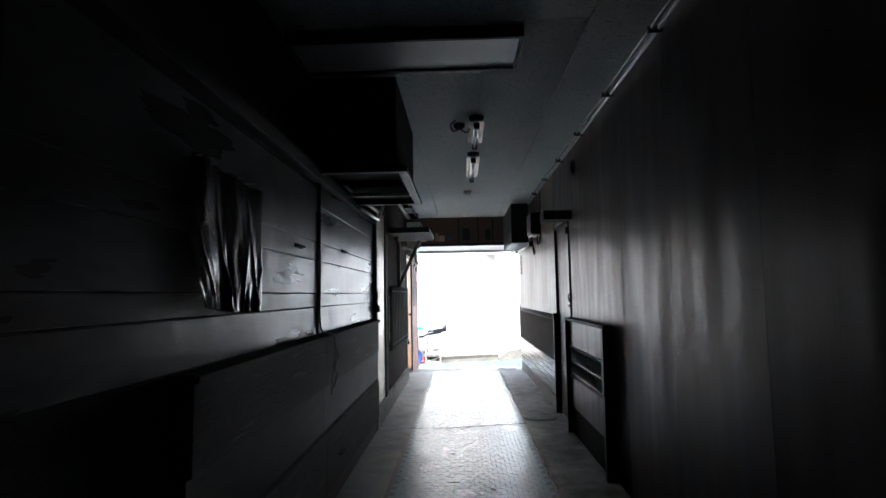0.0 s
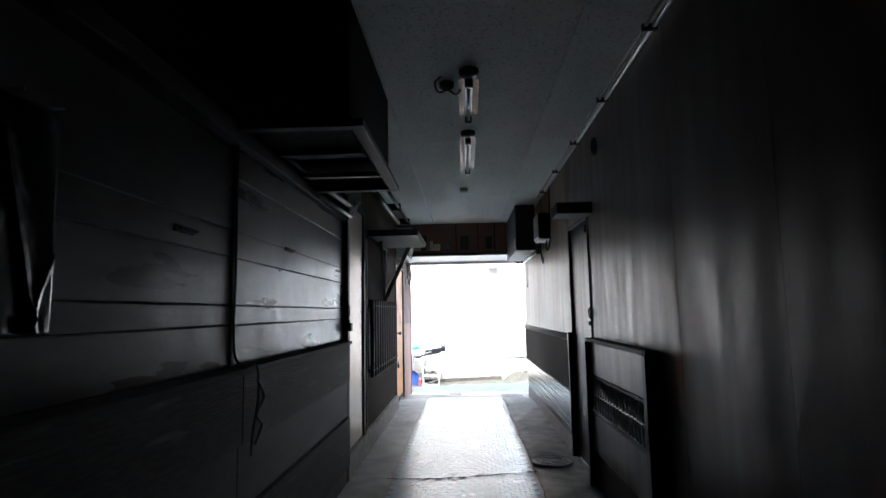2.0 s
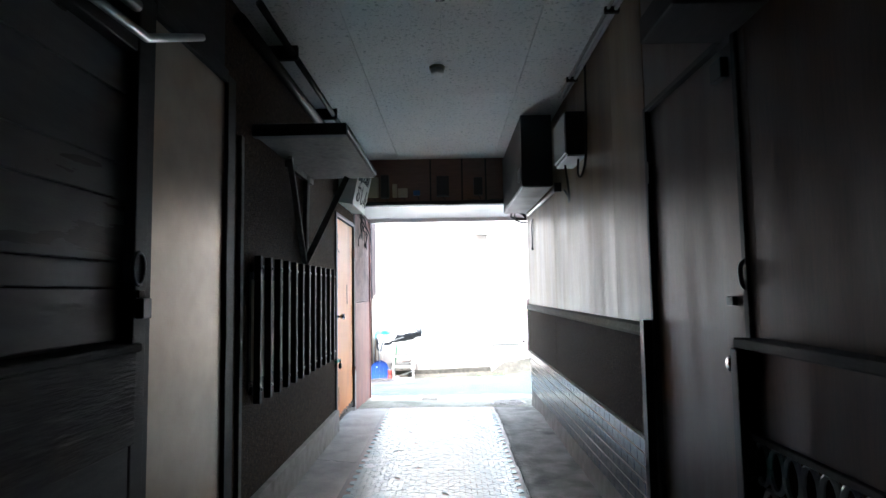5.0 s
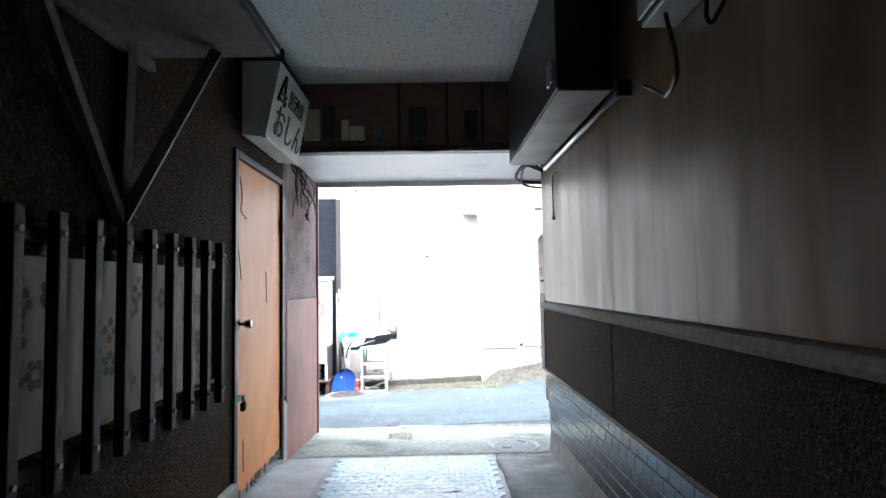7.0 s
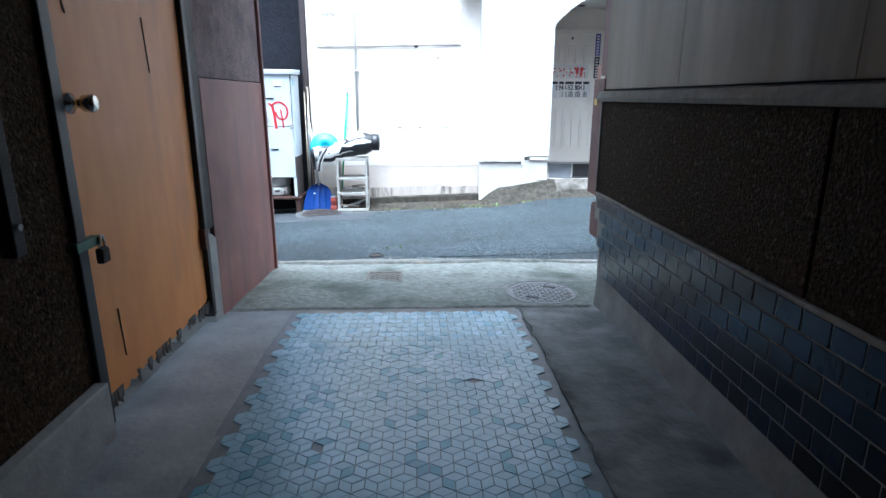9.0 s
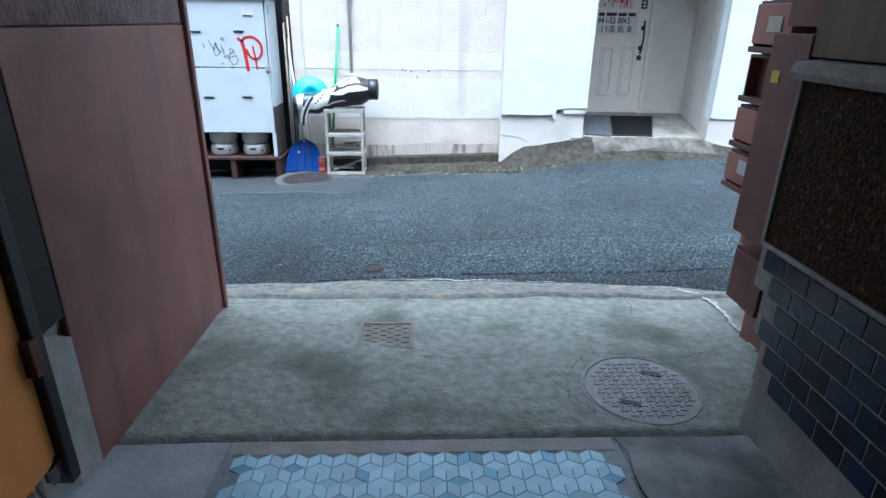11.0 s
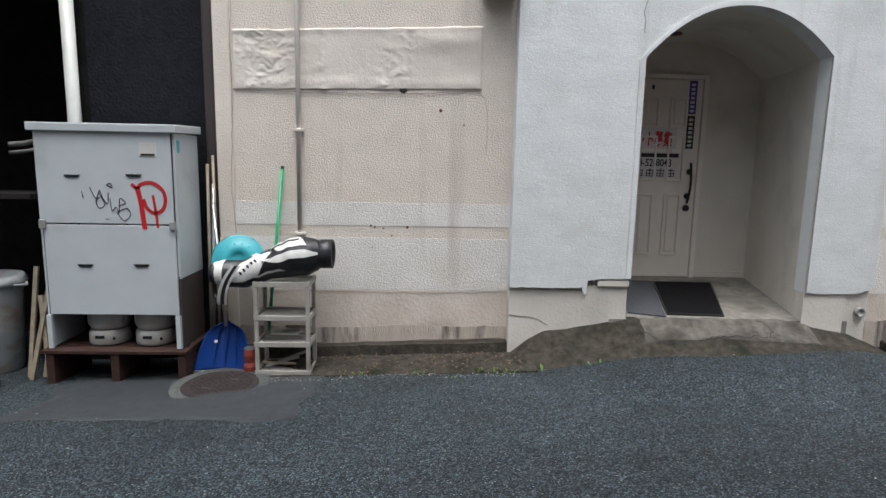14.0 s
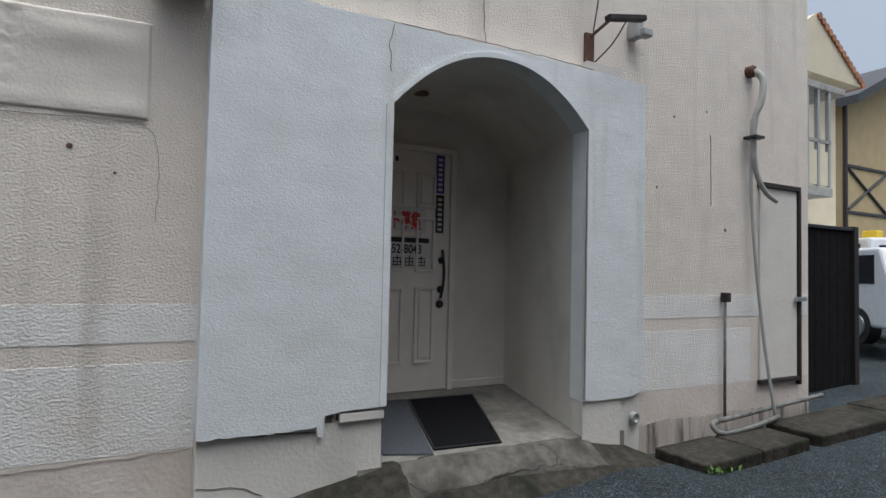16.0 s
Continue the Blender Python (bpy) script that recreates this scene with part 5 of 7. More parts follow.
fw = thing("sagging_cable", (0.5, 9.92, 2.42), "black cable sagging along the fascia rail", "cable")
part("cable", tube(curved([(-0.3, 9.92, 2.44), (0.0, 9.915, 2.405), (0.3, 9.915, 2.41), (0.7, 9.92, 2.40), (1.0, 9.915, 2.42), (1.25, 9.92, 2.44)], 8), 0.007, 6), BLACK, fw)
part("cable", tube(curved([(0.85, 9.925, 2.46), (1.0, 9.92, 2.44), (1.2, 9.92, 2.45)], 8), 0.004, 6), BLACK, fw)

# letter boxes at the mouth
lb = thing("letter_boxes", (1.7, 10.7, 0.65), "column of faded red-brown steel letter boxes, one without its flap", "letter boxes")
part("side_plate", box(1.565, 1.745, 10.339, 10.525, 0.68, 1.31, 0.004), MAILDARK, lb)
part("column", box(1.592, 1.601, 10.34, 10.52, 0.43, 0.61, 0.003), MAILDARK, lb)
part("sticker", box(1.5625, 1.565, 10.45, 10.49, 1.17, 1.205), YELLOW, lb, "yellow sticker")
for k, (z0, z1, state) in enumerate(((1.25, 1.41, "window"), (1.08, 1.235, "open"), (0.915, 1.06, "blank"), (0.76, 0.895, "label"))):
    bx = part("box", boxes((1.725, 1.745, 10.612, 10.84, z0, z1), (1.685, 1.745, 10.612, 10.62, z0, z1), (1.685, 1.745, 10.832, 10.84, z0, z1), (1.685, 1.745, 10.62, 10.832, z0, z0 + 0.01), (1.685, 1.745, 10.62, 10.832, z1 - 0.01, z1)), MAILDARK, lb)
    if state != "open":
        part("flap", box(1.673, 1.684, 10.616, 10.838, z0 + 0.02, z1 - 0.01, 0.004), MAILRED, bx, "faded red-brown flap")
        part("name_plate", box(1.669, 1.6725, 10.67, 10.75, z0 + 0.06, z0 + 0.11, 0.001), CREAM if state == "window" else (PAPER if state == "label" else MAILRED), bx)
    part("lip", box(1.667, 1.685, 10.614, 10.84, z0 - 0.008, z0 + 0.012, 0.003), MAILDARK, bx)
solid("wall_corner", boxes((2.09, 2.4, 10.883, 11.19, -0.2, 0.62)), material("pinkish_brown_render", (0.26, 0.15, 0.125), (0.19, 0.11, 0.095), 0.75, 0, 7, 0.3, 50, stain=(0.12, 0.085, 0.078), stain_scale=3, stain_at=0.52), "pinkish brown rendered wall foot at the corner", "wall", kind="structure")
ct = thing("corner_tiles", (1.72, 10.7, 0.43), "tan glazed tiles on the corner of the brown wall", "tiles")
for k in (4, 5, 6):
    part("tile", box(1.722, 1.745, 10.66, 10.73 - 0.01 * (k % 2), 0.03 + 0.105 * k, 0.125 + 0.105 * k, 0.004), MAILRED if k == 5 else TAN_TILE, ct)
part("post", box(1.695, 1.745, 10.53, 10.658, 0.43, 0.64, 0.004), MAILDARK, ct)

# covers in the ground


COLLAR = material("collar_concrete", (0.085, 0.088, 0.085), (0.036, 0.038, 0.036), 0.8, 0, 40, 0.6, 70)


def manhole(at, r, mat, label, ring=0.0, slots=True):
    x, y, z = at
    m = thing("manhole_cover", at, label, "manhole cover")
    if ring:
        part("ring", lathe((x, y, z - 0.05), [(r + 0.004, 0.0), (r + 0.004, 0.052), (r + ring, 0.052), (r + ring + 0.01, 0.0)], 40), COLLAR, m, "pale concrete collar")
    part("plate", lathe((x, y, z - 0.03), [(r, 0.0), (r, 0.030), (r - 0.008, 0.034), (0.0005, 0.034)], 40), mat, m)
    part("rim", tube([(x + (r - 0.012) * math.cos(a * math.pi / 24), y + (r - 0.012) * math.sin(a * math.pi / 24), z + 0.003) for a in range(49)], 0.006, 6), mat, m)
    if slots:
        bm = bmesh.new()
        n = int(r / 0.028)
        for i in range(-n, n + 1):
            for j in range(-n, n + 1):
                px, py = i * 0.026, j * 0.026
                if px * px + py * py < (r - 0.035) ** 2:
                    if (i + j) % 2:
                        box(x + px - 0.012, x + px + 0.012, y + py - 0.004, y + py + 0.004, z + 0.003, z + 0.0075, bm=bm)
                    else:
                        box(x + px - 0.004, x + px + 0.004, y + py - 0.012, y + py + 0.012, z + 0.003, z + 0.0075, bm=bm)
        part("tread", bm, mat, m)
        for s in (-1, 1):
            part("key_slot", box(x + s * 0.07 - 0.036, x + s * 0.07 + 0.036, y + s * 0.088 - 0.013, y + s * 0.088 + 0.013, z + 0.003, z + 0.0085, 0.002, turn=(0, 0, -20)), BLACK, m, "dark key slot")
    return m


manhole((1.303, 10.437, apron_height(1.303, 10.437) + 0.006), 0.217, IRON, "round grey cast iron manhole cover in the apron")
manhole((1.30, 6.0, FLOOR + 0.012), 0.19, IRON, "round cast iron cover in the passage floor")
manhole((0.21, 11.93, ground_height(0.21, 11.93) + 0.012), 0.064, IRON_DARK, "small rusty valve cover in the asphalt", slots=False)
manhole((-1.30, 12.20, ground_height(-1.3, 12.20) + 0.004), 0.20, IRON_DARK, "rusty manhole cover with a pale concrete collar", ring=0.075)
manhole((-0.75, 14.92, ground_height(-0.75, 14.92) + 0.016), 0.27, IRON_DARK, "brown manhole cover with a concrete collar by the rack", ring=0.08)
sq = thing("drain_cover", (0.345, 10.892, 0.04), "small square cast iron drain cover in the apron", "drain cover")
zq = apron_height(0.345, 10.892) + 0.004
DRAIN = material("brown_grey_cast_iron", (0.27, 0.235, 0.195), (0.18, 0.16, 0.135), 0.7, 0.1, 30, 0.3, 70)
part("frame", boxes((0.225, 0.465, 10.782, 10.797, zq - 0.02, zq + 0.004), (0.225, 0.465, 10.987, 11.002, zq - 0.02, zq + 0.004), (0.225, 0.24, 10.797, 10.987, zq - 0.02, zq + 0.004), (0.45, 0.465, 10.797, 10.987, zq - 0.02, zq + 0.004)), DRAIN, sq)
part("plate", box(0.242, 0.448, 10.799, 10.985, zq - 0.02, zq, 0.002), DRAIN, sq)
bm = bmesh.new()
for i in range(6):
    for j in range(9):
        if (i + j) % 2 == 0:
            box(0.252 + i * 0.033, 0.278 + i * 0.033, 10.807 + j * 0.02, 10.819 + j * 0.02, zq, zq + 0.004, bm=bm)
part("tread", bm, DRAIN, sq)

# ---- things: arched entrance ----
wd = thing("door_4", (3.1, 16.74, 0.17), "cream panelled entrance door with rental notices, closed", "door")
wd["kind"] = "structure"
part("leaf", box(2.66, 3.545, 16.705, 16.745, 0.178, 2.20, 0.004), WHITE_DOOR, wd)
for r in ((2.60, 2.655, 0.168, 2.25), (3.55, 3.60, 0.168, 2.25), (2.655, 3.55, 2.205, 2.25)):
    part("door_frame", box(r[0], r[1], 16.69, 16.76, r[2], r[3], 0.004), WHITE_DOOR, wd)
for x0, x1 in ((2.70, 2.85), (2.93, 3.11), (3.22, 3.40)):
    for z0, z1 in ((0.41, 1.05), (1.18, 1.64), (1.72, 2.03)):
        pn = part("panel", boxes((x0, x1, 16.684, 16.706, z0, z0 + 0.022), (x0, x1, 16.684, 16.706, z1 - 0.022, z1), (x0, x0 + 0.022, 16.684, 16.706, z0 + 0.022, z1 - 0.022), (x1 - 0.022, x1, 16.684, 16.706, z0 + 0.022, z1 - 0.022), bevel=0.005), WHITE_DOOR, wd)
        part("field", box(x0 + 0.042, x1 - 0.042, 16.69, 16.706, z0 + 0.042, z1 - 0.042, 0.006), WHITE_DOOR, pn)
hd = part("handle", tube(curved([(3.475, 16.69, 1.37), (3.47, 16.66, 1.29), (3.47, 16.645, 1.15), (3.465, 16.66, 1.03), (3.465, 16.69, 0.96)], 8), 0.012, 10), BLACK, wd, "black iron pull handle", True)
part("rosette", lathe((3.47, 16.705, 1.28), [(0.03, 0.0), (0.028, -0.012), (0.012, -0.016)], 16, axis="Y"), BLACK, hd)
part("rosette", lathe((3.465, 16.705, 1.03), [(0.032, 0.0), (0.03, -0.012), (0.012, -0.016)], 16, axis="Y"), BLACK, hd)
part("lock", lathe((3.462, 16.705, 0.905), [(0.035, 0.0), (0.033, -0.014), (0.012, -0.02)], 16, axis="Y"), BLACK, wd, "round black lock")
part("spy_hole", box(3.02, 3.045, 16.698, 16.706, 2.10, 2.14), BLACK, wd)
nt = thing("rental_notice", (3.05, 16.69, 1.3), "white notice with red and black lettering taped to the door", "notice")
part("paper", box(2.66, 3.31, 16.690, 16.6945, 1.51, 1.725), PAPER, nt)
part("paper", box(2.70, 3.36, 16.690, 16.6945, 1.21, 1.475), PAPER, nt)
fwd = pose(0, 0, 0, 90, 0, 0)
part("writing", lettering("テナント募集", 0.165, Matrix.Translation((2.705, 16.6865, 1.545)) @ fwd @ Matrix.Diagonal((0.56, 1.0, 1.0, 1.0)), 0.001, 0.004), INK_RED, nt, "red lettering")
part("writing", lettering("0944-52-8043", 0.105, Matrix.Translation((2.80, 16.6865, 1.332)) @ fwd @ Matrix.Diagonal((0.8, 1.0, 1.0, 1.0)), 0.001, 0.002), INK, nt, "black telephone number")
part("header", box(2.72, 3.34, 16.6885, 16.690, 1.422, 1.462), INK, nt)
bm = bmesh.new()
for i in range(4):
    x = 2.90 + 0.11 * i
    for r in ((x, x + 0.08, 1.285, 1.295), (x, x + 0.08, 1.255, 1.263), (x, x + 0.08, 1.228, 1.236), (x + 0.036, x + 0.046, 1.225, 1.31), (x + 0.005, x + 0.012, 1.228, 1.28), (x + 0.068, x + 0.075, 1.228, 1.28)):
        box(r[0], r[1], 16.6885, 16.690, r[2], r[3], bm=bm)
part("writing_bars", bm, INK, nt, "black printed bars")
for z0, z1, m in ((1.86, 2.19, INK_BLUE), (1.515, 1.845, INK)):
    sk = thing("door_sticker", (3.46, 16.70, z0), "upright %s sticker with white print on the door" % ("violet" if m is INK_BLUE else "black"), "sticker", "door stickers")
    part("film", box(3.405, 3.485, 16.7015, 16.7045, z0, z1), m, sk)
    bm = bmesh.new()
    for k in range(7):
        box(3.425, 3.465, 16.700, 16.7015, z0 + 0.02 + k * 0.043, z0 + 0.045 + k * 0.043, bm=bm)
    part("print", bm, PAPER, sk, "pale print")


def on_slope(bm):
    """Lays flat work on the sloping recess floor."""
    for v in bm.verts:
        v.co.z += 0.0887 * (v.co.y - 15.5)
    return bm


for nm, pts, m, z, lab in (("doormat", [(3.10, 16.53), (3.70, 16.51), (3.325, 15.517), (2.835, 15.55)], RUBBER, 0.062, "black ribbed doormat on the recess floor"), ("doormat", [(2.70, 16.55), (3.09, 16.53), (2.805, 15.49), (2.51, 15.585)], MAT_GREY, 0.061, "thin grey doormat beside the black one")):
    mt = thing(nm, (pts[0][0], pts[0][1], z), lab, "doormat", "mats at the entrance")
    mt.location.z = z + 0.0887 * (pts[0][1] - 15.5)
    ORIGIN[mt.name] = mt.location.copy()
    part("mat_surface", on_slope(prism(pts, "z", z, z + 0.008)), m, mt)
    q = [Vector((*p, 0)) for p in pts]
    mid = sum(q, Vector()) / 4
    bm = bmesh.new()
    for k in range(4):
        a, b = q[k], q[(k + 1) % 4]
        prism([a.to_2d(), b.to_2d(), (b + (mid - b) * 0.05).to_2d(), (a + (mid - a) * 0.05).to_2d()], "z", z + 0.0082, z + 0.011, bm)
    part("border", on_slope(bm), BLACK if m is RUBBER else MAT_GREY, mt)

# ---- things: facade fittings ----
vp = thing("wall_conduit", (-0.275, 15.53, 0.7), "grey painted conduit running up the facade", "conduit")
part("pipe", tube([(-0.28, 15.53, 0.62), (-0.272, 15.53, 2.7), (-0.27, 15.53, 4.6)], 0.018, 12), PIPE_PALE, vp, "", True)
for z in (1.55, 2.72, 0.72):
    part("clamp", box(-0.315, -0.235, 15.50, 15.558, z, z + 0.022, 0.003), PIPE_PALE, vp)
hl = thing("wall_hole", (0.557, 15.55, 1.905), "dark broken hole in the render", "hole")
part("rim", lathe((0.557, 15.5555, 1.905), [(0.034, 0.0), (0.026, -0.004), (0.004, -0.002)], 9, axis="Y"), BLACK, hl)
for x, z, r in ((0.86, 1.74, 0.014), (1.05, 1.63, 0.008), (0.3, 0.80, 0.01), (0.33, 0.79, 0.009), (0.40, 0.78, 0.008), (0.60, 0.79, 0.012), (0.47, 0.72, 0.008), (0.31, 0.62, 0.006), (-0.67, 3.06, 0.035), (-0.67, 3.52, 0.03), (5.0, 2.5, 0.012), (4.62, 2.3, 0.012), (5.4, 2.6, 0.01), (5.65, 1.6, 0.016), (4.8, 1.9, 0.01)):
    t = thing("bolt_hole", (x, 15.55, z), "small dark bolt hole in the render", "hole", "bolt holes in the facade")
    part("rim", lathe((x, 15.5565, z), [(r, 0.0), (r * 0.7, -0.004), (0.001, -0.003)], 8, axis="Y"), RUST, t)


WALL_CRACK = plain("dusty_crack", (0.2, 0.17, 0.145), 0.9)


def wall_crack(pts, w=0.003, y=15.5545, mat=None):
    t = thing("render_crack", (pts[0][0], y, pts[0][1]), "thin crack running through the render", "crack", "cracks in the facade")
    q = [(p.x + wobble((p.x * 9, p.z * 9, 0), 2, 0.012), y, p.z + wobble((p.x * 9, p.z * 9, 5), 2, 0.012)) for p in curved([(a, y, b) for a, b in pts], 8)]
    part("line", tube(q, w * 0.55, 4), mat or WALL_CRACK, t)


wall_crack([(1.16, 1.88), (1.22, 1.82), (1.24, 1.6), (1.23, 1.4)])
wall_crack([(-0.82, 2.9), (-0.78, 2.5), (-0.8, 2.2), (-0.79, 1.8), (-0.82, 1.2), (-0.8, 0.6)], 0.003, 15.543)
wall_crack([(-0.76, 1.862), (-0.1, 1.862), (0.5, 1.862), (1.18, 1.90)], 0.004, 15.552)
wall_crack([(2.44, 2.64), (2.42, 2.5), (2.43, 2.35)], 0.004, 15.418)
wall_crack([(3.18, 3.2), (3.14, 2.95), (3.17, 2.66)], 0.004)
wall_crack([(2.5, 2.655), (3.1, 2.665), (3.6, 2.665), (4.0, 2.66)], 0.006, 15.425)
wall_crack([(4.54, 2.5), (4.55, 1.9), (4.56, 1.4)], 0.004, 15.5545, RUST)
wall_crack([(5.45, 2.4), (5.46, 1.8)], 0.004, 15.5545, RUST)
wall_crack([(-0.6, 0.24), (0.0, 0.245), (0.7, 0.238), (1.44, 0.25)], 0.0025, 15.5545)
wall_crack([(1.46, 0.08), (1.65, 0.06), (1.78, 0.0)], 0.006, 15.449)
wall_crack([(1.47, 0.322), (1.7, 0.315), (2.05, 0.30)], 0.006, 15.445)
wall_crack([(-0.75, -0.225), (0.1, -0.20), (1.42, -0.15)], 0.008, 15.553)
for x, z, h in ((4.60, 2.06, 0.13), (4.615, 1.78, 0.05), (4.61, 1.62, 0.05), (4.60, 1.36, 0.22), (4.62, 2.55, 0.05)):
    wall_crack([(x, z), (x + 0.01, z - h * 0.5), (x + 0.004, z - h)], 0.012, 15.5545, RUST)
lk = thing("lamp_bracket", (4.05, 15.5, 2.75), "rusty iron lamp bracket with a bent wire above the arch", "bracket")
part("plate", box(4.02, 4.10, 15.53, 15.56, 2.72, 2.98, 0.004), RUST, lk)
part("arm", box(4.03, 4.40, 15.30, 15.36, 3.03, 3.07, 0.005, turn=(0, -12, 0)), IRON_DARK, lk)
part("stay", tube([(4.06, 15.54, 2.95), (4.08, 15.33, 3.02)], 0.012, 8), RUST, lk)
part("wire", tube(curved([(4.25, 15.36, 3.05), (4.2, 15.45, 2.9), (4.1, 15.54, 2.76), (4.06, 15.55, 2.72)], 8), 0.006, 6), BLACK, lk)
part("wire", tube(curved([(4.06, 15.5, 2.98), (4.1, 15.5, 3.2), (4.16, 15.55, 3.35)], 8), 0.006, 6), BLACK, lk)
vb = thing("wall_fitting", (4.52, 15.5, 3.05), "small grey metal fitting on the facade", "wall fitting")
part("body", box(4.46, 4.54, 15.46, 15.56, 3.02, 3.16, 0.012), PIPE_GREY, vb)
part("nose", box(4.50, 4.60, 15.42, 15.50, 3.03, 3.09, 0.01), PIPE_GREY, vb)
lg = thing("lagged_pipe", (6.0, 15.5, 2.0), "wrapped pipe leaving the wall with a long thin conduit below", "pipe")
part("sleeve", lathe((5.97, 15.56, 3.05), [(0.055, 0.0), (0.055, -0.05), (0.035, -0.07)], 16, axis="Y"), RUST, lg)
part("wrap", tube(curved([(5.98, 15.5, 3.05), (6.0, 15.44, 2.95), (5.97, 15.44, 2.75), (5.93, 15.47, 2.6), (5.93, 15.48, 2.3), (5.98, 15.48, 2.1), (6.08, 15.46, 1.95), (6.2, 15.44, 1.88)], 7), 0.032, 12, ends=0.02), PIPE_LAGGED, lg, "", True)
part("strap", box(5.87, 6.0, 15.42, 15.54, 2.42, 2.445, 0.004), BLACK, lg)
part("conduit", tube(curved([(5.93, 15.5, 2.6), (5.95, 15.51, 1.8), (6.03, 15.47, 0.8), (6.12, 15.4, -0.05)], 8), 0.014, 10), PIPE_GREY, lg, "", True)
wp = thing("wall_panel", (6.45, 15.55, 0.2), "pale flush metal panel in the facade with a dark frame", "wall panel")
part("sheet", box(6.12, 6.68, 15.54, 15.56, 0.28, 2.02, 0.003), RECESS, wp)
part("frame", boxes((6.10, 6.72, 15.52, 15.565, 2.02, 2.065), (6.69, 6.725, 15.52, 15.565, 0.2, 2.02), (6.1, 6.72, 15.52, 15.565, 0.24, 0.275), bevel=0.003), IRON_DARK, wp)
part("stay", box(6.62, 6.78, 15.50, 15.53, 0.98, 1.02, 0.003), GALV, wp)
tp = thing("standpipe", (5.62, 15.5, 0.0), "grey water pipe with low lagged pipes along the wall", "pipe")
part("riser", tube([(5.60, 15.52, 0.0), (5.60, 15.52, 1.05)], 0.012, 10), PIPE_DIRTY, tp, "", True)
part("valve", box(5.575, 5.63, 15.48, 15.55, 0.98, 1.06, 0.01), IRON_DARK, tp)
part("run", tube(curved([(5.35, 15.42, 0.02), (5.6, 15.42, 0.03), (6.2, 15.44, 0.06), (6.9, 15.44, 0.10)], 6), 0.021, 10), PIPE_DIRTY, tp, "", True)
part("run", tube(curved([(5.35, 15.34, -0.06), (5.7, 15.33, -0.04), (6.1, 15.36, 0.0)], 6), 0.02, 10), PIPE_DIRTY, tp, "", True)
part("elbow", tube(curved([(5.35, 15.42, 0.02), (5.28, 15.40, 0.0), (5.28, 15.36, -0.04), (5.35, 15.34, -0.06)], 5), 0.022, 10), PIPE_DIRTY, tp, "", True)
dr = thing("drain_pipe", (4.44, 15.43, 0.14), "short black-mouthed drain pipe in the plinth", "pipe")
part("stub", lathe((4.44, 15.46, 0.14), [(0.04, 0.0), (0.04, -0.05), (0.03, -0.05), (0.03, -0.04), (0.001, -0.035)], 16, axis="Y"), PIPE_GREY, dr, "", True)
for k, (x0, x1, y0, y1) in enumerate(((4.62, 5.25, 14.96, 15.40), (5.27, 5.85, 14.96, 15.38), (6.0, 7.3, 14.95, 15.42), (7.35, 8.6, 14.95, 15.45))):
    sl = thing("gutter_slab", ((x0 + x1) / 2, (y0 + y1) / 2, street(x0, 15.2)), "mossy dark concrete slab over the gutter", "slab", "slabs over the gutter")
    zt = street((x0 + x1) / 2, 15.2) + 0.11
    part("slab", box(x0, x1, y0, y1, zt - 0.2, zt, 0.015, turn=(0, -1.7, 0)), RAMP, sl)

# ---- things: gas cabinet and clutter ----
gc = thing("gas_cabinet", (-1.58, 15.32, -0.13), "pale grey steel gas cylinder cabinet with graffiti, two cylinders showing below", "gas cabinet")
part("upper_door", box(-2.07, -1.11, 15.105, 15.125, 0.835, 1.50, 0.004), CAB, gc)
part("lower_door", box(-2.055, -1.105, 15.105, 15.125, 0.145, 0.825, 0.004), CAB, gc)
part("side_panel", box(-1.105, -1.085, 15.126, 15.55, 0.42, 1.50, 0.004), CAB, gc)
part("side_apron", box(-1.104, -1.088, 15.126, 15.55, -0.12, 0.44, 0.003), CAB_IN, gc, "dark brown rubber apron")
part("side_panel", box(-2.09, -2.072, 15.126, 15.55, -0.12, 1.50, 0.004), CAB, gc)
part("back", box(-2.07, -1.106, 15.535, 15.55, -0.12, 1.50), BLACK_WALL, gc)
part("lid", box(-2.11, -1.06, 15.08, 15.57, 1.505, 1.565, 0.006, turn=(1.5, 0, 0)), CAB, gc)
for x in (-2.07, -1.115):
    part("corner_strip", box(x - 0.018, x + 0.018, 15.098, 15.128, -0.12, 0.14, 0.003), CAB, gc)
for x in (-2.055, -1.115):
    part("catch", box(x - 0.022, x + 0.022, 15.085, 15.11, 0.795, 0.86, 0.006), IRON, gc, "small steel catch")
# flat black shapes paint the shaded tops of the pale grip recesses
for x, z in ((-1.82, 1.19), (-1.38, 1.20), (-1.77, 0.53), (-1.36, 0.535)):
    part("grip", prism([(x - 0.058, z), (x + 0.058, z), (x + 0.04, z - 0.02), (x - 0.04, z - 0.02)], "y", 15.098, 15.106), BLACK, gc, "painted dark top of a pale finger recess")
part("label", box(-1.33, -1.21, 15.1015, 15.1045, 1.33, 1.43), PAPER, gc, "white paper label")
part("label_print", box(-1.32, -1.22, 15.100, 15.1015, 1.335, 1.35), INK, gc)
part("tag", box(-1.0845, -1.082, 15.16, 15.205, 1.36, 1.45), TEAL, gc, "blue tag")


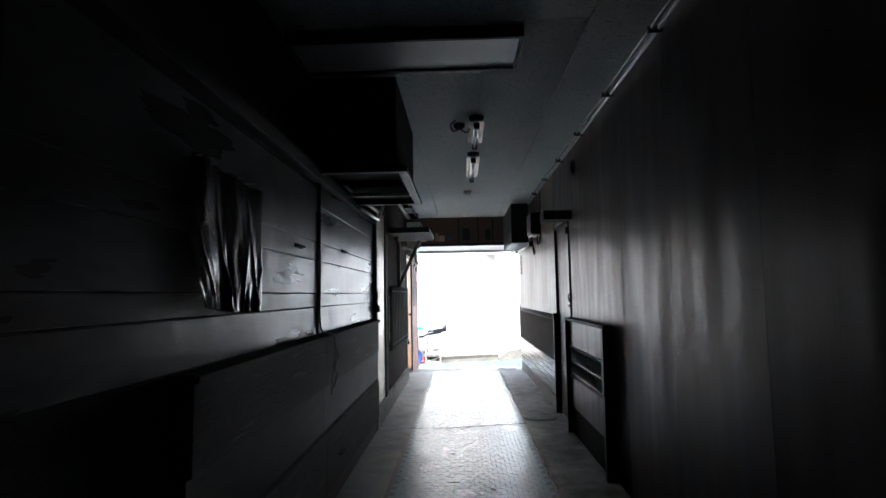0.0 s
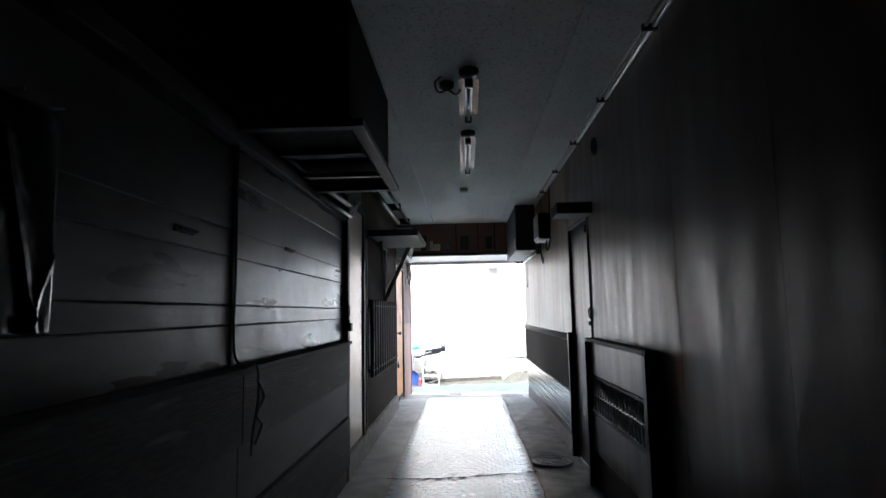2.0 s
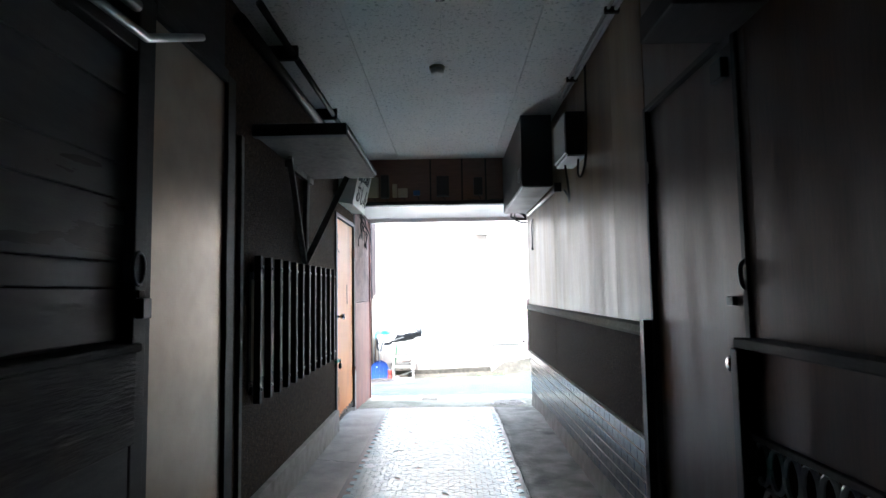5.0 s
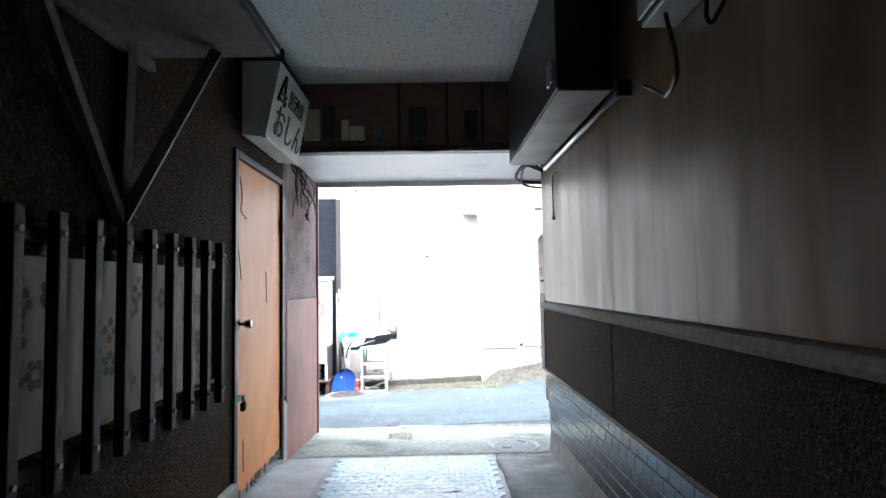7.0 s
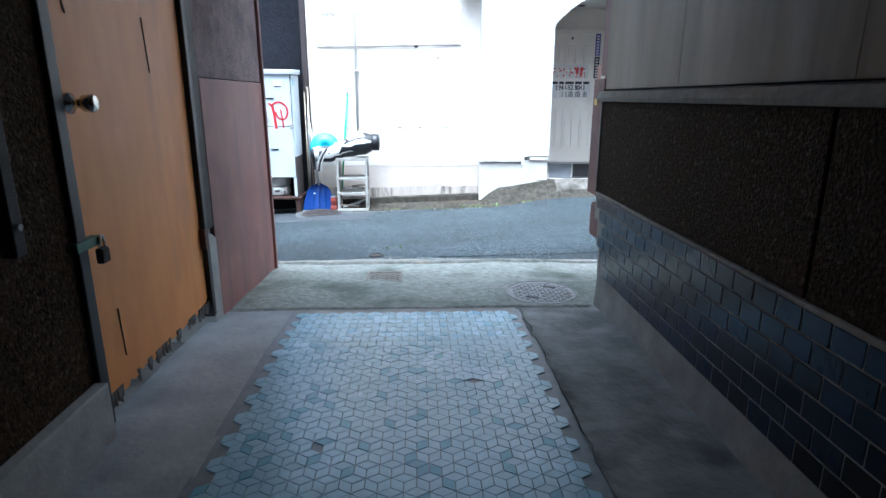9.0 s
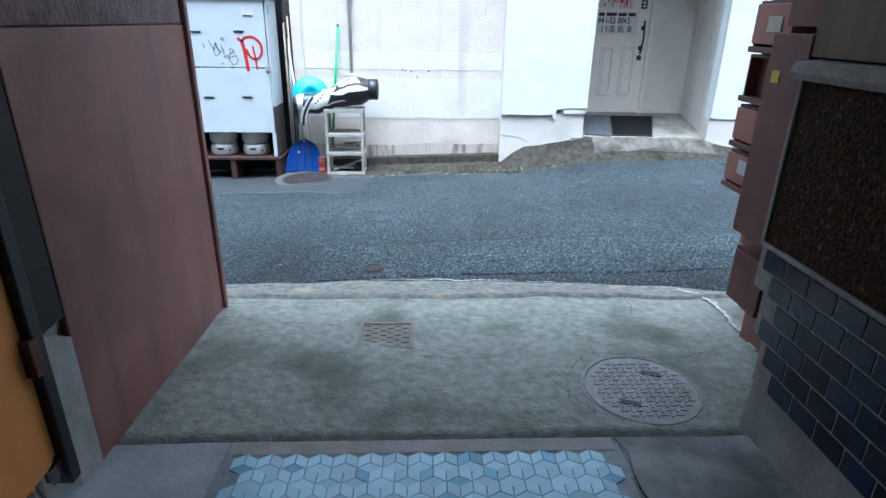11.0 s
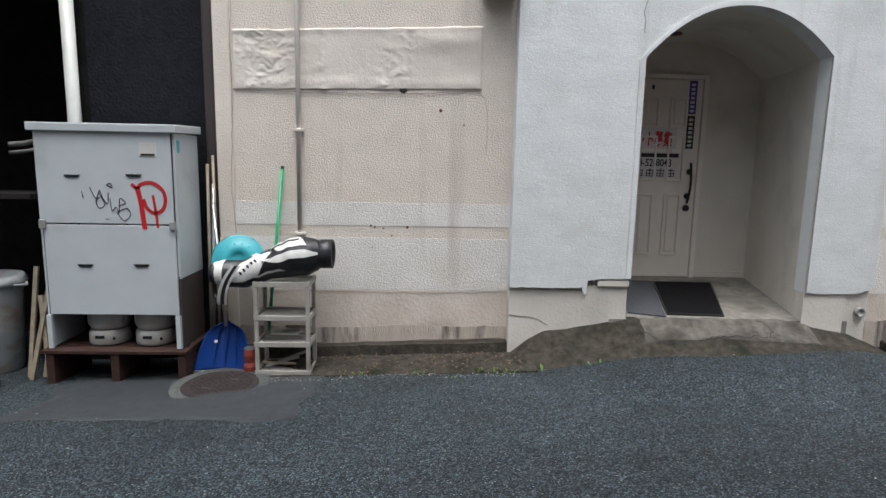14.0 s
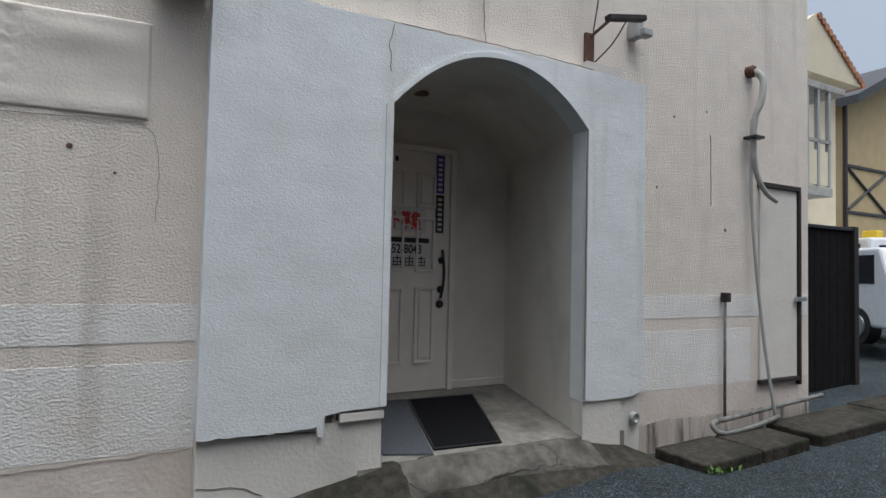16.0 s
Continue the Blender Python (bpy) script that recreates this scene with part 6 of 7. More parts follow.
def spray(pts, r, mat, name, label, n=6):
    q = [Vector((x, 15.1035, z)) for x, z in pts]
    q = curved(q, n)
    bm = bmesh.new()
    for i in range(len(q) - 1):
        a, b = q[i], q[i + 1]
        d = (b - a)
        s = Vector((-d.z, 0, d.x)).normalized() * r
        prism([((a - s).x, (a - s).z), ((b - s).x, (b - s).z), ((b + s).x, (b + s).z), ((a + s).x, (a + s).z)], "y", 15.1015, 15.1045 - 0.0001 * (i % 3), bm)
    return part(name, bm, mat, gc, label)


RED = plain("red_spray_paint", (0.5, 0.015, 0.02), 0.5)
spray([(-1.40, 1.13), (-1.36, 1.10), (-1.33, 1.13), (-1.25, 1.14), (-1.18, 1.09), (-1.16, 1.01), (-1.19, 0.94), (-1.25, 0.92), (-1.30, 0.96), (-1.32, 1.02)], 0.012, RED, "red_tag", "sprayed red scrawl")
spray([(-1.36, 1.11), (-1.34, 1.0), (-1.33, 0.9), (-1.32, 0.80)], 0.017, RED, "red_tag", "sprayed red scrawl")
spray([(-1.25, 1.05), (-1.235, 0.93), (-1.225, 0.81)], 0.009, RED, "red_tag", "sprayed red scrawl")
for pts in ([(-1.70, 1.10), (-1.66, 1.02), (-1.63, 1.08), (-1.61, 1.0)], [(-1.64, 1.07), (-1.60, 0.98), (-1.64, 0.95), (-1.66, 1.0), (-1.62, 1.03), (-1.58, 0.98), (-1.57, 1.06)], [(-1.56, 1.02), (-1.55, 0.93), (-1.52, 0.96), (-1.50, 0.92), (-1.49, 1.02), (-1.45, 0.99), (-1.50, 0.97)],
            [(-1.52, 0.93), (-1.47, 0.86), (-1.42, 0.90), (-1.44, 0.95), (-1.50, 0.93)], [(-1.76, 1.07), (-1.75, 1.02)], [(-1.60, 0.87), (-1.57, 0.87)], [(-1.58, 1.12), (-1.55, 1.13), (-1.54, 1.10), (-1.58, 1.12)]):
    spray(pts, 0.0022, INK, "black_tag", "thin black scribble")
for x in (-1.74, -1.38):
    cy = thing("gas_cylinder", (x, 15.32, -0.12), "grey steel gas cylinder standing in the cabinet", "gas cylinder", "gas cylinders")
    part("body", lathe((x, 15.32, -0.02), [(0.05, 0.0), (0.13, 0.02), (0.152, 0.06), (0.152, 0.9), (0.12, 0.98), (0.04, 1.02)], 28), CYL, cy, "", True)
    part("foot_ring", lathe((x, 15.32, -0.122), [(0.142, 0.0), (0.15, 0.01), (0.15, 0.09), (0.135, 0.115), (0.12, 0.115), (0.13, 0.09), (0.13, 0.0)], 28), CYL, cy, "", True)
    part("slot", box(x - 0.04, x + 0.03, 15.165, 15.175, -0.065, -0.04, 0.004), BLACK, cy)
    part("hole", lathe((x + 0.085, 15.20, -0.07), [(0.013, 0.0), (0.012, -0.006), (0.001, -0.006)], 10, axis="Y"), BLACK, cy)
pl = thing("pallet", (-1.6, 15.3, -0.3), "low red-brown timber pallet under the cabinet", "pallet")
for k in range(4):
    part("deck_board", box(-2.13, -1.05, 15.06 + 0.13 * k, 15.17 + 0.13 * k, -0.152, -0.126, 0.003), PALLET, pl)
for x in (-2.10, -1.62, -1.12):
    part("block", box(x, x + 0.06, 15.07, 15.55, street(x, 15.3) - 0.03, -0.153, 0.003), PALLET, pl)
rods = ((-0.985, 15.44, -0.30, -0.965, 15.53, 1.12, 0.014, GALV, "galvanised pole leaning beside the cabinet"), (-0.99, 15.42, -0.25, -1.01, 15.54, 1.28, 0.012, OLD_WOOD, "wooden broom stick leaning beside the cabinet"),
        (-0.93, 15.45, -0.28, -0.965, 15.54, 1.35, 0.011, OLD_WOOD, "grey stick leaning beside the cabinet"), (-0.86, 15.46, -0.28, -0.92, 15.54, 0.7, 0.012, OLD_WOOD, "short stick leaning behind the shovel"))
for x0, y0, z0, x1, y1, z1, r, m, lab in rods:
    t = thing("leaning_pole", (x0, y0, z0), lab, "pole", "poles beside the cabinet")
    part("shaft", cyl((x0, y0, max(z0, street(x0, y0))), (x1, y1, z1), r, seg=10), m, t, "", True)
gp = thing("green_pole", (-0.5, 15.4, 0.3), "bright green plastic pole leaning on the facade", "pole")
part("shaft", cyl((-0.545, 15.42, -0.25), (-0.41, 15.53, 1.25), 0.013, seg=12), GREEN, gp, "", True)
part("cap", cyl((-0.411, 15.53, 1.245), (-0.409, 15.532, 1.275), 0.012, seg=10), BLACK, gp)


def scoop(u, v):
    w = (0.225 - 0.10 * v ** 1.5) * (1 if v < 0.7 else math.sqrt(max(0.02, 1 - ((v - 0.7) / 0.31) ** 2)))
    return -0.835 + (u - 0.5) * 2 * w, 15.2 + 0.14 * v - 0.05 * (1 - (2 * u - 1) ** 2) * 0.0 + 0.06 * (1 - (2 * u - 1) ** 2), street(-0.8, 15.0) + 0.015 + 0.36 * v


sv = thing("snow_shovel", (-0.83, 15.25, -0.3), "blue plastic scoop shovel standing on its blade", "shovel")
ob = part("blade", sheet(0, 1, 0, 1, 20, 18, scoop), SHOVEL, sv, "", True)
ob.modifiers.new("thick", "SOLIDIFY").thickness = 0.006
part("edge", box(-1.06, -0.61, 15.2, 15.212, street(-0.8, 15.0), street(-0.8, 15.0) + 0.02, 0.003), GALV, sv, "bright metal blade edge")
for k in (-0.09, 0.0, 0.09):
    part("rib", tube([(-0.835 + k, 15.255, street(-0.8, 15) + 0.05), (-0.835 + k * 0.7, 15.34, street(-0.8, 15) + 0.33)], 0.007, 6), SHOVEL, sv)
part("handle", cyl((-0.835, 15.32, 0.0), (-0.965, 15.5, 0.98), 0.013, seg=10), GALV, sv, "dull metal handle", True)
part("sticker", box(-0.90, -0.875, 15.235, 15.24, street(-0.8, 15.0) + 0.24, street(-0.8, 15.0) + 0.26, turn=(-20, 0, 20)), PAPER, sv)
tl = thing("tub_lid", (-0.74, 15.4, 0.5), "round teal plastic tub lid propped behind the golf bag", "lid")
bm = lathe((0, 0, 0), [(0.20, 0.0), (0.205, 0.012), (0.19, 0.02), (0.15, 0.012), (0.145, 0.022), (0.06, 0.03), (0.055, 0.02), (0.001, 0.02)], 40)
bmesh.ops.transform(bm, matrix=Matrix.Translation((-0.73, 15.36, 0.53)) @ pose(0, 0, 0, 72, 0, 8), verts=bm.verts)
part("disc", bm, TEAL, tl, "", True)
bm = bmesh.new()
for k in range(14):
    a = 2 * math.pi * k / 14
    own = box(0.075, 0.14, -0.006, 0.006, 0.014, 0.024)
    bmesh.ops.transform(own, matrix=Matrix.Translation((-0.73, 15.36, 0.53)) @ pose(0, 0, 0, 72, 0, 8) @ pose(0, 0, 0, 0, 0, math.degrees(a)), verts=own.verts)
    joined(bm, own)
part("rib_ring", bm, TEAL, tl)

# plastic rack
rk = thing("plastic_rack", (-0.34, 15.3, -0.31), "four-tier ivory plastic rack holding scraps", "rack")
rx0, rx1, ry0, ry1 = -0.56, -0.13, 15.13, 15.42
zb = street(-0.35, 15.2)
levels = [zb + 0.03, zb + 0.26, zb + 0.47, 0.385]
for k, z in enumerate(levels):
    tr = part("shelf", boxes((rx0, rx1, ry0, ry0 + 0.02, z - 0.02, z + 0.02), (rx0, rx1, ry1 - 0.02, ry1, z - 0.02, z + 0.02), (rx0, rx0 + 0.02, ry0 + 0.02, ry1 - 0.02, z - 0.02, z + 0.02), (rx1 - 0.02, rx1, ry0 + 0.02, ry1 - 0.02, z - 0.02, z + 0.02), (rx0 + 0.02, rx1 - 0.02, ry0 + 0.02, ry1 - 0.02, z - 0.008, z), bevel=0.003), RACK, rk)
for x in (rx0 + 0.004, rx1 - 0.034):
    for y in (ry0 + 0.003, ry1 - 0.033):
        for a, b in zip(levels, levels[1:]):
            part("leg", box(x, x + 0.03, y, y + 0.03, a + 0.02, b - 0.02, 0.004), RACK, rk)
        part("leg", box(x, x + 0.03, y, y + 0.03, zb - 0.02, levels[0] - 0.02, 0.004), RACK, rk)
rng = random.Random(21)
for k, (z, mat) in enumerate(((levels[0], OLD_WOOD), (levels[0], GALV), (levels[1], PAPER), (levels[1], RACK), (levels[0], PIPE_GREY), (levels[1], OLD_WOOD))):
    sc = thing("scrap", (-0.45 + 0.05 * k, 15.27, z + 0.02), "loose grey scrap lying on the rack", "scrap", "scraps on the rack")
    own = box(-0.11, 0.11, -0.05, 0.05, -0.004, 0.004, 0.002) if k in (2, 3) else cyl((-0.13, 0, 0), (0.13, 0, 0.0), 0.012, seg=8)
    bmesh.ops.transform(own, matrix=Matrix.Translation((-0.40 + 0.025 * k, 15.24 + 0.02 * k, z + 0.045 + 0.008 * k)) @ pose(0, 0, 0, rng.uniform(-12, 12), rng.uniform(-16, 16), rng.uniform(-40, 40)), verts=own.verts)
    part("piece", own, mat, sc)
rc = thing("red_can", (-0.64, 15.25, -0.28), "crumpled dull red can behind the shovel", "can")
part("shell", lathe((-0.62, 15.22, zb), [(0.05, 0.0), (0.052, 0.06), (0.04, 0.09), (0.05, 0.15), (0.045, 0.2)], 14), plain("dull_red", (0.22, 0.04, 0.03), 0.6), rc)
part("rim", lathe((-0.62, 15.22, zb + 0.2), [(0.046, 0.0), (0.046, 0.008), (0.03, 0.008)], 14), GALV, rc)

# golf bag lying on the rack
gbag = thing("golf_bag", (-0.4, 15.25, 0.41), "white and black vinyl golf bag lying on the plastic rack", "golf bag")
AX0, AX1 = Vector((-0.86, 15.20, 0.45)), Vector((0.0, 15.26, 0.61))
BAG = [(0.0, 0.085, 0.455), (0.10, 0.105, 0.452), (0.25, 0.108, 0.45), (0.38, 0.112, 0.495), (0.50, 0.115, 0.53), (0.60, 0.132, 0.555), (0.70, 0.15, 0.58), (0.80, 0.15, 0.59), (0.88, 0.13, 0.60), (0.92, 0.108, 0.608), (1.0, 0.10, 0.615)]


def bag_point(t, a, grow=0.0):
    t = min(max(t, 0.0), 1.0)
    (t0, r0, z0), (t1, r1, z1) = next((p, q) for p, q in zip(BAG, BAG[1:]) if t <= q[0] + 1e-6)
    k = (t - t0) / (t1 - t0)
    k = k * k * (3 - 2 * k)
    r, z = r0 + (r1 - r0) * k, z0 + (z1 - z0) * k
    p = AX0.lerp(AX1, t)
    return Vector((p.x - 0.1 * r * math.sin(a), p.y + 0.95 * r * math.cos(a) * (1 + grow), z + r * math.sin(a) * (1 + grow))) + Vector((0, 0, wobble((t * 6, a, 0), 1.3, 0.006)))


def bag_shell(t0, t1, a0, a1, grow, nt=20, na=20, slant=0.0):
    return sheet(0, 1, 0, 1, nt, na, lambda u, v: bag_point(t0 + (t1 - t0) * u + slant * (v - 0.5), radians(a0 + (a1 - a0) * v), grow))


part("body", bag_shell(0, 0.93, 0, 360, 0.0, 44, 36), BAG_BLACK, gbag, "black vinyl body", True)
part("mouth", lathe(AX0.lerp(AX1, 0.985), [(0.10, -0.06), (0.113, -0.05), (0.113, 0.045), (0.095, 0.05), (0.09, -0.04), (0.001, -0.045)], 28, axis="X"), BAG_BLACK, gbag, "black rubber collar", True)
part("base", lathe((AX0.x, AX0.y, 0.455), [(0.02, -0.03), (0.075, -0.025), (0.088, 0.0), (0.088, 0.02)], 24, axis="X"), BAG_BLACK, gbag, "moulded base", True)
for t0, t1, a0, a1, sl in ((0.0, 0.10, 88, 240, -0.04), (0.19, 0.46, 122, 205, -0.14), (0.50, 0.90, 152, 176, 0.16), (0.36, 0.62, 200, 209, 0.05), (0.36, 0.42, 90, 150, 0.08)):
    part("white_panel", bag_shell(t0, t1, a0, a1, 0.03, slant=sl), BAG_WHITE, gbag, "white vinyl panel", True)
pk = part("pocket", bag_shell(0.54, 0.80, 94, 140, 0.05, 18, 18, 0.08), BAG_WHITE, gbag, "white pocket", True)
part("zip", tube([bag_point(0.53 + 0.24 * i / 10, radians(116), 0.07) for i in range(11)], 0.006, 6), BLACK, pk)
part("buckle", tube([bag_point(0.415, radians(120), 0.06), bag_point(0.455, radians(160), 0.06)], 0.012, 8), BAG_WHITE, gbag, "white strap buckle")
for off, w, m in ((0.0, 0.024, BAG_WHITE), (0.026, 0.026, BAG_BLACK), (0.054, 0.018, BAG_WHITE)):
    part("strap", sheet(0, 1, 0, 1, 20, 2, lambda u, v, off=off, w=w: (-0.70 + off + w * v - 0.125 * u - 0.03 * math.sin(3 * u), 15.085 - 0.015 * math.sin(math.pi * u) + 0.05 * u, 0.535 - 0.31 * u)), m, gbag, "shoulder strap stripe", True)
part("strap_return", tube(curved([(-0.80, 15.14, 0.24), (-0.86, 15.2, 0.27), (-0.88, 15.22, 0.38)], 6), 0.02, 8), BAG_BLACK, gbag)
bm = bmesh.new()
for i in range(5):
    p = bag_point(0.26 + 0.032 * i, radians(168 - 6 * i), 0.05)
    box(p.x - 0.008, p.x + 0.008, p.y - 0.003, p.y + 0.003, p.z - 0.013, p.z + 0.013, 0.001, bm, turn=(0, -35, 0))
part("print_bars", bm, INK, gbag, "dark printed bars")

# ---- things: dark yard ----
for x, y, r0, r1, h, m, lab in ((-3.26, 15.55, 0.25, 0.32, 0.86, BIN, "large grubby grey plastic bin with a rim lid"), (-2.80, 15.50, 0.19, 0.25, 0.79, BIN_WHITE, "rust-streaked white plastic bin")):
    z = street(x, y) + 0.005
    bn = thing("waste_bin", (x, y, z), lab, "bin", "bins in the yard")
    part("tub", lathe((x, y, z), [(r0, 0.0), (r0 + 0.01, 0.02), (r1 - 0.01, h - 0.1), (r1 - 0.01, h), (r1 - 0.03, h), (r0 - 0.02, 0.04), (0.001, 0.04)], 32), m, bn, "", True)
    part("rim", lathe((x, y, z + h - 0.07), [(r1 - 0.008, 0.0), (r1 + 0.02, 0.0), (r1 + 0.025, 0.03), (r1, 0.075), (r1 - 0.03, 0.075), (r1 - 0.025, 0.03)], 32), m, bn, "", True)
    for s in (-1, 1):
        part("handle", tube(curved([(x + s * (r1 + 0.01), y - 0.07, z + h - 0.06), (x + s * (r1 + 0.06), y, z + h - 0.07), (x + s * (r1 + 0.01), y + 0.07, z + h - 0.06)], 6), 0.01, 8), m, bn)
part("bucket_lid", lathe((-3.26, 15.55, street(-3.26, 15.55) + 0.87), [(0.35, 0.0), (0.36, 0.02), (0.34, 0.045), (0.30, 0.05), (0.001, 0.055)], 32), BIN, bpy.data.objects["waste_bin"], "grey lid", True)
pb = thing("bag_handle", (-2.75, 15.3, 0.38), "loop of wire over the bins", "wire")
part("loop", tube(curved([(-3.05, 15.42, 0.44), (-2.95, 15.38, 0.50), (-2.82, 15.38, 0.46), (-2.72, 15.40, 0.35)], 6), 0.006, 6), BLACK, pb)
ps = thing("timber_post", (-2.42, 14.98, -0.3), "blackened timber post with a pale scuffed edge", "post")
part("shaft", box(-2.49, -2.42, 14.97, 15.04, street(-2.4, 15) - 0.02, 2.75, 0.008), DARK_WOOD, ps)
rng = random.Random(8)
z = 0.0
while z < 1.7:
    d = rng.uniform(0.008, 0.05)
    part("scuff", box(-2.424, -2.417, 14.966, 14.972, z, z + d), BARE_WOOD, ps, "bare scuffed wood")
    z += d + rng.uniform(0.03, 0.25)
ac = thing("air_conditioner", (-3.3, 15.55, 1.1), "ivory outdoor air conditioner unit on a yard shelf", "air conditioner")
part("case", box(-3.72, -2.88, 15.42, 15.74, 1.13, 1.72, 0.015), AC_BODY, ac)
part("fan_well", lathe((-3.40, 15.425, 1.42), [(0.235, 0.0), (0.235, -0.012), (0.225, -0.012), (0.22, 0.0), (0.001, 0.0)], 36, axis="Y"), BLACK, ac, "dark fan opening", True)
for r in (0.06, 0.09, 0.12, 0.15, 0.18, 0.21, 0.235):
    part("guard_ring", tube([(-3.40 + r * math.cos(a * math.pi / 20), 15.405, 1.42 + r * math.sin(a * math.pi / 20)) for a in range(41)], 0.004, 5), AC_BODY, ac)
for k in range(16):
    a = k * math.pi / 8
    part("guard_spoke", tube([(-3.40 + 0.05 * math.cos(a), 15.408, 1.42 + 0.05 * math.sin(a)), (-3.40 + 0.235 * math.cos(a + 0.3), 15.408, 1.42 + 0.235 * math.sin(a + 0.3))], 0.004, 5), AC_BODY, ac)
part("hub", lathe((-3.40, 15.41, 1.42), [(0.055, 0.0), (0.05, -0.012), (0.001, -0.014)], 20, axis="Y"), AC_BODY, ac, "", True)
for k in range(7):
    part("louvre", box(-3.08, -2.93, 15.412, 15.421, 1.2 + 0.06 * k, 1.235 + 0.06 * k, 0.003), AC_BODY, ac)
for x in (-3.62, -3.02):
    part("foot", box(x, x + 0.12, 15.40, 15.74, 1.03, 1.13, 0.008), PIPE_GREY, ac, "pale block foot")
ys = thing("yard_shelf", (-3.2, 15.6, 1.0), "dark timber shelf under the air conditioner", "shelf")
part("board", box(-4.2, -2.3, 15.36, 15.80, 0.985, 1.028, 0.004), DARK_WOOD, ys)
part("leg", box(-4.1, -4.02, 15.4, 15.48, street(-4, 15.4), 0.985, 0.004), DARK_WOOD, ys)
part("leg", box(-2.38, -2.30, 15.62, 15.70, street(-2.3, 15.6), 0.985, 0.004), DARK_WOOD, ys)
yp = thing("yard_pipe", (-2.3, 15.6, 1.4), "wrapped pale pipes crossing the dark yard", "pipe")
part("pipe", tube(curved([(-2.42, 15.35, 1.40), (-2.3, 15.4, 1.42), (-2.2, 15.45, 1.47), (-2.05, 15.58, 1.48)], 6), 0.02, 10), PIPE_DIRTY, yp, "", True)
part("pipe", tube(curved([(-2.42, 15.35, 1.34), (-2.3, 15.4, 1.36), (-2.15, 15.5, 1.42), (-2.05, 15.58, 1.45)], 6), 0.014, 10), PIPE_DIRTY, yp, "", True)
vt = thing("vent_pipe", (-2.10, 15.66, 1.55), "white plastic pipe rising behind the gas cabinet", "pipe")
part("pipe", cyl((-2.10, 15.66, 0.0), (-2.095, 15.66, 2.75), 0.05, seg=16), SIGN_WHITE, vt, "", True)
for x, y, a, h in ((-2.35, 15.25, 2, 0.88), (-2.29, 15.18, 9, 0.74), (-2.16, 15.2, -8, 0.66), (-2.24, 15.26, 6, 0.5)):
    lw = thing("leaning_lath", (x, y, street(x, y)), "pale timber lath leaning in the yard", "lath", "laths in the yard")
    own = box(-0.016, 0.016, -0.012, 0.012, 0.0, h, 0.002)
    bmesh.ops.transform(own, matrix=Matrix.Translation((x, y, street(x, y))) @ pose(0, 0, 0, -9, a, 0), verts=own.verts)
    part("lath", own, OLD_WOOD, lw)
wf = thing("wooden_frame", (-2.25, 15.36, -0.3), "thin timber frame leaning in the dark yard", "frame")
for r in ((-2.235, -2.21, 15.36, 15.38, -0.32, 0.60), (-2.21, -2.02, 15.36, 15.38, 0.575, 0.60)):
    part("rail", box(*r, 0.002), OLD_WOOD, wf)

# ---- things: far right of the street ----
fn = thing("board_fence", (8.6, 16.2, -0.1), "black board fence beside the facade", "fence")
for k in range(6):
    part("board", box(8.02 + 0.16 * k, 8.175 + 0.16 * k, 16.2, 16.23, -0.12, 1.80, 0.004), BLACK_WALL, fn)
part("post", box(8.98, 9.08, 16.16, 16.26, -0.12, 1.86, 0.006), DARK_WOOD, fn)
part("cap", box(7.98, 9.1, 16.17, 16.25, 1.80, 1.84, 0.004), BLACK, fn)
h1 = thing("cream_house", (14.2, 19.4, -0.1), "cream two-storey house with a balcony and orange tiled roof", "house")
part("wall", box(12.2, 15.3, 19.6, 24.0, -0.4, 5.6, 0.02), CREAM_WALL, h1)
rf = part("roof", prism([(11.9, 5.6), (15.6, 5.6), (13.75, 6.9)], "y", 19.2, 24.4), CREAM_WALL, h1)
for k in range(14):
    part("tile", cyl((15.6 - 0.132 * k, 19.16, 5.66 + 0.093 * k), (15.6 - 0.132 * k, 19.6, 5.66 + 0.093 * k), 0.08, seg=8), ROOF_ORANGE, rf)
part("canopy", box(11.4, 13.1, 18.3, 19.6, 4.75, 4.88, 0.01), RACK, h1, "flat balcony canopy")
part("balcony_floor", box(11.4, 12.65, 18.3, 19.6, 2.75, 2.92, 0.01), RACK, h1)
for x in (11.45, 11.85, 12.2, 12.56):
    part("balcony_post", box(x, x + 0.07, 18.32, 18.39, 2.92, 4.75, 0.005), PIPE_GREY, h1)
part("balcony_rail", box(11.4, 12.65, 18.32, 18.38, 3.75, 3.81, 0.005), RACK, h1)
part("balcony_panel", box(11.45, 12.6, 18.34, 18.37, 2.95, 3.6, 0.005), CREAM_WALL, h1)
wn1 = part("window", box(12.5, 13.6, 19.55, 19.62, 3.0, 4.6, 0.01), CAR_GLASS, h1)
part("window_frame", boxes((12.45, 12.5, 19.53, 19.63, 2.95, 4.65), (13.6, 13.65, 19.53, 19.63, 2.95, 4.65), (12.5, 13.6, 19.53, 19.63, 4.6, 4.65)), SIGN_WHITE, wn1)
h2 = thing("tan_house", (20, 23, 0), "tan house with a dark overhanging roof and cross bracing", "house")
part("wall", box(19.7, 26, 21.6, 28, -0.4, 6.6, 0.02), TAN_WALL, h2)
part("roof", prism([(19.0, 6.25), (22.5, 7.9), (26.0, 6.25), (26.0, 6.5), (22.5, 8.2), (19.0, 6.5)], "y", 20.9, 28.6), ROOF_DARK, h2)
part("gable", prism([(19.7, 6.59), (25.4, 6.59), (22.55, 7.9)], "y", 21.62, 27.9), TAN_WALL, h2)
for z in (3.2, 4.6):
    part("beam", box(19.68, 26, 21.56, 21.61, z, z + 0.09, 0.005), ROOF_DARK, h2)
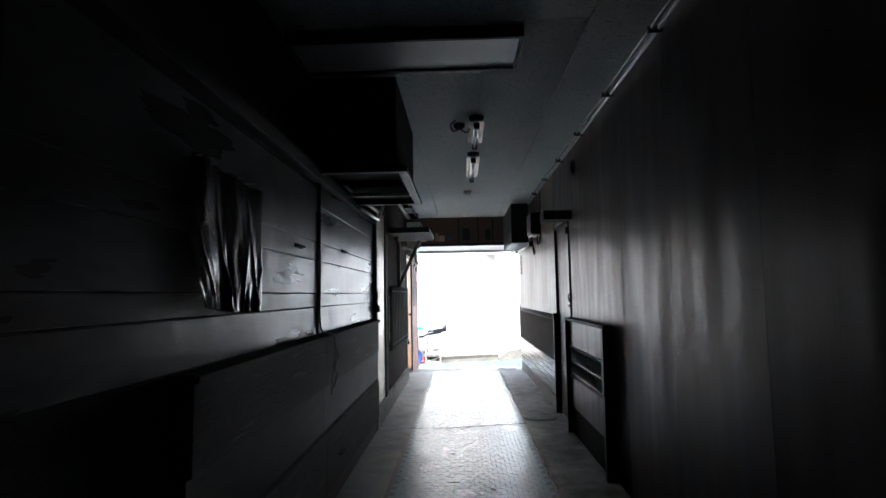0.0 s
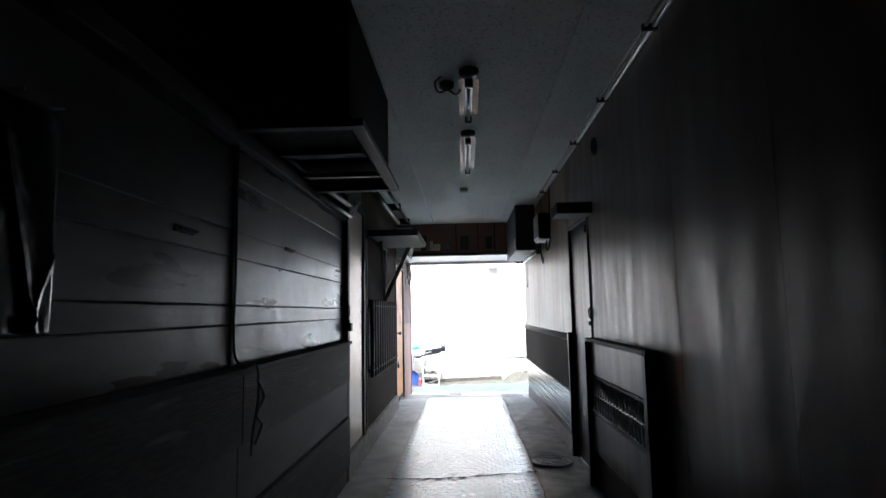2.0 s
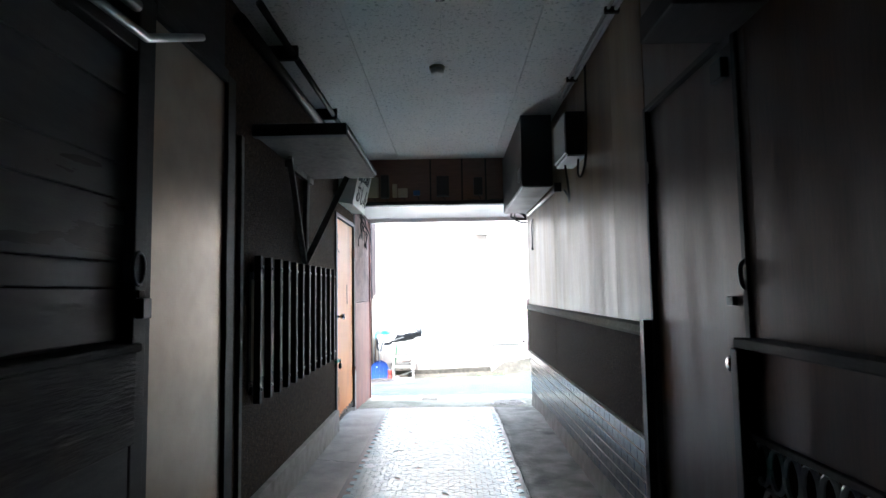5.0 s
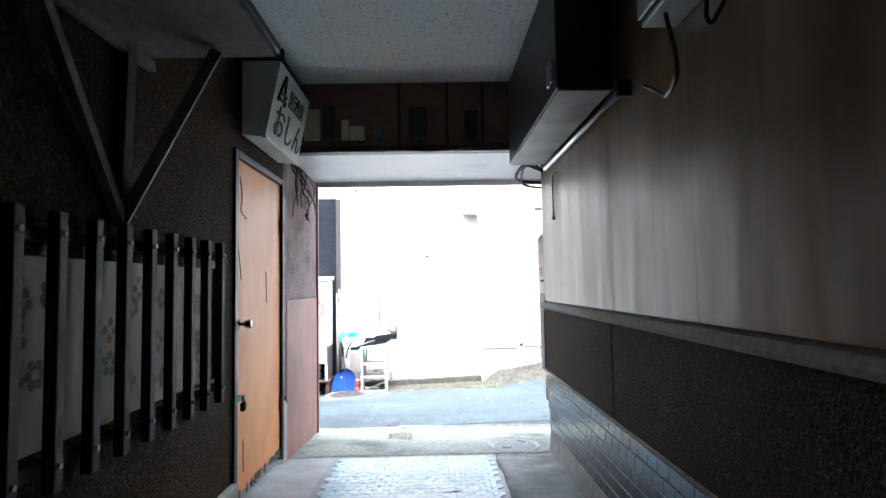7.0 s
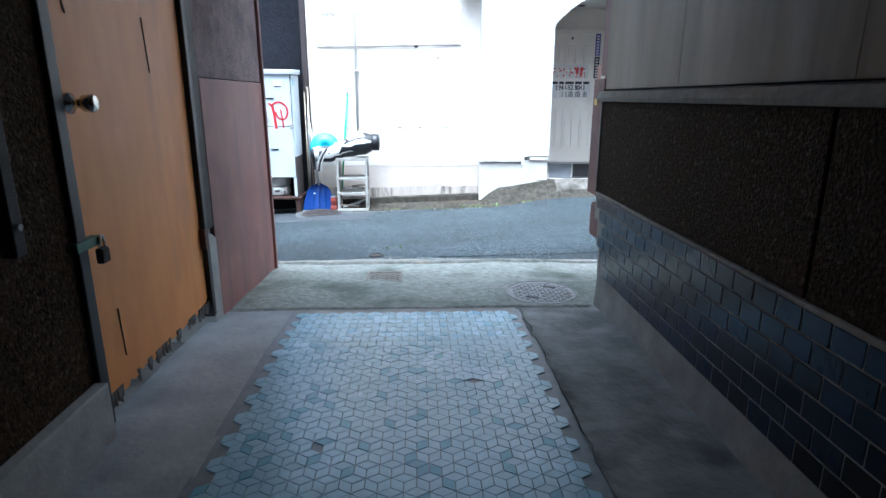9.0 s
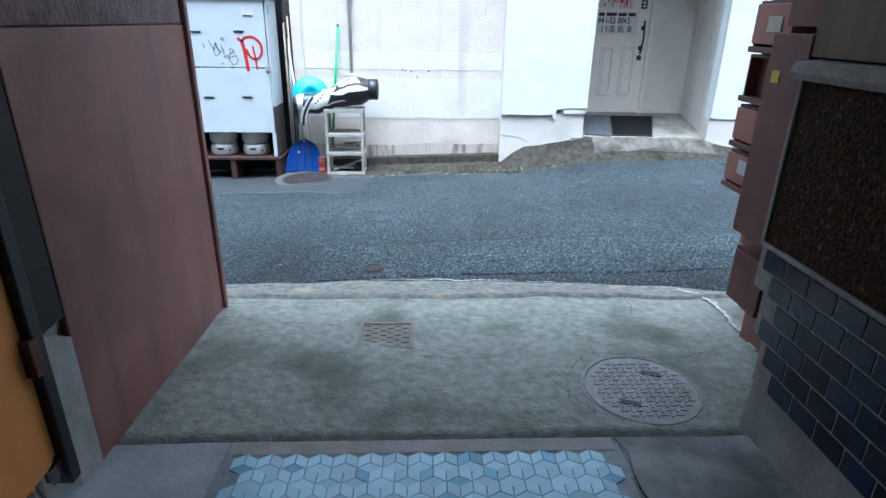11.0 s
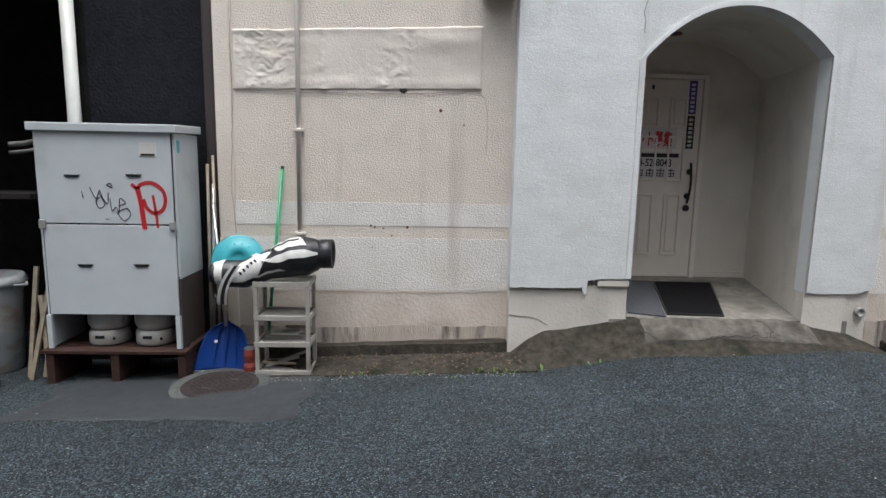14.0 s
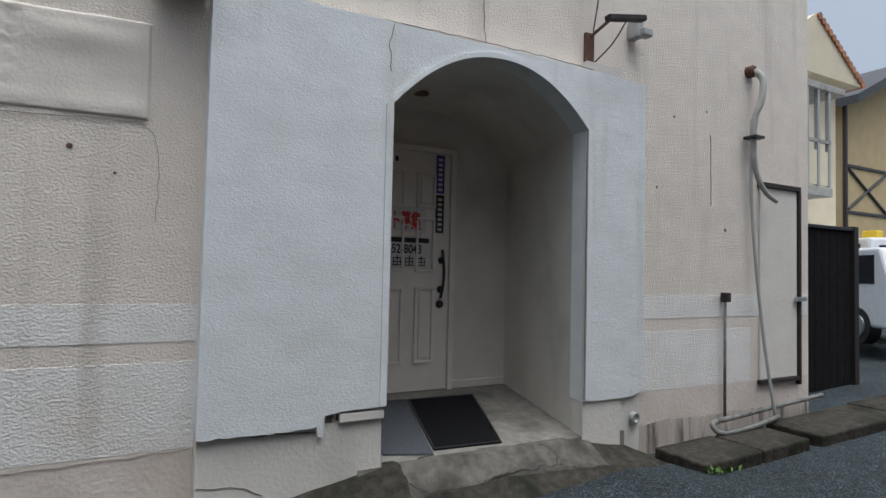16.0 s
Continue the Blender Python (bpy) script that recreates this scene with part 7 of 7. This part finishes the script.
for s in (1, -1):
    part("brace", tube([(19.8, 21.57, 3.95 - s * 0.62), (22.0, 21.57, 3.95 + s * 0.62)], 0.04, 6), ROOF_DARK, h2)
part("corner_post", box(19.66, 19.76, 21.55, 21.65, -0.4, 6.5, 0.005), PIPE_BROWN, h2)
h3 = thing("white_building", (17, 30, 0), "pale flat-roofed building far behind the houses", "building")
part("wall", box(15.0, 34, 30, 38, -0.4, 7.6, 0.02), SIGN_WHITE, h3)
part("parapet", box(14.9, 34.1, 29.9, 38.1, 7.6, 7.9, 0.02), PIPE_GREY, h3)
for k in range(4):
    wnd = part("window", box(17 + 4 * k, 18.6 + 4 * k, 29.93, 30.02, 4.6, 6.2, 0.01), CAR_GLASS, h3)
    part("window_frame", box(16.9 + 4 * k, 18.7 + 4 * k, 29.95, 30.01, 4.5, 4.6, 0.01), GALV, wnd)


def car(x, y, z, length, width, height, van, label, yaw):
    c = thing("parked_car", (x, y, z), label, "car", "parked cars")
    M2 = Matrix.Translation((x, y, z)) @ pose(0, 0, 0, 0, 0, yaw)
    h, L, w = height, length / 2, width / 2
    side = [(-L, 0.35), (-L + 0.05, 0.3), (L - 0.05, 0.3), (L, 0.4), (L, 0.85 if not van else 1.0), (L * 0.6 if not van else L * 0.85, 0.98 if not van else 1.1), (L * 0.3 if not van else L * 0.6, h), (-L + (0.25 if not van else 0.08), h), (-L, 1.0)]

    def put(bm, m, name, label="", parent=c, smooth=False):
        bmesh.ops.transform(bm, matrix=M2, verts=bm.verts)
        return part(name, bm, m, parent, label, smooth)
    bm = prism(side, "y", -w, w)
    bmesh.ops.bevel(bm, geom=bm.edges[:], offset=0.06, segments=3, affect="EDGES", profile=0.6)
    body = put(bm, CAR_WHITE, "body", "", c)
    for s in (-1, 1):
        put(box(-L + 0.35, L * (0.15 if not van else 0.5), s * (w + 0.004) - 0.006, s * (w + 0.004) + 0.006, 1.02, h - 0.12, 0.004), CAR_GLASS, "side_window", "", body)
        put(box(-L - 0.012, -L + 0.05, s * (w - 0.14) - 0.08, s * (w - 0.14) + 0.08, 0.75, 1.05, 0.01), TAIL_RED, "tail_light", "red tail light", body)
        for px in (-L + 0.75, L - 0.75):
            wh = put(lathe((px, s * (w - 0.08), 0.31), [(0.2, -0.1), (0.31, -0.1), (0.31, 0.1), (0.2, 0.1)], 24, axis="Y"), BLACK, "wheel", "", c)
            put(lathe((px, s * (w + 0.02), 0.31), [(0.2, -0.02), (0.19, 0.02), (0.02, 0.02)], 24, axis="Y"), GALV, "rim", "", wh)
    put(box(-L - 0.006, -L + 0.2, -w + 0.18, w - 0.18, 1.08, h - 0.16, 0.01), CAR_GLASS, "rear_window", "", body)
    put(box(-L - 0.05, -L + 0.1, -w + 0.05, w - 0.05, 0.34, 0.6, 0.03), BLACK if not van else CAR_WHITE, "bumper", "", body)
    put(box(-L - 0.02, -L, -0.25, 0.25, 0.66, 0.8, 0.004), YELLOW if van else PAPER, "number_plate", "", body)
    return c


car(13.4, 18.3, 0.12, 4.2, 1.75, 1.62, False, "white hatchback parked with its tail to the street", 60)
cv = car(16.2, 19.9, 0.14, 4.4, 1.75, 1.95, True, "white van parked behind the hatchback", 60)
bx = thing("roof_marker", (15.5, 18.9, 2.1), "yellow plastic marker on the van roof", "roof marker")
part("body", box(15.55, 15.85, 18.9, 19.2, 2.08, 2.32, 0.03), YELLOW, bx)

# weeds and litter at the wall foot
bm = bmesh.new()
rng = random.Random(14)
for cx, cy, n, s in ((1.28, 15.08, 16, 0.05), (1.5, 15.06, 14, 0.06), (4.75, 14.93, 40, 0.05), (0.2, 15.09, 8, 0.03), (0.75, 15.10, 10, 0.03), (2.1, 15.10, 9, 0.03), (-0.2, 11.64, 9, 0.03), (0.33, 12.22, 8, 0.03), (1.0, 14.95, 10, 0.03), (-1.0, 12.25, 8, 0.03), (7.4, 14.95, 14, 0.05)):
    for k in range(n):
        x, y = cx + rng.uniform(-1, 1) * s * 3, cy + rng.uniform(-1, 1) * s * 0.6
        z = ground_height(x, y) + 0.005
        a, h = rng.uniform(0, 6.28), s * rng.uniform(0.5, 1.2)
        d = Vector((math.cos(a), math.sin(a), 0)) * h * 0.6
        e = Vector((-math.sin(a), math.cos(a), 0)) * h * 0.22
        p = Vector((x, y, z))
        vs = [bm.verts.new(q) for q in (p, p + d * 0.5 + e + Vector((0, 0, h * 0.7)), p + d + Vector((0, 0, h * 0.9)), p + d * 0.5 - e + Vector((0, 0, h * 0.6)))]
        bm.faces.new(vs)
solid("weeds", bm, LEAF, "sparse green weeds in the cracks at the wall foot", "weeds", kind="stuff")
bm = bmesh.new()
for k in range(420):
    x, y = rng.uniform(-3, 6), rng.uniform(11.75, 15.2)
    if rng.random() < 0.45:
        x, y = rng.uniform(-0.6, 1.5), rng.uniform(14.98, 15.09)
    s = rng.uniform(0.002, 0.0065)
    z = ground_height(x, y) + 0.008
    own = [bm.verts.new((x + s * math.cos(a) * rng.uniform(0.7, 1.2), y + s * math.sin(a) * rng.uniform(0.7, 1.2), z)) for a in (0, 1.3, 2.5, 3.8, 5)]
    top = bm.verts.new((x, y, z + s * 0.8))
    for i in range(5):
        bm.faces.new((own[i], own[(i + 1) % 5], top))
LITTER = material("dead_leaf_litter", (0.16, 0.105, 0.06), (0.06, 0.042, 0.028), 0.9, 0, 40, 0.2, 60)
rot = bmesh.new()
for k in range(360):
    x, y = rng.uniform(-0.75, 1.55), 15.11 + 0.34 * rng.random() ** 0.7
    z = street(x, 15.2) + 0.012 + 0.12 * (y - 15.1) + 0.006
    s1, a = rng.uniform(0.005, 0.018), rng.uniform(0, 6.28)
    d, e = Vector((math.cos(a), math.sin(a), rng.uniform(-0.2, 0.4))) * s1, Vector((-math.sin(a), math.cos(a), rng.uniform(-0.2, 0.4))) * s1 * 0.5
    c0 = Vector((x, y, z + 0.004))
    rot.faces.new([rot.verts.new(q) for q in (c0 - d, c0 - e, c0 + d, c0 + e + Vector((0, 0, 0.004)))])
solid("leaf_litter", rot, LITTER, "brown dead leaves and crumbs lying in the gutter", "litter", kind="stuff")
solid("gravel", bm, CONC_LIGHT, "scattered pale grit and chips on the asphalt", "gravel", kind="stuff")

# ---- tiles and bricks ----
TW = 0.0742
TS = TW / math.sqrt(3)
bed = bpy.data.objects["floor_bed"]


def rhomb(k, x, y, z, bm=None):
    """One of the three lozenges of a cube pattern round (x, y)."""
    pts = [Vector((TS * math.sin(radians(60 * i)), TS * math.cos(radians(60 * i)), 0)) for i in range(6)]
    q = [Vector((0, 0, 0)), pts[2 * k], pts[2 * k + 1], pts[(2 * k + 2) % 6]]
    mid = (q[0] + q[2]) / 2
    lo = [mid + (p - mid) * 0.965 for p in q]
    hi = [mid + (p - mid) * 0.93 + Vector((0, 0, 0.006)) for p in q]
    v = [bm.verts.new(p + Vector((x, y, z))) for p in lo + hi]
    bm.faces.new(v[4:])
    for i in range(4):
        bm.faces.new((v[i], v[(i + 1) % 4], v[4 + (i + 1) % 4], v[4 + i]))


lozenge = []
for k in range(3):
    bm = bmesh.new()
    rhomb(k, 0, 0, 0, bm)
    own = bmesh.new()
    rhomb(k, 0, 0, 0, own)
    lozenge.append((finish(bm, "tile", TILE), finish(own, "tile", TILE_BLUE)))
rng = random.Random(2)
rest, rest_blue = bmesh.new(), bmesh.new()
row = 0
y = 10.06
while y > 0.6:
    for c in range(15):
        x = -0.028 + c * TW + (TW / 2 if row % 2 else 0)
        if x > 1.06:
            continue
        for k in range(3):
            blue = rng.random() < 0.085
            if rng.random() < 0.004:
                continue
            z = passage(x, y) + 0.0012 + rng.uniform(-0.0006, 0.0006)
            if row < 6:
                ob = new("tile", lozenge[k][1 if blue else 0])
                ob.location, ob.parent = (x, y, z), bed
            else:
                rhomb(k, x, y, z, rest_blue if blue else rest)
    y -= 1.5 * TS
    row += 1
for b, m, lab in ((rest, TILE, "pale blue-white lozenge floor tiles"), (rest_blue, TILE_BLUE, "mid-blue lozenge floor tiles")):
    ob = solid("floor_tiles", b, m, lab, "floor tiles", kind="stuff")
bm = box(0, 0.012, 0, 0.1025, 0, 0.0635, 0.002)
brick = finish(bm, "brick", GLAZED)
for r in range(6):
    y = 6.26 - (0.054 if r % 2 else 0)
    z = 0.279 + r * 0.0698
    while y < 10.33:
        if y > 6.258 and y + 0.1025 < 10.25 + 0.017 * r:
            ob = new("brick", brick)
            ob.location, ob.parent = (1.558, y, z), right
        y += 0.108
